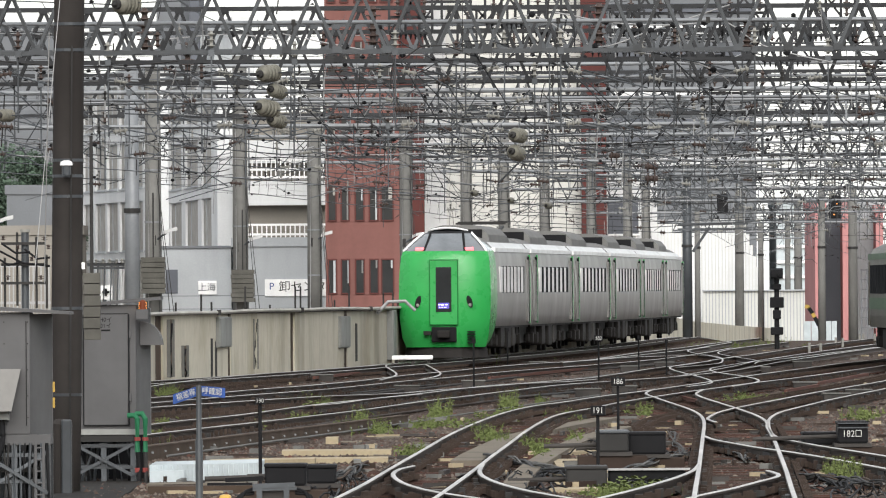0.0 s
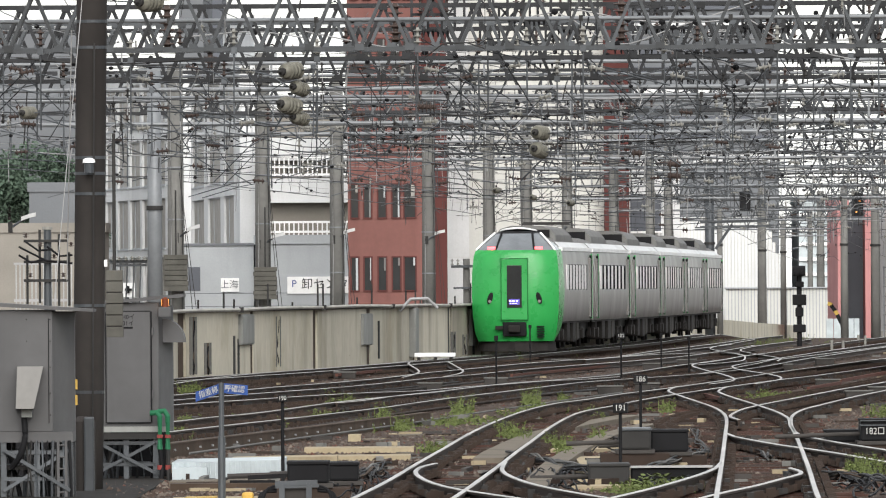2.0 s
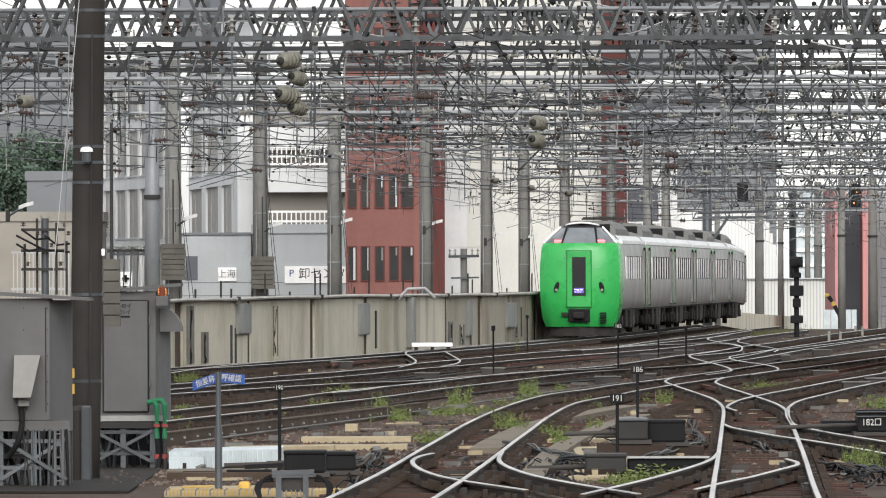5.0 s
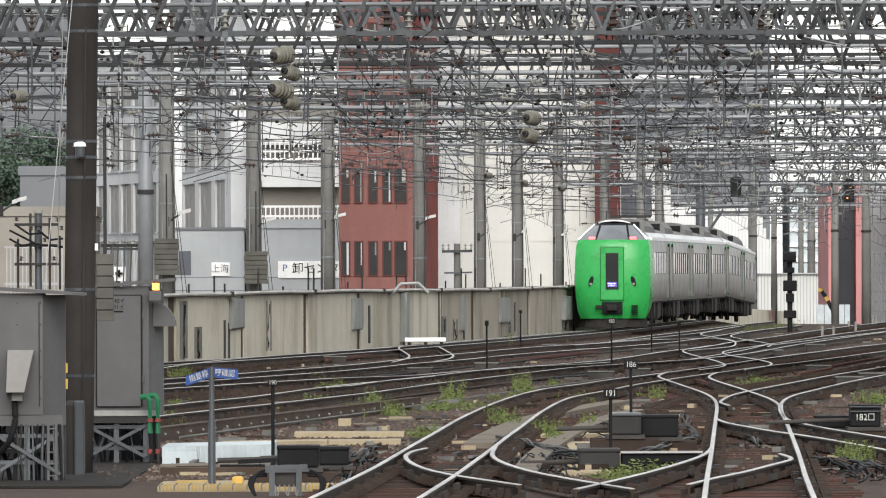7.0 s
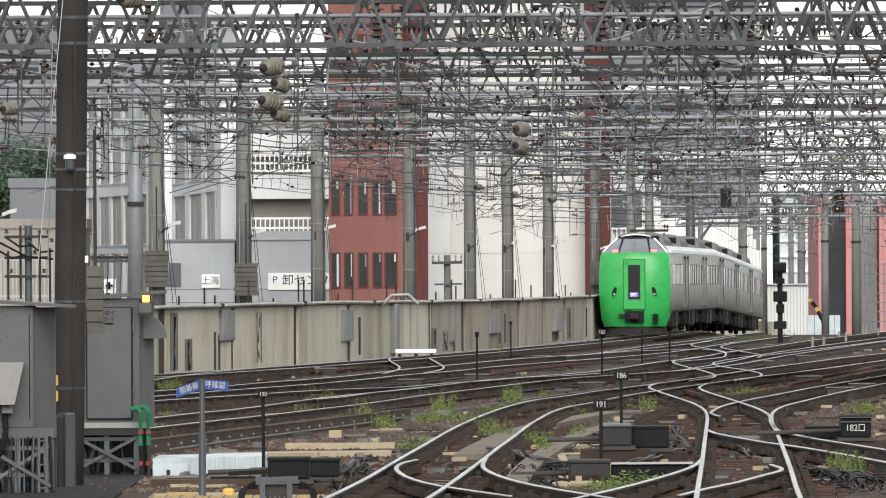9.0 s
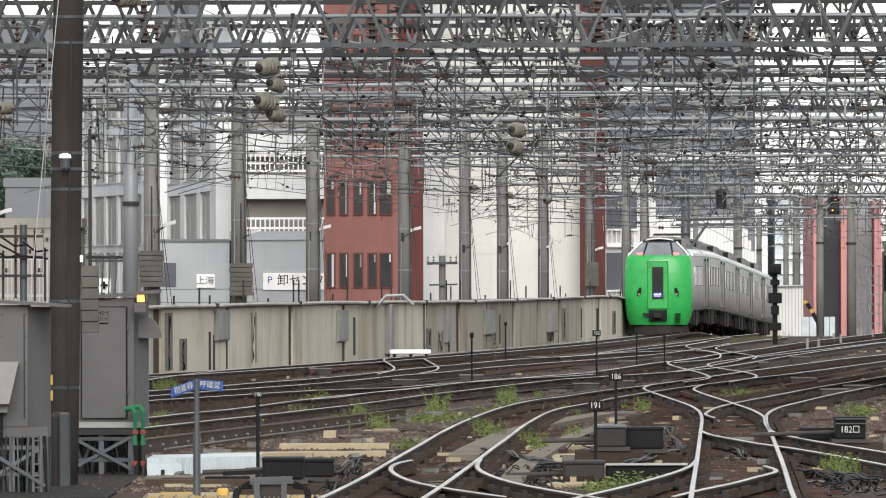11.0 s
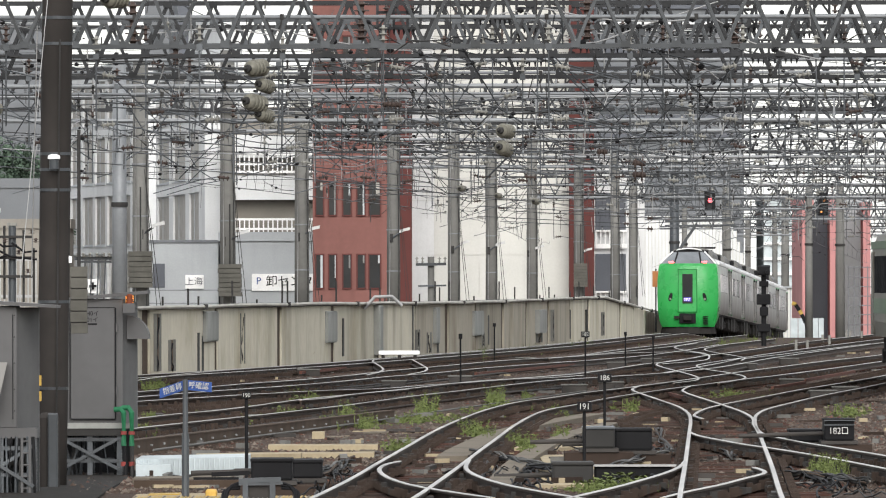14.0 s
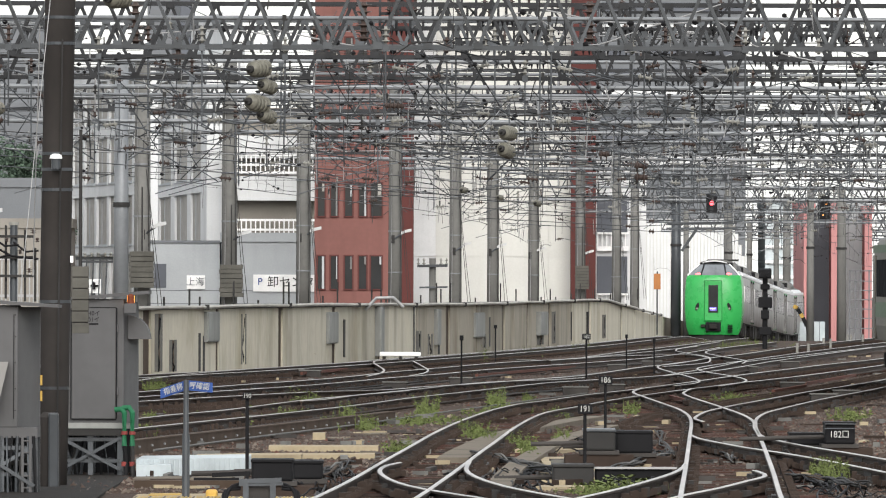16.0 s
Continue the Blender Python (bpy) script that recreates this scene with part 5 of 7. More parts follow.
part("lamp_cap", Mesh().tube([(-4.445, 134.7, 3.702), (-4.445, 134.7, 3.742), (-4.445, 134.7, 3.759)], [0.075, 0.07, 0.03], 14), WHITE, npole, "white lamp cap")
part("conduit", Mesh().tube([(-4.42, 134.75, 0.549), (-4.407, 134.78, 2.099), (-4.374, 134.78, 5.131)], 0.012), DARKSTEEL, npole)
part("tag_plate", Mesh().box((-4.275, 134.85, 2.463), (-4.239, 134.87, 2.544)), WHITE, npole)
for a, b in (((120, -60), (58, 625)), ((84, 500), (100, 60))):
    d = 134.5
    part("stay_wire", Mesh().tube([((a[0] - 784) * d / 20000, d, 2.2 + (515 - a[1]) * d / 20000), ((b[0] - 784) * d / 20000, d - 1, 2.2 + (515 - b[1]) * d / 20000)], 0.006, 4), PALEWIRE, npole)
st = part("pole_sleeve", Mesh().tube([(-4.492, 133.9, -0.378), (-4.492, 133.9, 0.627), (-4.492, 133.9, 0.687)], [0.135, 0.13, 0.07], 18), DARKPOLE, npole, "dark half round cable guard")
part("cable_guard", Mesh().box((-4.492, 133.7, -0.374), (-4.372, 133.85, 0.683), 0, 0.02), STEEL, npole)

# ---- equipment cabinets ----
def frame_legs(parent, x0, x1, y0, y1, ztop, zbot):
    for x in (x0, (x0 + x1) / 2, x1):
        for y in (y0, y1):
            part("leg", Mesh().beam((x, y, zbot), (x, y, ztop), 0.065), STEEL, parent)
    for z in (zbot + (ztop - zbot) * 0.35, zbot + (ztop - zbot) * 0.8):
        for y in (y0, y1):
            part("cross_rail", Mesh().beam((x0, y - 0.02, z), (x1, y - 0.02, z), 0.045), STEEL, parent)
    part("brace", Mesh().beam((x0, y0 - 0.05, zbot + 0.1), (x1, y0 - 0.05, ztop - 0.1), 0.04), STEEL, parent)
    part("brace", Mesh().beam((x1, y0 - 0.09, zbot + 0.1), (x0, y0 - 0.09, ztop - 0.1), 0.04), STEEL, parent)


c2 = thing("equipment_cabinet", "grey steel equipment cabinet with one door on a stand", "cabinet", "lineside cabinets")
CY2 = 142.0
cx0, cx1, cz0, cz1 = -4.658, -3.82, 0.375, 2.022
part("body", Mesh().box((cx0, CY2, cz0), (cx1, CY2 + 1.1, cz1), 0, 0.012), CABINET, c2)
part("side_panel", Mesh().add([(cx1 + 0.002, CY2 + 0.015, cz0 + 0.02), (-3.664, CY2 + 0.6, cz0 + 0.02), (-3.664, CY2 + 1.05, cz0 + 0.02), (cx1 + 0.002, CY2 + 1.05, cz0 + 0.02), (cx1 + 0.002, CY2 + 0.015, cz1 - 0.04), (-3.664, CY2 + 0.6, cz1 - 0.04), (-3.664, CY2 + 1.05, cz1 - 0.04), (cx1 + 0.002, CY2 + 1.05, cz1 - 0.04)], [(0, 1, 5, 4), (1, 2, 6, 5), (2, 3, 7, 6), (3, 0, 4, 7), (4, 5, 6, 7), (3, 2, 1, 0)]), CABINET, c2)
rz = Mesh()
rz.add([(cx0 - 0.1, CY2 - 0.08, cz1 - 0.04), (-3.507, CY2 - 0.08, 2.086), (-3.507, CY2 + 1.2, 2.086), (cx0 - 0.1, CY2 + 1.2, cz1 - 0.04), (cx0 - 0.1, CY2 - 0.08, cz1 + 0.0), (-3.507, CY2 - 0.08, 2.129), (-3.507, CY2 + 1.2, 2.129), (cx0 - 0.1, CY2 + 1.2, cz1)], [(0, 1, 5, 4), (1, 2, 6, 5), (2, 3, 7, 6), (3, 0, 4, 7), (4, 5, 6, 7), (3, 2, 1, 0)])
part("roof", rz, CABINET, c2, "sloping sheet metal roof")
d2 = part("door", Mesh().box((-4.48, CY2 - 0.03, 0.517), (-3.926, CY2 - 0.002, 1.909), 0, 0.006), CABINET, c2)
sl = Mesh()
xa, xb, za, zb = -4.48, -3.919, 0.517, 1.909
for a, b in (((xb - 0.004, 0), (xb + 0.012, 1)), ((xa - 0.012, 0), (xa - 0.002, 1))):
    sl.box((a[0], CY2 - 0.034, za), (b[0], CY2 - 0.001, zb))
sl.box((xa, CY2 - 0.034, zb), (xb, CY2 - 0.001, zb + 0.01)).box((xa, CY2 - 0.034, za - 0.01), (xb, CY2 - 0.001, za))
part("door_seal", sl, BLACK, d2)
for z in (za + 0.3, zb - 0.3):
    part("hinge", Mesh().tube([(xb + 0.02, CY2 - 0.03, z), (xb + 0.02, CY2 - 0.03, z + 0.1)], 0.015), CABINET, d2)
writing("H0イ", 0.075, BLACK, d2, facing(-4.203, CY2 - 0.034, 1.838))
writing("01イ", 0.075, BLACK, d2, facing(-4.203, CY2 - 0.034, 1.76))
part("writing_bar", Mesh().box((-4.267, CY2 - 0.035, 1.696), (-4.146, CY2 - 0.03, 1.717)), BLACK, d2)
hd = Mesh()
prof = [(0.0, 0.0)] + [(0.28 * math.sin(a), 0.30 * math.cos(a)) for a in (i * math.pi / 16 for i in range(9))]
hv = [(-3.777 + s, CY2 + 0.15 + yy, 1.518 + u) for yy in (0, 0.7) for s, u in prof]
npf = len(prof)
hd.add(hv, [tuple(range(npf))[::-1], tuple(range(npf, 2 * npf))] + [(i, (i + 1) % npf, npf + (i + 1) % npf, npf + i) for i in range(npf)])
part("vent_hood", hd, CABINET, c2, "rounded sheet metal vent hood")
bc = part("beacon_base", Mesh().box((-3.82, CY2 - 0.2, 1.838), (-3.664, CY2 - 0.06, 1.966), 0, 0.01), CABINET, c2)
part("beacon_dome", Mesh().tube([(-3.736, 141.9, 1.959), (-3.736, 141.9, 2.065), (-3.736, 141.9, 2.086)], [0.045, 0.042, 0.02], 14), mat("amber_plastic", (0.13, 0.034, 0.015), 0.3), bc, "amber warning beacon")
BEACON = part("beacon_reflector", Mesh(), AMBER, c2, "turning amber lamp of the beacon")
bm_ = Mesh()
for i in range(7):
    a0, a1 = math.pi + i * math.pi / 7 * 0.9 + 0.15, math.pi + (i + 1) * math.pi / 7 * 0.9 + 0.15
    bm_.add([(0.0465 * math.cos(a0), 0.0465 * math.sin(a0), -0.04), (0.0465 * math.cos(a1), 0.0465 * math.sin(a1), -0.04), (0.0465 * math.cos(a1), 0.0465 * math.sin(a1), 0.045), (0.0465 * math.cos(a0), 0.0465 * math.sin(a0), 0.045)], [(0, 1, 2, 3)])
BEACON.data = bm_.data("beacon_reflector", AMBER)
BEACON_AT = (-3.736, 141.9, 2.016)
frame_legs(c2, cx0 + 0.05, cx1 - 0.05, CY2 + 0.05, CY2 + 1.0, cz0, BED)
part("bottom_rail", Mesh().box((cx0, CY2 - 0.02, cz0 - 0.07), (cx1, CY2 + 1.1, cz0 + 0.01)), DARKSTEEL, c2)
for i, (x, mt) in enumerate(((247, PIPEGREEN), (261, PIPEGREEN))):
    xx = (x - 784) * 141.8 / 20000
    part("conduit", Mesh().tube([(xx - 0.12, 141.8, 0.633 + 0.02 * i), (xx - 0.04, 141.78, 0.64 + 0.02 * i), (xx, 141.75, 0.598), (xx, 141.75, 0.179)], 0.036, 10), mt, c2)
    part("conduit_band", Mesh().tube([(xx, 141.75, 0.321), (xx, 141.75, 0.364)], 0.040, 10), PIPERED, c2)
    part("cable", Mesh().tube([(xx, 141.75, 0.179), (xx + rnd.uniform(-0.03, 0.03), 141.75, -0.05), (xx + rnd.uniform(-0.05, 0.05), 141.7, BED)], 0.028, 8), (BLACK, DARKSTEEL)[i], c2)
    part("cable_band", Mesh().tube([(xx, 141.75, -0.076), (xx, 141.75, -0.019)], 0.036, 8), PIPERED, c2)

c1 = thing("equipment_cabinet", "grey steel cabinet with a pale meter box on a stand", "cabinet", "lineside cabinets")
CY1 = 130.0
ax0, ax1, az0, az1 = -6.006, -4.719, 0.556, 1.96
part("body", Mesh().box((ax0, CY1, az0), (ax1, CY1 + 1.0, az1), 0, 0.012), CABINET, c1)
part("side_panel", Mesh().add([(ax1 + 0.002, CY1 + 0.015, az0), (-4.492, CY1 + 0.7, az0), (-4.492, CY1 + 0.95, az0), (ax1 + 0.002, CY1 + 0.95, az0), (ax1 + 0.002, CY1 + 0.015, az1 - 0.02), (-4.492, CY1 + 0.7, az1 - 0.02), (-4.492, CY1 + 0.95, az1 - 0.02), (ax1 + 0.002, CY1 + 0.95, az1 - 0.02)], [(0, 1, 5, 4), (1, 2, 6, 5), (2, 3, 7, 6), (3, 0, 4, 7), (4, 5, 6, 7), (3, 2, 1, 0)]), CABINET, c1)
r1 = Mesh()
xr = -4.251
r1.add([(ax0, CY1 - 0.1, 2.038), (xr, CY1 - 0.1, 1.934), (xr, CY1 + 1.1, 1.934), (ax0, CY1 + 1.1, 2.038), (ax0, CY1 - 0.1, 2.09), (xr, CY1 - 0.1, 1.966), (xr, CY1 + 1.1, 1.966), (ax0, CY1 + 1.1, 2.09)], [(0, 1, 5, 4), (1, 2, 6, 5), (2, 3, 7, 6), (3, 0, 4, 7), (4, 5, 6, 7), (3, 2, 1, 0)])
part("roof", r1, CABINET, c1, "sloping sheet metal roof")
mb = Mesh()
mb.add([(-5.117, 129.7, 1.312), (-4.818, 129.7, 1.312), (-4.926, 129.62, 0.826), (-5.133, 129.62, 0.826), (-5.128, 129.99, 1.31), (-4.829, 129.99, 1.31), (-4.94, 129.99, 0.822), (-5.148, 129.99, 0.822)], [(3, 2, 1, 0), (0, 1, 5, 4), (1, 2, 6, 5), (2, 3, 7, 6), (4, 5, 6, 7), (0, 4, 7, 3)])
part("meter_box", mb, mat("pale_grey_box", (0.20, 0.195, 0.185), 0.6, vary=0.15), c1, "pale slanted meter box")
part("meter_base", Mesh().box((-5.075, 129.8, 0.727), (-4.958, 129.98, 0.824)), BOXGREY, c1)
part("door_line", Mesh().box((-4.771, CY1 - 0.006, az0 + 0.1), (-4.761, CY1 - 0.001, az1 - 0.1)), BLACK, c1)
part("bottom_rail", Mesh().box((ax0, CY1 - 0.03, az0 - 0.12), (-4.492, CY1 + 1.0, az0)), CABINET, c1)
frame_legs(c1, -5.291, -4.524, CY1 + 0.02, CY1 + 0.9, az0 - 0.1, BED)
for i in range(9):
    x = -5.031 + i * 0.062
    part("cable", Mesh().tube([(x, CY1 - 0.04, az0 - 0.1), (x + rnd.uniform(-0.03, 0.03), CY1 - 0.05, az0 - 0.4), (x + rnd.uniform(-0.04, 0.04), CY1 - 0.05, BED)], rnd.choice((0.008, 0.012, 0.018)), 6), rnd.choice((STEEL, BLACK, DARKSTEEL)), c1)
def stand_cables(parent, x0, x1, y, ztop, count):
    """Cables hanging from a cabinet floor to the ground between the stand's legs."""
    for i in range(count):
        x = rnd.uniform(x0, x1)
        w = rnd.uniform(-0.12, 0.12)
        pts = [(x, y, ztop), (x + w * 0.2, y - 0.02, ztop * 0.7 + BED * 0.3), (x + w, y - 0.03, ztop * 0.3 + BED * 0.7), (x + w * 1.4, y, BED)]
        part("cable", Mesh().tube(spline(pts, 0.1), rnd.choice((0.008, 0.012, 0.02, 0.028)), 7), rnd.choice((BLACK, BLACK, DARKSTEEL, STEEL)), parent)


def ladder_frame(parent, x0, x1, y, z0, z1, rungs):
    for x in (x0, x1):
        part("upright", Mesh().beam((x, y, z0), (x, y, z1), 0.03), CABINET, parent)
    for i in range(rungs):
        z = z0 + (z1 - z0) * (i + 0.6) / rungs
        part("rung", Mesh().tube([(x0, y, z), (x1, y, z)], 0.011, 6), CABINET, parent)


for z in (0.75, 1.0, 1.3, 1.6, 1.85):
    for x in (ax1 - 0.03, ax1 - 0.30):
        part("rivet", Mesh().tube([(x, CY1 - 0.001, z), (x, CY1 - 0.012, z)], 0.008, 8), DARKSTEEL, c1)
stand_cables(c1, -6.0, -4.6, CY1 + 0.4, az0 - 0.1, 26)
stand_cables(c2, -4.62, -3.85, CY2 + 0.35, cz0 - 0.05, 16)
ladder_frame(c1, -4.66, -4.57, CY1 - 0.06, BED, az0 - 0.1, 5)
part("floor_shelf", Mesh().box((ax0, CY1 + 0.1, 0.12), (-4.55, CY1 + 0.8, 0.17)), DARKSTEEL, c1)
part("cable_hose", Mesh().tube(spline([(-5.05, CY1 - 0.1, 0.73), (-5.04, CY1 - 0.12, 0.5), (-5.10, CY1 - 0.1, 0.28), (-5.2, CY1, 0.15)], 0.05), 0.035, 9), BLACK, c1, "black flexible hose below the meter box")
part("sill_plate", Mesh().box((cx0 + 0.02, CY2 - 0.035, cz0 + 0.02), (cx1 + 0.12, CY2 - 0.004, cz0 + 0.09)), BOXGREY, c2)
# added sheet: the shade under the cabinets, put into a near-black colour
shade_sheet = part("oil_pan", Mesh().box((-6.6, 126.5, BED + 0.005), (-3.72, 143.8, BED + 0.03)), mat("stand_shade_black", (0.017, 0.015, 0.013), 0.9, vary=0.5, size=0.5))
tagged(shade_sheet, "added black sheet in the colour of the shade below the cabinet stands", "plate")
for y in (685, 713):
    part("yellow_label", Mesh().box((-4.488, 130.72, 2.2 + (515 - y - 9) * 0.0065), (-4.462, 130.73, 2.2 + (515 - y + 9) * 0.0065)), YELLOW, c1)

# added board, black to stand in for the shade behind the legs
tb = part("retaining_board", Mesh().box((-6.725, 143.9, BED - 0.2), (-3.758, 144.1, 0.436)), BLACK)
tagged(tb, "added black board in the colour of the shade behind the cabinet stands", "wall")

# ---- timbers, troughs and point machines ----
def slab(name, label, cat, a, b, h, m, depth=None, z=BED, grp="", bev=0.015):
    """Box whose front foot runs from plan point a to b."""
    (xa, ya), (xb, yb) = a, b
    dp = depth or 1.5
    v = [(xa, ya), (xb, yb), (xb, yb + dp), (xa, ya + dp)]
    vs = [(x, y, zz) for zz in (z, z + h) for x, y in v]
    ob = part(name, Mesh().add(vs, [(0, 1, 5, 4), (1, 2, 6, 5), (2, 3, 7, 6), (3, 0, 4, 7), (4, 5, 6, 7), (3, 2, 1, 0)]), m)
    return tagged(ob, label, cat, grp)


BOARDS = "pale weathered timber boards laid beside the track"
slab("timber_board", BOARDS, "board", (-2.313, 164.07), (-0.722, 164.07), 0.085, TIMBER, 1.5, grp="timber boards")
slab("timber_board", BOARDS, "board", (-1.795, 176.0), (-1.602, 176.0), 0.12, TIMBER, 1.0, grp="timber boards")
slab("timber_board", BOARDS, "board", (-2.685, 156.13), (-0.739, 157.14), 0.075, TIMBER, 1.6, grp="timber boards")
slab("timber_board", BOARDS, "board", (-3.165, 153.65), (-1.737, 155.13), 0.10, TIMBER, 1.6, grp="timber boards")
slab("timber_board", BOARDS, "board", (1.543, 149.85), (2.985, 150.78), 0.05, TIMBER, 7.0, grp="timber boards")
slab("timber_board", BOARDS, "board", (1.841, 162.96), (2.264, 164.07), 0.06, TIMBER, 6.0, grp="timber boards")
slab("timber_board", "worn yellow painted timber edge board", "board", (-3.138, 127.03), (-2.796, 127.37), 0.06, YELLOW, 1.0, grp="timber boards")
slab("timber_board", BOARDS, "board", (-3.29, 126.04), (-2.306, 126.7), 0.05, TIMBER, 2.0, grp="timber boards")
slab("cover_sheet", "pale blue white corrugated cover sheet beside the track", "sheet", (-3.651, 141.52), (-2.283, 143.2), 0.235, PALE, 3.0)
slab("cover_sheet", "pale corrugated cover sheet beside the track", "sheet", (-3.641, 141.11), (-3.213, 141.45), 0.17, PALE, 0.5)
for i in range(22):
    x = -3.623 + i * 0.062
    yf = 141.52 + (x + 3.651) * 1.228
    part("sheet_rib", Mesh().box((x, yf - 0.012, BED + 0.005), (x + 0.012, yf + 0.03, BED + 0.23)), PALE, bpy.data.objects["cover_sheet"])
slab("timber_board", "grey brown weathered sleeper laid beside the track", "board", (-3.579, 137.11), (-2.399, 137.89), 0.07, PATH_GREY, 1.5, grp="timber boards")
slab("timber_board", BOARDS, "board", (1.443, 143.62), (2.842, 145.35), 0.03, TIMBER, 2.0, grp="timber boards")
slab("timber_board", "pale split timber lying by the point machine", "board", (1.34, 133.33), (1.979, 133.7), 0.05, TIMBER, 1.2, grp="timber boards")
for i in range(26):
    px, u = rnd.uniform(560, 760), rnd.uniform(262, 300)
    d = 48400 / u
    x = (px - 784) * d / 20000
    slab("timber_offcut", "small splintered timber offcut on the ground", "offcut", (x, d), (x + rnd.uniform(0.05, 0.5), d + rnd.uniform(-1, 1)), rnd.uniform(0.02, 0.05), rnd.choice((TIMBER, PATH_GREY, SLEEPER)), rnd.uniform(0.2, 1.0), grp="timber offcuts")
for x0, y0, x1, y1 in ((815, 812, 868, 812), (820, 818, 865, 818), (845, 795, 893, 795), (832, 802, 885, 802)):
    slab("rusty_timber", "short rust stained timber between the rails", "timber", ((x0 - 784) * 2.42 / (y0 - 515), 48400 / (y0 - 515)), ((x1 - 784) * 2.42 / (y1 - 515), 48400 / (y1 - 515)), 0.08, SLEEPER, 0.5, grp="loose timbers")


def point_machine(label, x0, x1, d, ztop, zbot, m, lid=None):
    t = thing("point_machine", label, "point machine", "point machines")
    part("case", Mesh().box((x0, d, zbot), (x1, d + 0.9, ztop), 0, 0.03), m, t)
    part("lid", Mesh().box((x0 - 0.01, d - 0.02, ztop - 0.02), (x1 + 0.01, d + 0.92, ztop + 0.02), 0, 0.012), lid or m, t)
    part("base_plate", Mesh().box((x0 - 0.05, d - 0.05, zbot - 0.05), (x1 + 0.05, d + 0.95, zbot)), UNDER, t)
    for q in (d - 0.02, d + 0.7):
        part("bearer", Mesh().box((x0 - 0.25, q, BED - 0.02), (x1 + 0.25, q + 0.2, zbot - 0.05), 0, 0.01), SLEEPER, t)
    part("rod", Mesh().tube([(x0 + 0.1, d + 0.4, zbot + 0.1), (x0 - 0.7, d + 0.4, zbot + 0.08)], 0.03, 8), UNDER, t)
    return t


point_machine("black electric point machine beside the track", -2.028, -1.554, 130.0, 0.179, -0.055, BLACK)
point_machine("black electric point machine case on timbers", -1.589, -1.237, 133.0, 0.119, -0.081, BLACK)
point_machine("grey point machine with a pale lid", 2.07, 2.49, 150.0, 0.288, 0.018, DARKSTEEL, STEEL)
point_machine("dark point machine beside the grey one", 2.507, 3.005, 151.0, 0.252, -0.027, BLACK)
point_machine("grey green point machine at the double slip", 1.503, 1.999, 136.0, 0.038, -0.2, DARKSTEEL)
p182 = point_machine("black point machine with white figures on its front", 5.589, 6.01, 159.0, 0.284, -0.01, BLACK)
writing("182□", 0.13, PALEFIG, p182, facing(5.788, 158.96, 0.125), "lettering", 0.9)
part("edge_frame", Mesh().beam((5.579, 158.95, 0.213), (6.016, 158.95, 0.213), 0.015).beam((5.579, 158.95, 0.277), (6.016, 158.95, 0.277), 0.015), STEEL, p182)
point_machine("black point machine with a long rod", 5.128, 5.624, 160.0, 0.12, -0.04, BLACK)
part("throw_bar", Mesh().beam((-2.407, 126.0, 0.083), (-1.978, 126.0, 0.102), 0.05).beam((-2.608, 126.0, 0.039), (-2.104, 126.0, 0.039), 0.03), BLACK)
tagged(bpy.data.objects["throw_bar"], "black point throw bar lying across timbers", "bar")
fr_ = thing("cable_stand", "low grey steel cable frame beside the point machine", "frame")
part("frame_top", Mesh().beam((-2.037, 122.0, 0.083), (-1.58, 122.0, 0.096), 0.05).beam((-2.037, 122.0, 0.047), (-1.562, 122.0, 0.059), 0.03), STEEL, fr_)
for x in (462, 510):
    part("leg", Mesh().beam(((x - 784) * 0.0061, 122, 0.083), ((x - 784) * 0.0061, 122, BED), 0.06), STEEL, fr_)
part("relay_case", Mesh().box((-1.95, 122.05, -0.12), (-1.66, 122.3, 0.03), 0, 0.015), UNDER, fr_)
for sx, x0 in ((-1, -2.02), (1, -1.58)):
    for i in range(3):
        part("hose", Mesh().tube(spline([(x0, 122.1, 0.06 - 0.03 * i), (x0 + sx * (0.10 + 0.03 * i), 122.1, 0.02 - 0.02 * i), (x0 + sx * (0.15 + 0.02 * i), 122.0, -0.1), (x0 + sx * 0.12, 121.9, BED)], 0.04), 0.016, 7), BLACK, fr_)
for i in range(6):
    part("relay_cable", Mesh().tube([(-1.93 + i * 0.05, 122.0, -0.1), (-1.92 + i * 0.05 + rnd.uniform(-0.03, 0.03), 121.95, BED)], 0.008, 5), POLE, fr_)
for x, y in ((545, 669), (725, 692), (842, 683), (958, 648), (1045, 700), (1120, 657), (1180, 650), (1430, 690), (1350, 660), (1425, 650), (575, 670), (1485, 712), (1525, 705), (1110, 695)):
    d = 48400 / (y + 8 - 515)
    xx = (x - 784) * d / 20000
    t = thing("junction_box", "low grey cable junction box between the tracks", "junction box", "junction boxes")
    part("case", Mesh().box((xx - 0.28, d, BED), (xx + 0.28, d + 0.5, -0.05), 0, 0.02), UNDER, t)
    part("lid", Mesh().box((xx - 0.30, d - 0.02, -0.05), (xx + 0.30, d + 0.52, -0.02), 0, 0.01), POLE, t)

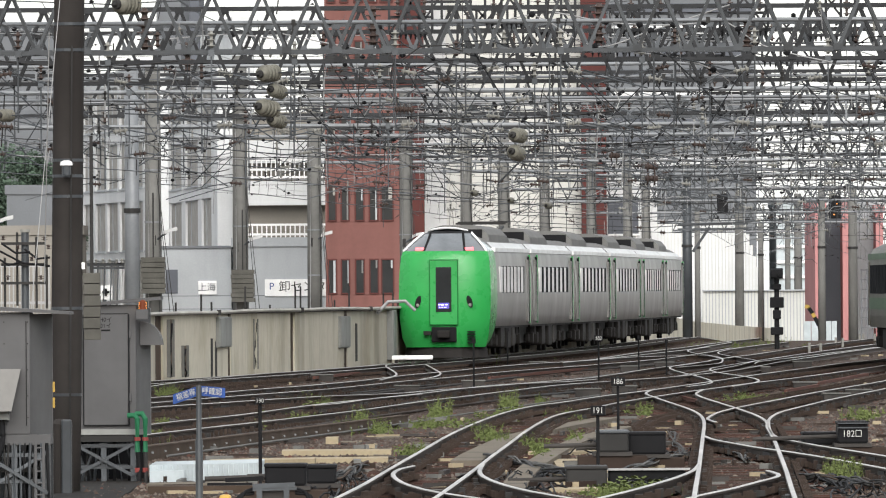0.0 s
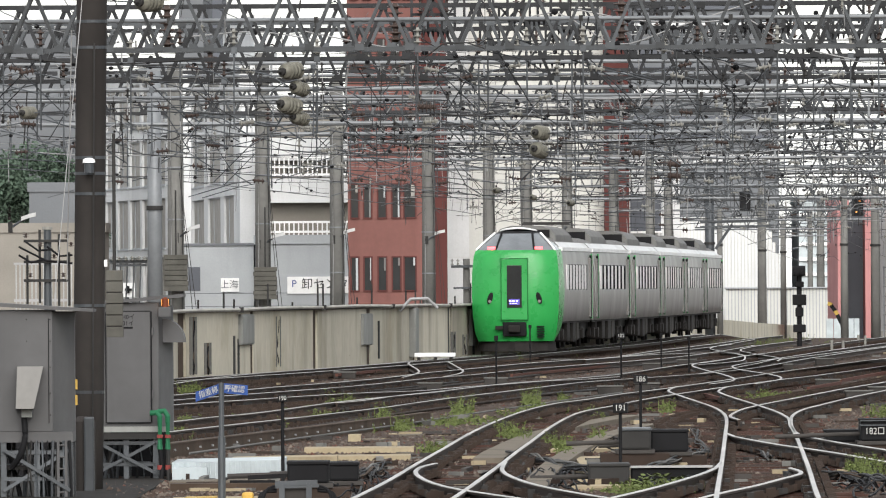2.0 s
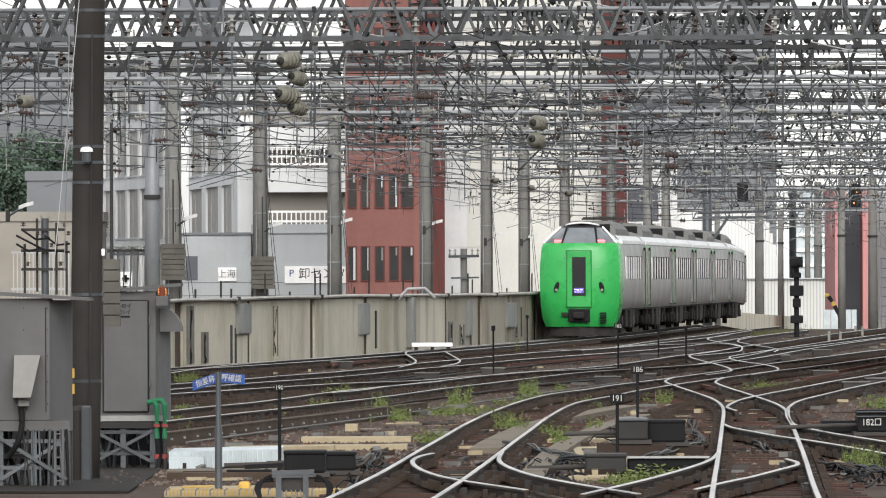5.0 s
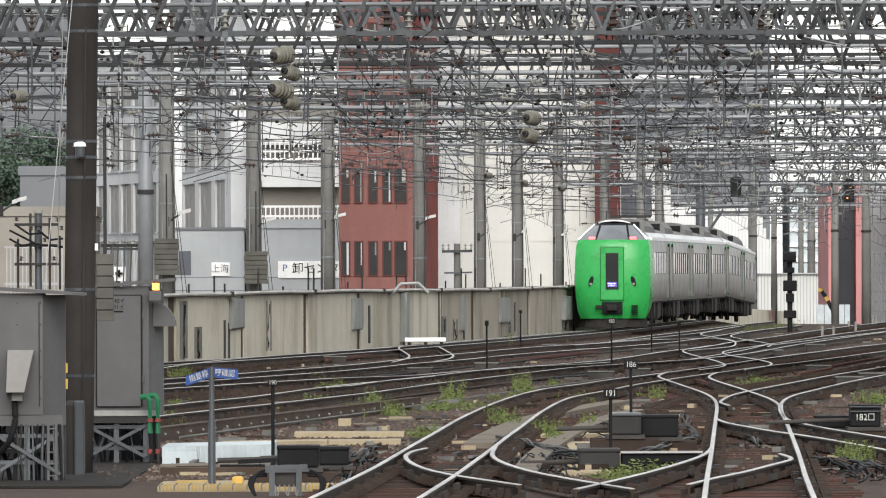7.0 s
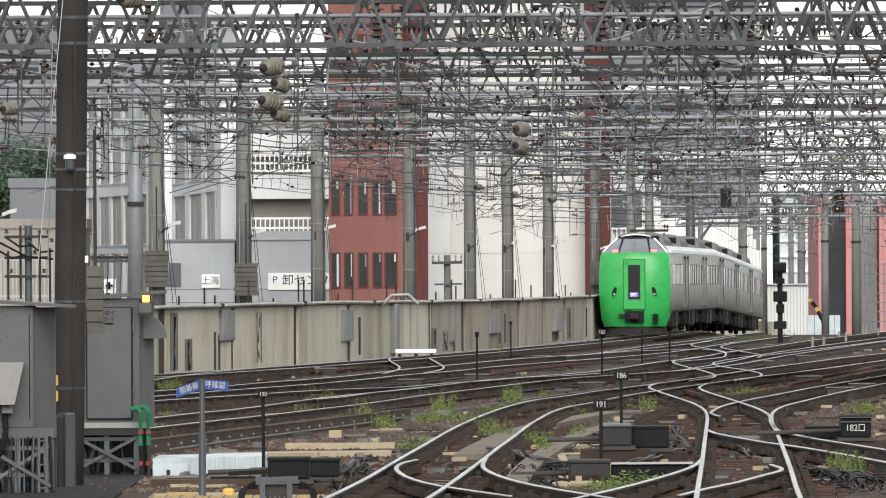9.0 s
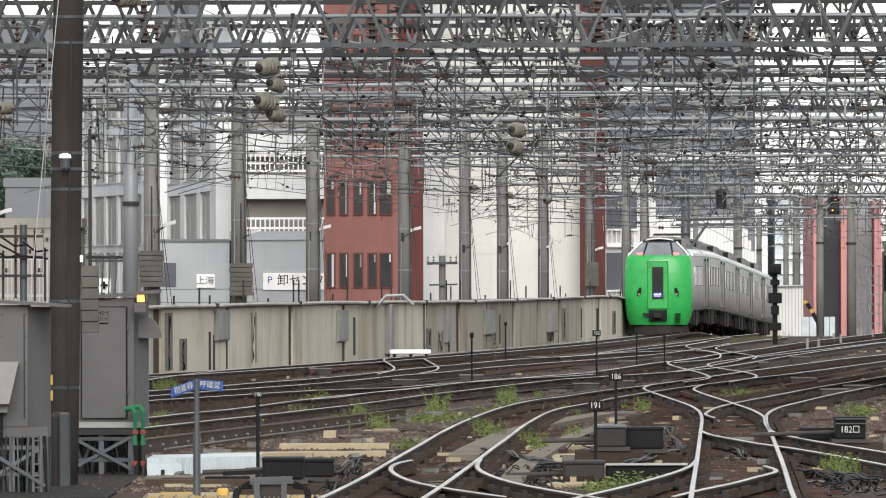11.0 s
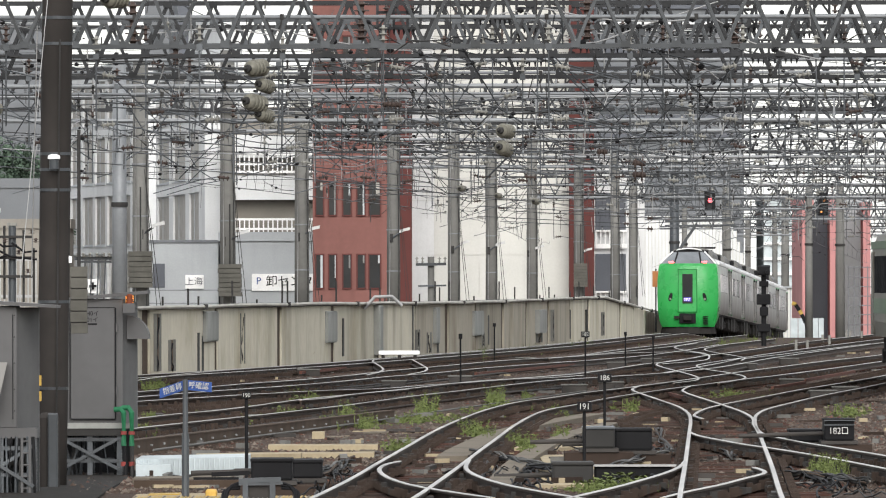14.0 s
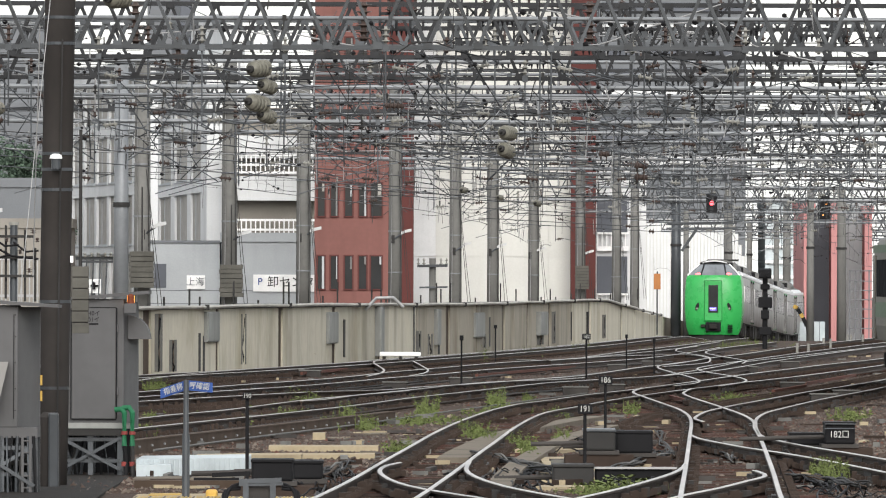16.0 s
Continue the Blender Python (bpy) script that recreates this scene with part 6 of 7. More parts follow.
tr_ = thing("cable_trough", "rusty brown steel trough with bolts along the track", "trough", kind="structure")
TL = spline([(-4.556, 156.03), (-4.135, 160.58), (-3.262, 169.88), (-2.045, 182.57), (-1.366, 189.66), (-0.595, 198.2)], 1.5)
part("trough_side", Mesh().sweep([(p[0], p[1], -0.22) for p in TL], [(-0.02, 0), (0.02, 0), (0.02, 0.20), (-0.02, 0.20)]), TROUGH, tr_)
part("trough_lip", Mesh().sweep([(p[0], p[1], -0.02) for p in TL], [(-0.12, 0), (0.03, 0), (0.03, 0.02), (-0.12, 0.02)]), TROUGH, tr_)
for p in TL[::1]:
    part("bolt", Mesh().tube([(p[0] + 0.02, p[1], -0.1), (p[0] + 0.045, p[1] - 0.02, -0.1)], 0.018, 6), PALEWIRE, tr_)

# grey concrete paths between the rails
def path_strip(pts, w, label):
    ob = part("pavement_path", Mesh().sweep([(p[0], p[1], BED + 0.05) for p in spline(pts, 2)], [(-w, -0.1), (w, -0.1), (w, 0.05), (-w, 0.05)]), PATH_GREY)
    tagged(ob, label, "path", kind="structure")


path_strip([(0.336, 152.78), (0.528, 160.0), (1.211, 178.14), (2.066, 191.3), (3.001, 202.76)], 0.21, "dusty grey concrete strip between the rails")
path_strip([(0.783, 129.41), (1.089, 144.26), (1.62, 161.17), (2.253, 176.0), (3.091, 189.66)], 0.15, "curved grey concrete kerb beside the rail")

# rust red guard boards along the rails
for (xa, ya), (xb, yb) in (((870, 679), (1046, 662)), ((1452, 692), (1540, 676)), ((1395, 706), (1452, 696)), ((560, 676), (640, 668)), ((1210, 716), (1250, 726))):
    d0, d1 = 47600 / (ya - 515), 47600 / (yb - 515)
    gb = part("guard_board", Mesh().beam(((xa - 784) * d0 / 20000, d0, BED + 0.12), ((xb - 784) * d1 / 20000, d1, BED + 0.12), 0.07, 0.07), REDBOARD)
    tagged(gb, "rust red guard board laid along a rail", "board", "guard boards")

# beam, ribbed boards and cap in front of the cover sheet
slab("timber_beam", "brown weathered timber beam in front of the cover sheet", "beam", (-3.48, 134.0), (-1.30, 134.3), 0.10, TROUGH, 0.6)
rb = thing("ribbed_board", "worn yellow ribbed edge boards beside the track", "board")
part("board", Mesh().box((-3.26, 124.2, BED), (-1.25, 125.6, BED + 0.07), 0, 0.01), TIMBER, rb)
for i in range(50):
    part("rib", Mesh().box((-3.24 + i * 0.04, 124.18, BED + 0.02), (-3.225 + i * 0.04, 125.5, BED + 0.078)), YELLOW if i % 4 else PATH_GREY, rb)
yc = part("yellow_marker", Mesh().box((-2.47, 125.6, BED), (-2.34, 126.0, -0.075), 0, 0.03), mat("bright_yellow_paint", (0.46, 0.29, 0.07), 0.55, vary=0.25, size=0.2))
tagged(yc, "small yellow painted marker block beside the boards", "marker")
gd = thing("point_rod_cover", "long black point rod cover with a pale edge", "cover")
part("case", Mesh().box((2.02, 136.2, -0.17), (2.95, 136.9, 0.0), 0, 0.02), BLACK, gd)
part("edge_strip", Mesh().box((2.0, 136.15, 0.0), (3.0, 136.3, 0.025)), PALEWIRE, gd)
for x in (2.1, 2.85):
    part("bearer", Mesh().box((x - 0.08, 136.3, BED - 0.02), (x + 0.08, 136.8, -0.168)), SLEEPER, gd)
slab("timber_board", "pale split timber under the point machine", "board", (1.40, 139.0), (2.55, 139.3), 0.05, TIMBER, 1.2, grp="timber boards")
slab("timber_board", "pale split timber under the point machine", "board", (1.28, 134.2), (1.95, 134.3), 0.04, TIMBER, 0.4, grp="timber boards")


def cable_bundle(a, b, count, spread):
    """Slack bundle of cables lying on the ballast from plan point a to b."""
    t = thing("cable_bundle", "slack bundle of grey brown cables on the ballast", "cables", "cable bundles")
    a, b = Vector(a), Vector(b)
    d = b - a
    s = Vector((1.0, 6.0)) if abs(d.x) > 0.6 else Vector((1.0, 0.0))
    for i in range(count):
        off, ph, am = rnd.uniform(-spread, spread), rnd.uniform(0, 6.3), rnd.uniform(0.02, 0.07)
        pts = []
        for j in range(17):
            q = j / 16
            p = a + d * q + s * (off * (0.3 + 0.7 * math.sin(q * math.pi)) + am * math.sin(q * 9 + ph))
            pts.append((p.x, p.y, BED + 0.05 + 0.05 * math.sin(q * 7 + ph) ** 2 + 0.004 * i))
        part("cable", Mesh().tube(pts, rnd.choice((0.010, 0.014, 0.018)), 6), rnd.choice((TROUGH, DARKSTEEL, DARKSTEEL, POLE, BLACK)), t)


for pa, pb, n_, sp in (((868, 812), (1004, 842), 11, 0.06), ((1100, 842), (1215, 812), 11, 0.05), ((566, 862), (650, 826), 10, 0.07), ((1425, 852), (1566, 866), 12, 0.06), ((1190, 770), (1215, 815), 7, 0.05), ((1270, 790), (1330, 822), 6, 0.04)):
    cable_bundle(*(((x - 784) * 2.34 / (y - 515), 46800 / (y - 515)) for x, y in (pa, pb)), n_, sp)

# loose stones of the ballast
sm_ = Mesh()
for i in range(60000):
    u = rnd.uniform(112, 372)
    px = rnd.uniform(150, 1640)
    d = 48400 / u
    x, r = (px - 784) * d / 20000, rnd.uniform(0.014, 0.036) * (1 if rnd.random() < 0.96 else 1.8)
    z = BED + r * 0.3
    a = rnd.uniform(0, 6.3)
    c_, s_ = math.cos(a) * r, math.sin(a) * r
    sm_.add([(x + c_, d + s_, z), (x - s_, d + c_, z), (x - c_ * 0.9, d - s_, z), (x + s_, d - c_ * 0.8, z), (x + c_ * 0.2, d, z + r * rnd.uniform(0.5, 1.0))], [(0, 1, 4), (1, 2, 4), (2, 3, 4), (3, 0, 4)], rnd.choice((0, 0, 0, 0, 0, 0, 1, 1, 1, 2)))
part("ballast_stones", sm_, [mat("dark_stone", (0.058, 0.042, 0.034), 0.95, vary=0.3, size=0.3, island=0.6), mat("grey_stone", (0.118, 0.098, 0.082), 0.95, vary=0.3, size=0.3, island=0.5), mat("red_brown_stone", (0.085, 0.042, 0.032), 0.95, vary=0.3, size=0.3, island=0.6)])
tagged(bpy.data.objects["ballast_stones"], "loose dark brown and grey ballast stones", "ballast", kind="stuff")

# signal wires and pipes run along the oblique tracks
for off, src, r, mt in ((0.9, 0, 0.018, DARKSTEEL), (1.5, 0, 0.03, UNDER), (-0.7, 1, 0.016, POLE), (2.0, 1, 0.022, UNDER), (0.75, 2, 0.02, POLE), (1.9, 2, 0.03, DARKSTEEL), (0.8, 3, 0.018, POLE), (-0.6, 3, 0.025, RAIL_SIDE)):
    base = (([(-6.392, 218.91), (-4.591, 239.13), (-1.92, 266.67), (1.823, 314.29), (6.09, 352.0)]), ([(-6.089, 208.53), (-4.288, 223.35), (-1.027, 244.44), (2.39, 271.6), (6.066, 314.29)]), ([(-5.66, 193.83), (-3.985, 207.55), (-1.451, 234.04), (1.492, 257.31)]), ([(-4.672, 160.0), (-3.366, 175.3), (-2.115, 188.84), (-0.255, 212.56), (2.67, 247.19)]))[src]
    ln = shifted(spline(base, 5.0), off)
    q = part("signal_pipe", Mesh().tube([(p[0], p[1], BED + 0.08) for p in ln], r, 6), mt)
    tagged(q, "thin dark signal pipe laid along the ballast", "pipe", "signal pipes")
dm = Mesh()
for i in range(700):
    u = rnd.uniform(105, 365)
    px = rnd.uniform(270, 1600)
    d = 48000 / u
    x = (px - 784) * d / 20000
    w, l, h = rnd.uniform(0.04, 0.22), rnd.uniform(0.1, 0.9), rnd.uniform(0.015, 0.07)
    a = rnd.choice((0, 0, 1.57)) + rnd.uniform(-0.3, 0.3)
    c_, s_ = math.cos(a), math.sin(a)
    dm.beam((x - c_ * w, d - s_ * l, BED + h), (x + c_ * w, d + s_ * l, BED + h), rnd.uniform(0.04, 0.14), h, rnd.choice((0, 0, 1, 1, 2, 3)))
part("yard_debris", dm, [UNDER, RAIL_SIDE, POLE, TIMBER])
tagged(bpy.data.objects["yard_debris"], "small plates, rods and timber offcuts strewn over the ballast", "debris", kind="stuff")

# cables lying on the ballast
cl = Mesh()
for i in range(160):
    bx, by = rnd.choice(((640, 838), (590, 850), (930, 850), (1130, 852), (1460, 850), (1520, 860), (1100, 790), (1180, 800), (1430, 800), (600, 870), (900, 845)))
    u = by - 515 + rnd.uniform(-12, 14)
    x, y = (bx - 784 + rnd.uniform(-45, 45)) * 2.3 / u, 46000 / u
    a = rnd.uniform(0, 6.3)
    pts = [(x + 0.45 * t * math.cos(a) + 0.1 * math.sin(t * 3 + i), y + 5 * t * math.sin(a), BED + 0.03 + 0.12 * math.sin(t * math.pi) * rnd.random()) for t in (j / 8 for j in range(9))]
    cl.tube(pts, rnd.choice((0.007, 0.010, 0.014)), 5, rnd.choice((0, 0, 1)), caps=False)
part("ground_cables", cl, [BLACK, DARKSTEEL])
tagged(bpy.data.objects["ground_cables"], "loose black cables lying over ballast and sleepers", "cables", kind="stuff")

# ---- weeds ----
wd = Mesh()
for x, y, r, h, n in ((570, 722, 26, 0.26, 150), (640, 752, 10, 0.32, 60), (620, 768, 22, 0.26, 70), (672, 770, 14, 0.32, 80), (783, 745, 12, 0.40, 110), (760, 760, 30, 0.18, 90), (905, 728, 12, 0.45, 130), (900, 745, 28, 0.2, 90), (850, 778, 26, 0.26, 130), (885, 790, 14, 0.28, 70), (960, 722, 8, 0.25, 40), (1012, 752, 16, 0.22, 60), (940, 805, 18, 0.24, 90), (966, 815, 10, 0.34, 60), (1022, 790, 12, 0.22, 50), (1112, 735, 10, 0.2, 40), (1145, 738, 8, 0.26, 40), (1330, 716, 34, 0.16, 150), (1480, 856, 14, 0.30, 90), (1515, 860, 12, 0.34, 70), (1535, 748, 22, 0.22, 90), (1120, 884, 45, 0.16, 260), (302, 700, 16, 0.28, 100), (282, 785, 16, 0.22, 90), (520, 744, 30, 0.2, 120), (455, 768, 12, 0.2, 60), (742, 812, 22, 0.22, 90), (800, 757, 60, 0.12, 90), (960, 634, 20, 0.3, 90), (1050, 626, 22, 0.3, 90), (865, 640, 14, 0.32, 60), (885, 646, 8, 0.4, 50), (1300, 622, 60, 0.3, 140), (1360, 616, 40, 0.25, 90), (700, 760, 60, 0.1, 70), (380, 750, 20, 0.14, 40), (300, 752, 14, 0.2, 40), (480, 752, 30, 0.12, 50)):
    for i in range(int(n * 0.85)):
        u = y - 515 + rnd.gauss(0, 3.2)
        d = 48400 / u
        px = (x - 784 + rnd.gauss(0, 0.75) * r) * d / 20000
        hh = h * (0.25 + 0.8 * rnd.random() ** 1.7)
        a = rnd.uniform(0, 6.3)
        lean = rnd.uniform(0.05, 0.5) * hh
        w = rnd.uniform(0.003, 0.006)
        bx, by = px + math.cos(a) * lean, d + math.sin(a) * lean
        mx, my = px + math.cos(a) * lean * 0.4, d + math.sin(a) * lean * 0.4
        wd.add([(px - w, d, BED), (px + w, d, BED), (mx + w, my, BED + hh * 0.6), (mx - w, my, BED + hh * 0.6), (bx, by, BED + hh)], [(0, 1, 2, 3), (3, 2, 4)])
        for q in range(9):
            f = rnd.uniform(0.1, 1.0)
            lp = Vector((px + (bx - px) * f * f, d + (by - d) * f * f, BED + hh * f))
            e = Vector((rnd.gauss(0, 1), rnd.gauss(0, 1), rnd.gauss(0.2, 0.5))).normalized() * rnd.uniform(0.035, 0.085) * (1.15 - 0.55 * f)
            g = e.cross(Vector((rnd.gauss(0, 1), rnd.gauss(0, 1), rnd.gauss(0, 1)))).normalized() * e.length * rnd.uniform(0.18, 0.32)
            wd.add([lp, lp + e * 0.5 + g, lp + e, lp + e * 0.5 - g], [(0, 1, 2, 3)])
for x, y, r, n in ((1135, 866, 34, 150), (1108, 880, 30, 90), (1175, 880, 22, 60), (560, 726, 20, 60), (905, 742, 18, 60), (1515, 850, 16, 40)):
    for i in range(n):
        d = 48400 / (y - 515 + rnd.gauss(0, 4))
        p = Vector(((x - 784 + rnd.gauss(0, 0.6) * r) * d / 20000, d, BED + rnd.uniform(0.03, 0.17)))
        a = rnd.uniform(0, 6.3)
        e = Vector((math.cos(a), math.sin(a), rnd.uniform(-0.5, 0.4))).normalized() * rnd.uniform(0.05, 0.10)
        g = e.cross(Vector((0, 0, 1))).normalized() * e.length * 0.42 + Vector((0, 0, rnd.uniform(-0.02, 0.02)))
        wd.add([p, p + e * 0.35 + g, p + e * 0.75 + g * 0.7, p + e, p + e * 0.75 - g * 0.7, p + e * 0.35 - g], [(0, 1, 2, 3, 4, 5)])
part("weeds", wd, WEED)
tagged(bpy.data.objects["weeds"], "green weeds growing between the tracks", "weeds", kind="stuff")

# ---- fittings on the parapet ----
def wall_frame(px):
    """Pose on the parapet's face: x along the wall, y into it."""
    d = min((262 + 0.25 * i for i in range(960)), key=lambda q: abs(784 + wallx(q) * 20000 / q - px))
    a, b = wallx(d - 3), wallx(d + 3)
    return d, pose(wallx(d), d, 0, 0, 0, math.degrees(math.atan2(6, b - a)))


for x, w, y0, y1 in ((394, 1.5, 562, 616), (607, 1.5, 562, 618), (795, 0.8, 556, 620), (868, 2.4, 562, 606), (982, 2.2, 560, 602), (694, 0.6, 552, 640)):
    d, m = wall_frame(x)
    k = d / 20000
    t = thing("wall_box", "grey steel cable box fixed to the parapet", "cable box", "parapet cable boxes", at=m)
    z0, z1 = 2.2 + (515 - y1) * k, 2.2 + (515 - y0) * k
    part("case", Mesh().box((-w, -0.16, z0), (w, 0.04, z1), 0, 0.02), BOXGREY, t)
    part("lid", Mesh().box((-w + 0.08, -0.18, z0 + 0.04), (w - 0.08, -0.15, z1 - 0.04)), BOXGREY, t)
for x, y0, y1, w in ((303, 566, 668, 8), (328, 612, 668, 9), (375, 600, 668, 4), (382, 605, 668, 4), (392, 602, 668, 5), (399, 610, 664, 3), (452, 566, 655, 8), (506, 560, 652, 2), (560, 598, 652, 8), (578, 560, 650, 6), (632, 575, 642, 3), (755, 552, 640, 3), (765, 595, 640, 7), (784, 600, 636, 10), (800, 600, 636, 5), (880, 600, 625, 6), (890, 570, 622, 4), (923, 560, 622, 4), (980, 602, 618, 14), (1004, 560, 616, 6), (1093, 565, 606, 7), (1065, 560, 610, 3), (1035, 560, 612, 2), (850, 600, 630, 4)):
    d, m = wall_frame(x)
    k = d / 20000
    lw = w * k * 4.2
    z0, z1 = max(BED, 2.2 + (515 - y1) * k), 2.2 + (515 - y0) * k
    if w < 6:
        t = part("drain_pipe", Mesh().box((-lw, -0.07, z0), (lw, 0.03, z1), 0, 0.012), DARKSTEEL)
        t.matrix_world = m
        tagged(t, "dark pipe running down the parapet face", "pipe", "parapet pipes")
        continue
    t = thing("cable_channel", "rust stained steel channel with a loose cable on the parapet", "channel", "parapet channels", at=m)
    part("channel_back", Mesh().box((-lw, -0.03, z0), (lw, 0.03, z1), 0, 0.01), CHANNEL, t)
    for sx in (-lw, lw):
        part("channel_lip", Mesh().box((sx - 0.05, -0.09, z0), (sx + 0.05, 0.02, z1)), POLE, t)
    cb = [(lw * 0.45 * math.sin(q * 0.8 + w), -0.06 - 0.03 * math.sin(q * 3), z1 - 0.1 - (z1 - 0.1 - z0) * q / 6) for q in range(7)]
    part("cable", Mesh().tube(spline(cb, 0.1), 0.022, 6), BLACK, t)
x = 300
while x < 1115:
    x += rnd.choice((9, 16, 28, 44, 60))
    d = min((260 + 0.5 * i for i in range(500)), key=lambda q: abs(784 + wallx(q) * 20000 / q - x))
    xx = wallx(d) - 0.15
    h = rnd.choice((0.2, 0.3, 0.5, 0.7))
    t = part("rail_post", Mesh().tube([(xx, d, 1.6), (xx, d, 1.6 + h)], 0.026, 6), DARKSTEEL)
    tagged(t, "short steel post on the parapet coping", "post", "parapet posts")
pb = thing("handrail", "pale steel handrail bent over the parapet", "handrail")
part("rail_bar", Mesh().tube([(-1.893, 338.0, 1.473), (-1.555, 338.0, 1.828), (-1.048, 338.0, 1.845), (-0.744, 338.0, 1.558)], 0.05, 8), PALEWIRE, pb)

# ---- trees and hill on the far left ----
def tree(x, y, h, r):
    t = thing("tree", "dense dark green broadleaf tree behind the yard", "tree", "trees behind the yard")
    part("trunk", Mesh().tube([(x, y, GROUND_FAR), (x + 0.2, y, h * 0.4), (x, y, h * 0.75)], [0.35, 0.28, 0.12], 8).tube([(x, y, h * 0.35), (x + r * 0.5, y, h * 0.7)], [0.15, 0.05], 6).tube([(x, y, h * 0.4), (x - r * 0.5, y, h * 0.72)], [0.15, 0.05], 6), DARKPOLE, t)
    m = Mesh()
    lobes = [(rnd.uniform(-0.7, 0.7) * r, rnd.uniform(-0.5, 0.5) * r, h * rnd.uniform(0.45, 0.92), r * rnd.uniform(0.3, 0.5)) for _ in range(14)]
    for i in range(5200):
        lx, ly, lz, lr = rnd.choice(lobes)
        v = Vector((rnd.gauss(0, 1), rnd.gauss(0, 1), rnd.gauss(0, 1))).normalized() * lr * rnd.uniform(0.55, 1.08)
        p = Vector((x + lx, y + ly, lz)) + v
        a, b = Vector((rnd.gauss(0, 1), rnd.gauss(0, 1), rnd.gauss(0, 1))).normalized() * 0.15, Vector((rnd.gauss(0, 1), rnd.gauss(0, 1), rnd.gauss(0, 0.6))).normalized() * 0.11
        m.add([p - a, p - b, p + a, p + b], [(0, 1, 2, 3)])
    part("crown", m, TREE, t)


for px, d, top, r in ((25, 690.0, 255, 2.6), (75, 700.0, 265, 2.4), (-20, 680.0, 262, 2.4), (50, 715.0, 285, 2.6), (100, 705.0, 280, 2.2)):
    tree((px - 784) * d / 20000, d, 2.2 + (515 - top) * d / 20000, r)
# ---- green train ----
NOSE_FRONT = [(0.30, 1.22, 0.22), (0.60, 1.32, 0.10), (1.10, 1.38, 0.03), (1.80, 1.41, 0.0), (2.50, 1.40, 0.04), (3.05, 1.35, 0.12), (3.24, 1.29, 0.24), (3.52, 1.00, 0.80), (3.78, 0.72, 1.30), (3.86, 0.58, 1.60)]
FULL = [(0.92, 1.34), (1.00, 1.37), (1.25, 1.40), (1.80, 1.43), (2.50, 1.41), (3.05, 1.36), (3.27, 1.30), (3.50, 1.08), (3.64, 0.80), (3.70, 0.56)]
CAR = 20.8
LEAD_CAR = 17.6


def shell(y0, y1, lo, hi, profile=FULL):
    m = Mesh()
    ring = [(w, z) for z, w in profile[lo:hi + 1]]
    for s in (-1, 1):
        vs = [(s * w, y, z) for y in (y0, y1) for w, z in ring]
        n = len(ring)
        fs = [(i, i + 1, n + i + 1, n + i) if s < 0 else (i, n + i, n + i + 1, i + 1) for i in range(n - 1)]
        m.add(vs, fs)
    return m


def bogie(parent, y):
    m = Mesh()
    for s in (-1, 1):
        m.box((s * 1.05 - 0.07, y - 1.6, 0.38), (s * 1.05 + 0.07, y + 1.6, 0.62), 0, 0.03)
        for a in (-1.05, 1.05):
            m.box((s * 1.12 - 0.12, y + a - 0.2, 0.32), (s * 1.12 + 0.12, y + a + 0.2, 0.66), 0, 0.03)
        m.tube([(s * 1.0, y, 0.6), (s * 1.0, y, 0.95)], 0.25, 10)
    m.box((-1.0, y - 0.3, 0.4), (1.0, y + 0.3, 0.75))
    b = part("bogie", m, GRIME, parent, "grimy black bogie frame")
    for a in (-1.05, 1.05):
        w = Mesh()
        for s in (-1, 1):
            w.tube([(s * 0.48, y + a, 0.43), (s * 0.60, y + a, 0.43)], 0.43, 18)
        w.tube([(-0.5, y + a, 0.43), (0.5, y + a, 0.43)], 0.08, 8)
        part("wheelset", w, GRIME, b)


CURTAIN = mat("pale_curtain", (0.74, 0.72, 0.71), 0.7, vary=0.3, size=0.6)


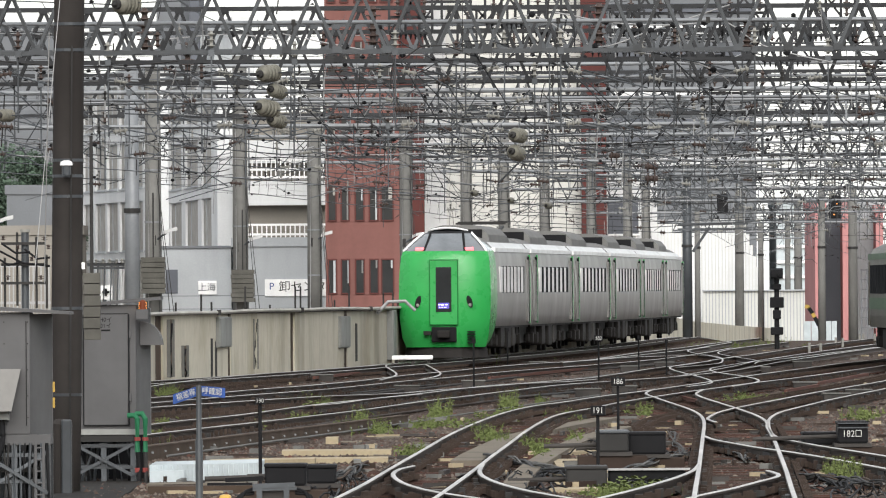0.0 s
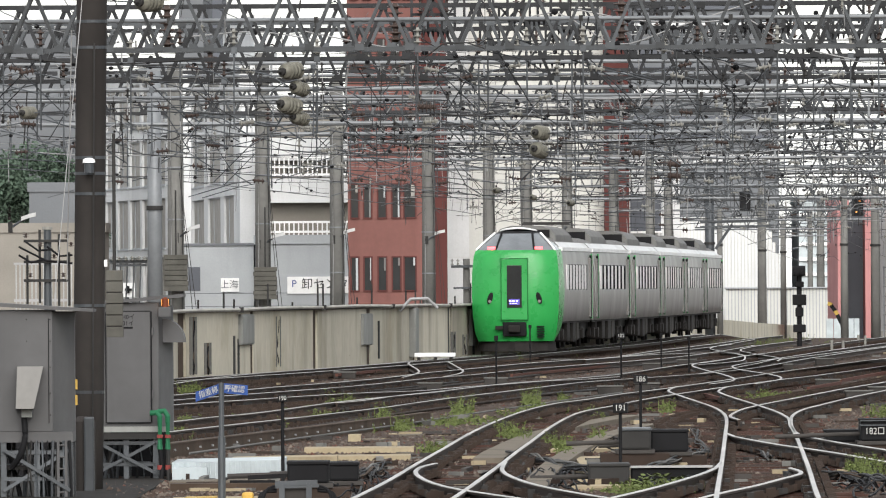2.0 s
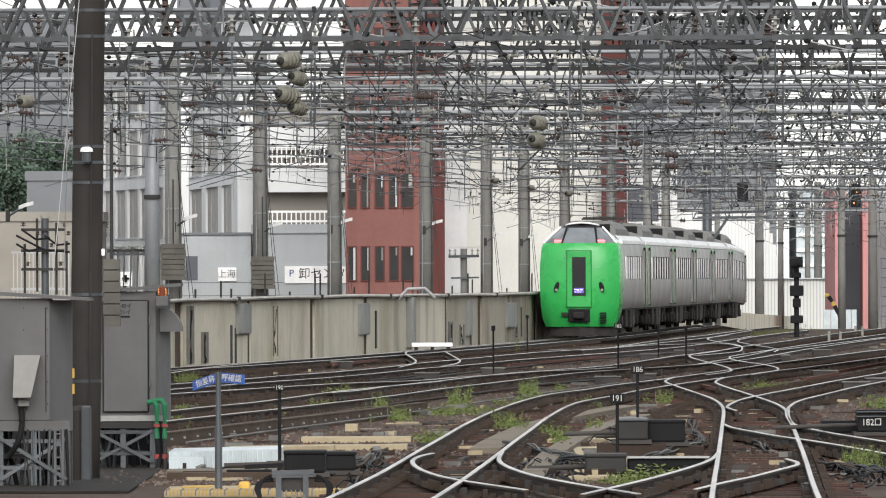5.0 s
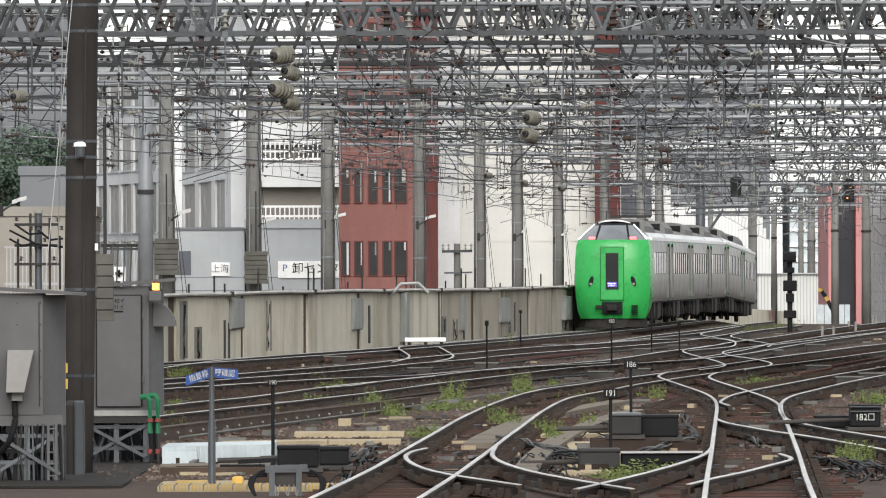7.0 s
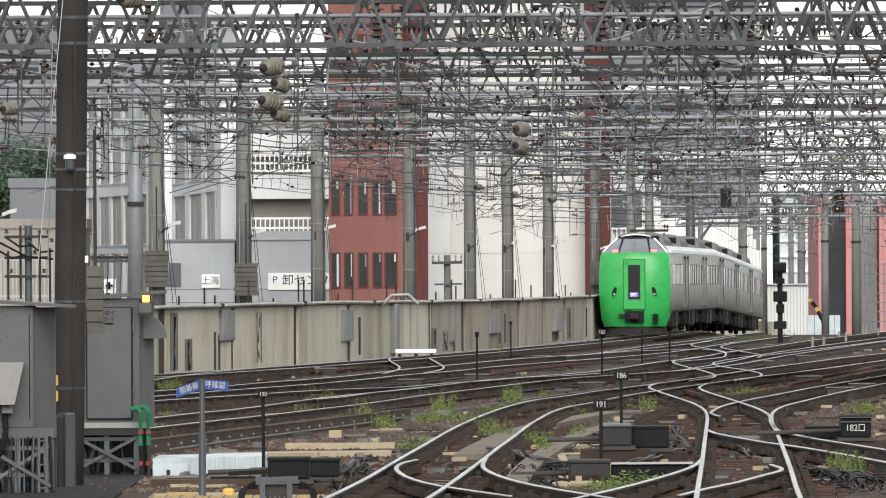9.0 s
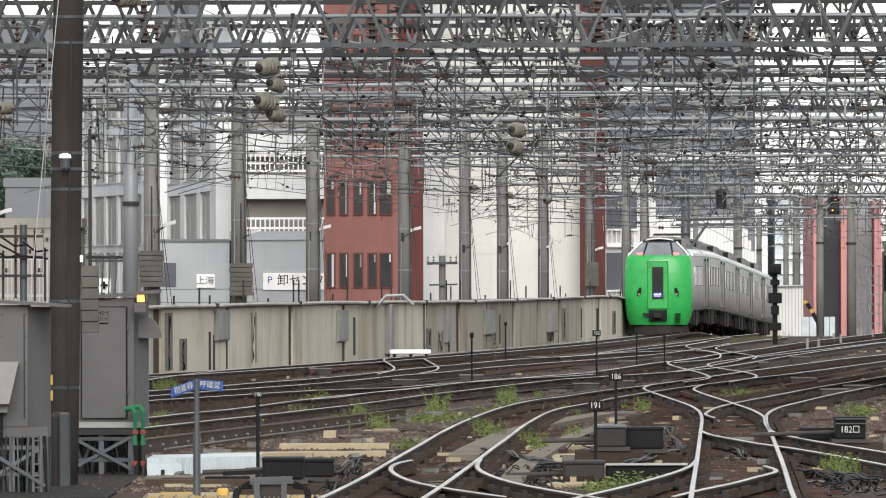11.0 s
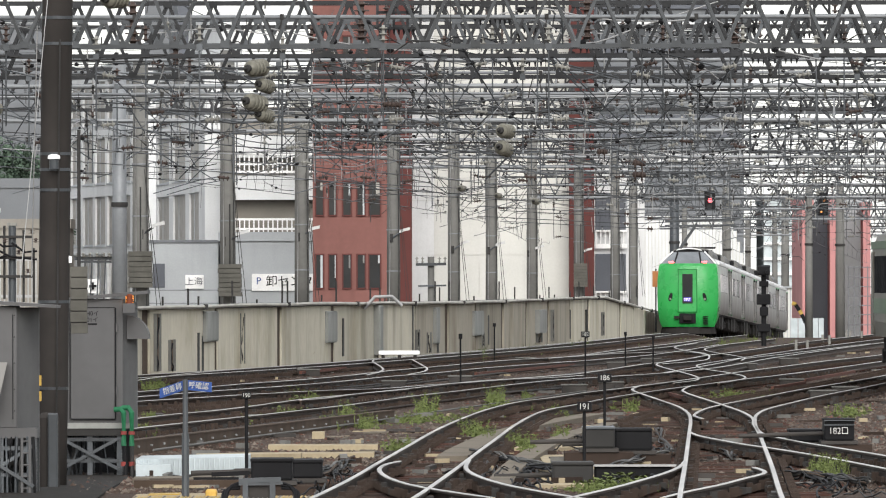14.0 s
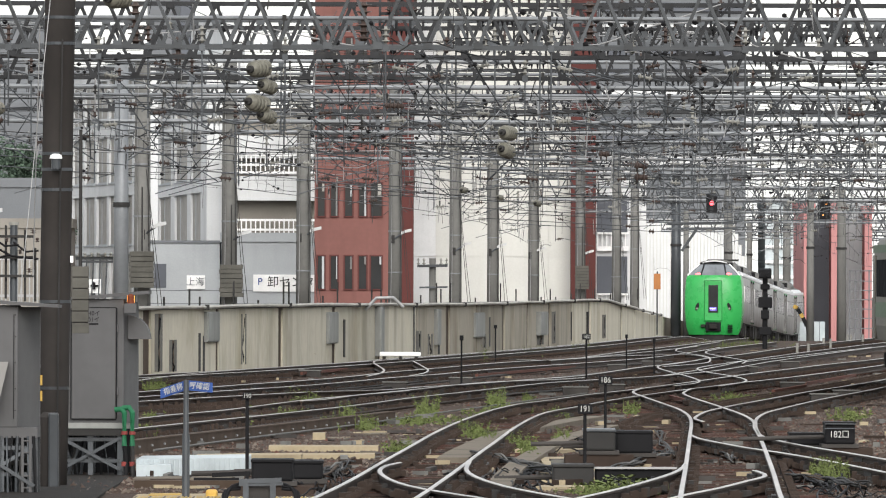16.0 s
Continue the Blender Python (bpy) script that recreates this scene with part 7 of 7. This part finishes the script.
def train_car(lead):
    """Car running from y = 0 (end nearest the platform) to y = CAR, on the rails."""
    c = thing("train_car", "grey stainless railcar with green door stripes and tall windows" if not lead else "bright green rounded train end with lit red tail lights", "train", "green departing train")
    y0 = 2.9 if lead else 0.25
    ln = LEAD_CAR if lead else CAR
    y1 = ln - 0.25
    part("side_wall", shell(y0, y1, 0, 6), SILVER, c, smooth=True)
    rf = shell(y0, y1, 6, 9)
    rf.add([(-0.56, y0, 3.70), (0.56, y0, 3.70), (0.56, y1, 3.70), (-0.56, y1, 3.70)], [(0, 1, 2, 3)])
    part("roof", rf, ROOFGREY, c, smooth=True)
    part("cant_rail", shell(y0 + 0.02, y1 - 0.02, 6, 7, [(z + 0.012, w + 0.012) for z, w in FULL]), OFFWHITE, c, "white painted roof edge", smooth=True)
    for s in (-1, 1):
        part("gutter", Mesh().box((s * 1.30 - 0.06, y0, 3.22), (s * 1.30 + 0.06, y1, 3.34)), WHITE, c, "pale roof gutter")
    for y in ((y1,) if lead else (y0, y1)):
        ring = [(-w, z) for z, w in FULL] + [(w, z) for z, w in FULL[::-1]]
        part("end_wall", Mesh().add([(x, y, z) for x, z in ring], [tuple(range(len(ring)))]), SILVER, c)
    part("gangway", Mesh().box((-0.6, y1 - 0.05, 1.0), (0.6, y1 + 0.5, 3.2)), BLACK, c, "black folded gangway")
    part("floor_frame", Mesh().box((-1.3, 3.0 if lead else 0.4, 0.86), (1.3, y1 - 0.2, 0.98)), GRIME, c)
    # windows: tall panes in one band on each side
    for s in (-1, 1):
        xa, xb = (1.395, 1.435) if s > 0 else (-1.435, -1.395)
        n = 7
        a, b = (3.6, 17.6) if not lead else (4.4, ln - 3.2)
        for i in range(n):
            p = a + (b - a) * i / n
            part("window", Mesh().box((xa, p + 0.48, 1.95), (xb, p + (b - a) / n - 0.48, 2.78), 0), TRAINGLASS, c)
            part("window_pillar", Mesh().box((xa - 0.002, p - 0.48, 1.97), (xb + 0.003, p + 0.48, 2.76), 0), CURTAIN, c, "drawn pale curtain behind the glass")
        for dy in ((ln - 1.8,) if lead else (1.6, 19.0)):
            d = part("door", Mesh().box((s * 1.40 - 0.04, dy - 0.45, 1.02), (s * 1.40 + 0.04, dy + 0.45, 3.0), 0, 0.02), SILVER, c)
            part("door_stripe", Mesh().box((s * 1.41 - 0.03, dy + 0.52, 0.98), (s * 1.41 + 0.03, dy + 0.72, 3.15)), GREEN, c, "green stripe beside the door")
            part("door_gap", Mesh().box((s * 1.42 - 0.04, dy - 0.03, 1.0), (s * 1.42 + 0.04, dy + 0.03, 3.1)), BLACK, d)
    for y in (4.0, ln - 4.0):
        bogie(c, y)
    for i, (ya, yb, w) in enumerate(((6.2, 7.5, 1.28), (7.8, 8.6, 1.20), (8.8, 10.0, 1.30), (10.2, 10.9, 1.18), (11.0, 12.0, 1.27)) if lead else ((6.4, 7.9, 1.28), (8.2, 9.0, 1.20), (9.3, 10.9, 1.30), (11.1, 11.7, 1.18), (12.0, 13.1, 1.27), (13.3, 14.4, 1.22))):
        part("equipment_box", Mesh().box((-w, ya, (0.26, 0.34, 0.22, 0.40, 0.28, 0.36)[i]), (w, yb, 0.90), 0, 0.04), ROOFGREY if i == 1 else UNDER if i in (3, 4) else GRIME, c)
    ac = Mesh()
    ac.sweep([(0, 5.0, 0), (0, 5.8, 0.0), (0, 12.5, 0.0), (0, 14.5, -0.3)], [(-1.02, 3.45), (1.02, 3.45), (0.98, 3.75), (0.8, 3.95), (0.45, 4.05), (-0.45, 4.05), (-0.8, 3.95), (-0.98, 3.75)])
    part("air_conditioner", ac, ROOFGREY, c, "grey rooftop air conditioner hood")
    part("air_conditioner_grille", Mesh().box((-0.8, 4.95, 3.6), (0.8, 4.99, 3.92)), BLACK, c)
    # dark box added along the car to block light showing below the floor
    part("underframe", Mesh().box((-0.95, 3.0 if lead else 0.3, 0.34), (0.95, y1 - 0.1, 0.9)), GRIME, c)
    if lead:
        nose(c)
        rk = Mesh()
        for y in (14.6, 15.3, 15.9):
            rk.box((-0.5, y, 3.7), (0.5, y + 0.6, 3.98), 0, 0.05)
        rk.beam((-0.8, 14.6, 4.15), (0.8, 14.6, 4.15), 0.06).beam((-0.8, 15.4, 4.2), (0.8, 15.4, 4.2), 0.05).tube([(0.55, 14.4, 3.9), (0.55, 16.6, 4.05)], 0.05)
        part("folded_pantograph", rk, DARKSTEEL, c, "folded pantograph and roof boxes")
    return c


def oval(x, y, z, rx, rz, depth, lean):
    """Upright oval block, leaning by its top."""
    n = 16
    m = Mesh()
    ring = [(x + rx * math.cos(a) - lean * rz * math.sin(a), z + rz * math.sin(a)) for a in (i * 2 * math.pi / n for i in range(n))]
    vs = [(px, yy, pz) for yy in (y, y + depth) for px, pz in ring]
    return m.add(vs, [tuple(range(n)), tuple(range(2 * n - 1, n - 1, -1))] + [(i, n + i, n + (i + 1) % n, (i + 1) % n) for i in range(n)])


def nose(c):
    m = Mesh()
    nx = 12
    rows = []
    for (z, w, y) in NOSE_FRONT:
        row = []
        for i in range(nx + 1):
            u = -1 + 2 * i / nx
            ax = abs(u)
            yy = y + 0.28 * ax**2 + (0.16 * max(0, ax - 0.8) / 0.2)
            row.append((w * u, yy, z))
        rows.append(row)
    n = nx + 1
    split = 6
    fs = [(j * n + i, j * n + i + 1, (j + 1) * n + i + 1, (j + 1) * n + i) for j in range(split) for i in range(nx)]
    m.add([p for r in rows for p in r], fs)
    # corner sides from the front outline back to the full section
    k = len(NOSE_FRONT)
    for s, i in ((-1, 0), (1, nx)):
        vs, st = [], 4
        for j in range(k):
            a = Vector(rows[j][i])
            b = Vector((s * FULL[j][1], 2.9, FULL[j][0]))
            for q in range(st + 1):
                t = q / st
                p = a.lerp(b, t)
                bulge = math.sin(t * math.pi) * 0.05
                vs.append((p.x + s * bulge * (0.2 if j > 6 else 1), p.y, p.z))
        g = st + 1
        fs = [(j * g + q, j * g + q + 1, (j + 1) * g + q + 1, (j + 1) * g + q) for j in range(split) for q in range(st)]
        m.add(vs, fs if s > 0 else [f[::-1] for f in fs])
        up = Mesh().add(vs, [(j * g + q, j * g + q + 1, (j + 1) * g + q + 1, (j + 1) * g + q) for j in range(split, k - 1) for q in range(st)])
        part("cab_shoulder", up, SHIELD, c, "glazed sloping cab shoulder", smooth=True)
    part("nose_shell", m, GREEN, c, "bright green rounded nose", smooth=True)
    # windscreen and roof hood
    ws = Mesh().add([p for r in rows for p in r], [(j * n + i, j * n + i + 1, (j + 1) * n + i + 1, (j + 1) * n + i) for j in range(split, k - 2) for i in range(nx)])
    part("windscreen", ws, SHIELD, c, "large sloping windscreen", smooth=True)
    top = Mesh().add([p for r in rows for p in r], [(j * n + i, j * n + i + 1, (j + 1) * n + i + 1, (j + 1) * n + i) for j in range(k - 2, k - 1) for i in range(nx)])
    last = rows[-1]
    top.add([last[0], last[-1], (0.56, 2.9, 3.70), (-0.56, 2.9, 3.70), (0, last[6][1], 3.93), (0, 2.9, 3.78)], [(0, 4, 5, 3), (4, 1, 2, 5)])
    part("roof_hood", top, BLACK, c, "black roof hood over the windscreen")
    part("hood_rim", Mesh().tube([(last[i][0], last[i][1] - 0.03, 3.87 + 0.09 * (1 - (i / 6 - 1) ** 2)) for i in range(nx + 1)], 0.03), WHITE, c)
    for s in (-1, 1):
        part("windscreen_pillar", Mesh().tube([(s * 0.62, 0.32, 3.24), (s * 0.56, 0.85, 3.52), (s * 0.5, 1.35, 3.79)], 0.035), BLACK, c)
        part("tail_light", Mesh().box((s * 0.76 - 0.13, 0.36, 3.25), (s * 0.76 + 0.13, 0.56, 3.35), 0, 0.03), TAIL, c, "lit red tail light")
        part("shoulder_rim", Mesh().tube([(s * 1.27, 0.62, 3.25), (s * 1.02, 1.15, 3.53), (s * 0.74, 1.66, 3.80)], 0.035), WHITE, c)
        h = part("headlight", oval(s * 0.79, 0.055, 1.69, 0.085, 0.19, 0.25, s * 0.25), BLACK, c, "black oval headlight housing")
        part("headlight_lens", Mesh().tube([(s * 0.80, 0.05, 1.59), (s * 0.80, 0.08, 1.59)], 0.05, 10), PORCELAIN, h)
    d = part("end_door", Mesh().box((-0.42, -0.012, 1.0), (0.42, 0.1, 2.95), 0, 0.012), GREEN, c, "green end door")
    fr = Mesh()
    for a, b in (((-0.44, -0.016, 0.98), (-0.415, 0.1, 2.98)), ((0.415, -0.016, 0.98), (0.44, 0.1, 2.98)), ((-0.44, -0.016, 2.955), (0.44, 0.1, 2.98)), ((-0.44, -0.016, 0.98), (0.44, 0.1, 1.005))):
        fr.box(a, b)
    part("door_seal", fr, mat("dark_green_seal", (0.01, 0.14, 0.03), 0.6), d)
    part("door_window", Mesh().box((-0.24, -0.030, 1.38), (0.24, 0.0, 2.75), 0, 0.01), GLASS, d)
    part("display", Mesh().box((-0.17, -0.040, 1.48), (0.17, -0.02, 1.66)), LED, d, "glowing violet destination display")
    disp = [o for o in d.children if o.name.startswith("display")][0]
    for x, z, w, h in ((-0.13, 1.60, 0.07, 0.035), (-0.03, 1.595, 0.09, 0.045), (0.09, 1.60, 0.07, 0.035), (-0.12, 1.52, 0.05, 0.02), (-0.04, 1.52, 0.06, 0.02), (0.05, 1.52, 0.08, 0.02)):
        part("writing_bar", Mesh().box((x - w / 2, -0.044, z - h / 2), (x + w / 2, -0.038, z + h / 2)), LEDTEXT, disp)
    part("coupler_recess", Mesh().box((-0.38, 0.0, 0.46), (0.38, 0.3, 0.92), 0, 0.03), BLACK, c)
    part("coupler", Mesh().box((-0.2, -0.25, 0.58), (0.2, 0.1, 0.82), 0, 0.05).box((-0.62, -0.05, 0.68), (-0.38, 0.1, 0.80)), GRIME, c, "black coupler")
    vt = Mesh()
    for i in range(5):
        vt.box((0.72, 0.05, 0.42 + i * 0.085), (0.95, 0.24, 0.455 + i * 0.085))
    part("vent", vt, BLACK, c, "black vent slots")
    pl = Mesh()
    plan = [(-1.30, 0.95), (-1.05, 0.50), (-0.55, 0.24), (0.0, 0.16), (0.55, 0.24), (1.05, 0.50), (1.30, 0.95)]
    pv = [(x * q, y + o, z) for x, y in plan for q, o, z in ((1.0, 0.0, -0.02), (0.93, 0.14, 0.40), (0.90, 0.3, 0.40), (0.95, 0.18, -0.02))]
    pl.add(pv, [(4 * i + a, 4 * i + 4 + a, 4 * i + 4 + (a + 1) % 4, 4 * i + (a + 1) % 4) for i in range(len(plan) - 1) for a in range(4)] + [(0, 1, 2, 3), (27, 26, 25, 24)])
    part("snow_plough", pl, GRIME, c, "dark grimy snow plough")


LEAD = train_car(True)
SECOND = train_car(False)
CARS = [LEAD, SECOND] + [copy_thing(SECOND, pose(0, 0, 0)) for _ in range(4)]


def line_point(y):
    for a, b in zip(LINE_FINE, LINE_FINE[1:]):
        if a[1] <= y <= b[1]:
            t = (y - a[1]) / (b[1] - a[1])
            return Vector((a[0] + (b[0] - a[0]) * t, y, fall(y) + 0.12))
    return Vector((*LINE_FINE[-1], 0))


def nose_at(t):
    """Distance of the train's near end along the line; it gathers speed."""
    return 345.0 + 9.0 * t + 0.27 * t * t


def car_pose(i, t):
    y = nose_at(t) + (i * CAR + LEAD_CAR - CAR if i else 0.0)
    a, b = line_point(y + 4.0), line_point(y + (CAR if i else LEAD_CAR) - 4.0)
    d = (b - a).normalized()
    rz = math.degrees(math.atan2(-d.x, d.y))
    rx = math.degrees(math.asin(d.z))
    p = a - d * 4.0
    return pose(p.x, p.y, p.z, rx, 0, rz)


# ---- grey commuter train creeping into the station ----
LINE_B = spline([(14.6, 120.0), (13.0, 200.0), (12.3, 245.0), (12.05, 267.0), (13.0, 290.0), (14.1, 315.0), (14.7, 335.0), (14.75, 352.0), (15.2, 380.0), (16.0, 420.0)], 4.0)
CAR_B = 19.5
BSTEEL = mat("dull_stainless", (0.13, 0.122, 0.105), 0.5, 0.3, vary=0.15, size=2)
BGREEN = mat("muted_green_stripe", (0.075, 0.125, 0.075), 0.5, vary=0.1)


def commuter_car():
    c = thing("commuter_car", "dull stainless commuter railcar with a muted green waist stripe", "train", "commuter train")
    prof = [(0.95, 1.36), (1.3, 1.41), (2.5, 1.41), (3.1, 1.38), (3.35, 1.25), (3.52, 0.9), (3.6, 0.5)]
    part("side_wall", shell(0.2, CAR_B - 0.2, 0, 4, prof), BSTEEL, c)
    rf = shell(0.2, CAR_B - 0.2, 4, 6, prof)
    rf.add([(-0.5, 0.2, 3.6), (0.5, 0.2, 3.6), (0.5, CAR_B - 0.2, 3.6), (-0.5, CAR_B - 0.2, 3.6)], [(0, 1, 2, 3)])
    part("roof", rf, ROOFGREY, c)
    ring = [(-w, z) for z, w in prof] + [(w, z) for z, w in prof[::-1]]
    for y in (0.2, CAR_B - 0.2):
        part("end_wall", Mesh().add([(x, y, z) for x, z in ring], [tuple(range(len(ring)))]), BSTEEL, c)
    for s in (-1, 1):
        part("waist_stripe", Mesh().box((s * 1.41 - 0.012, 0.2, 1.5), (s * 1.41 + 0.012, CAR_B - 0.2, 1.85)), BGREEN, c, "muted green stripe")
        part("top_stripe", Mesh().box((s * 1.385 - 0.03, 0.2, 3.02), (s * 1.385 + 0.03, CAR_B - 0.2, 3.2)), BGREEN, c, "pale green upper stripe")
        for i in range(12):
            y = 1.9 + i * 1.32
            part("window", Mesh().box((s * 1.41 - 0.02, y, 1.98), (s * 1.41 + 0.02, y + 0.9, 2.85)), TRAINGLASS, c)
        for y in (0.55, CAR_B - 1.5):
            part("door", Mesh().box((s * 1.41 - 0.025, y, 1.0), (s * 1.41 + 0.025, y + 0.95, 2.95), 0, 0.01), BSTEEL, c)
    for y in (3.2, CAR_B - 3.2):
        bogie(c, y)
    part("equipment_box", Mesh().box((-1.2, 6, 0.3), (1.2, 13, 0.9), 0, 0.05), GRIME, c)
    return c


B1 = commuter_car()
CARS_B = [B1, copy_thing(B1, pose(0, 0, 0))]


def tail_b(t):
    """Far end of the commuter train as it brakes to a stand."""
    t = min(t, 15.5)
    return 352.0 - 10.6 * t + 0.342 * t * t


def pose_b(i, t):
    y1 = tail_b(t) - i * CAR_B

    def at(y):
        for a, b in zip(LINE_B, LINE_B[1:]):
            if a[1] <= y <= b[1]:
                q = (y - a[1]) / (b[1] - a[1])
                return Vector((a[0] + (b[0] - a[0]) * q, y, 0.0))
        return Vector((*LINE_B[0], 0))

    a, b = at(y1 - CAR_B + 3.2), at(y1 - 3.2)
    d = (b - a).normalized()
    p = b + d * 3.2 - d * CAR_B
    return pose(p.x, p.y, p.z, 0, 0, math.degrees(math.atan2(-d.x, d.y)))


def settle():
    """Moves each thing's own origin to the middle of its foot."""
    bpy.context.view_layer.update()
    moving = set(CARS + CARS_B)
    for ob in list(scene.collection.objects):
        if ob.parent or ob.data or ob in moving or not ob.children or ob.location.length > 1e-6:
            continue
        pts = [c.matrix_basis @ Vector(b) for c in ob.children if c.data for b in c.bound_box]
        lo = [min(p[i] for p in pts) for i in range(3)]
        hi = [max(p[i] for p in pts) for i in range(3)]
        at = Vector(((lo[0] + hi[0]) / 2, (lo[1] + hi[1]) / 2, lo[2]))
        ob.location = at
        for c in ob.children:
            c.location = c.location - at


settle()


def motions():
    for i, c in enumerate(CARS):
        walk(c, [(t * 0.5, car_pose(i, t * 0.5)) for t in range(33)])
    for i, c in enumerate(CARS_B):
        walk(c, [(t * 0.5, pose_b(i, t * 0.5)) for t in range(33)])
    # the red lens swings into view once the train has passed
    walk(VANE, [(t, pose(0, 0, 0, 0, 0, a)) for t, a in ((0, 180), (13.7, 180), (13.8, 110), (13.9, 40), (14.0, 0), (16.0, 0))])
    # the warning beacon's reflector
    walk(BEACON, [(t, pose(*(Vector(BEACON_AT) - c2.location), 0, 0, a)) for t, a in ((0, 180), (5.4, 180), (5.6, 120), (5.8, 60), (6.0, 0), (11.1, 0), (11.2, 60), (11.3, 120), (11.4, 180), (16.0, 180))])


motions()
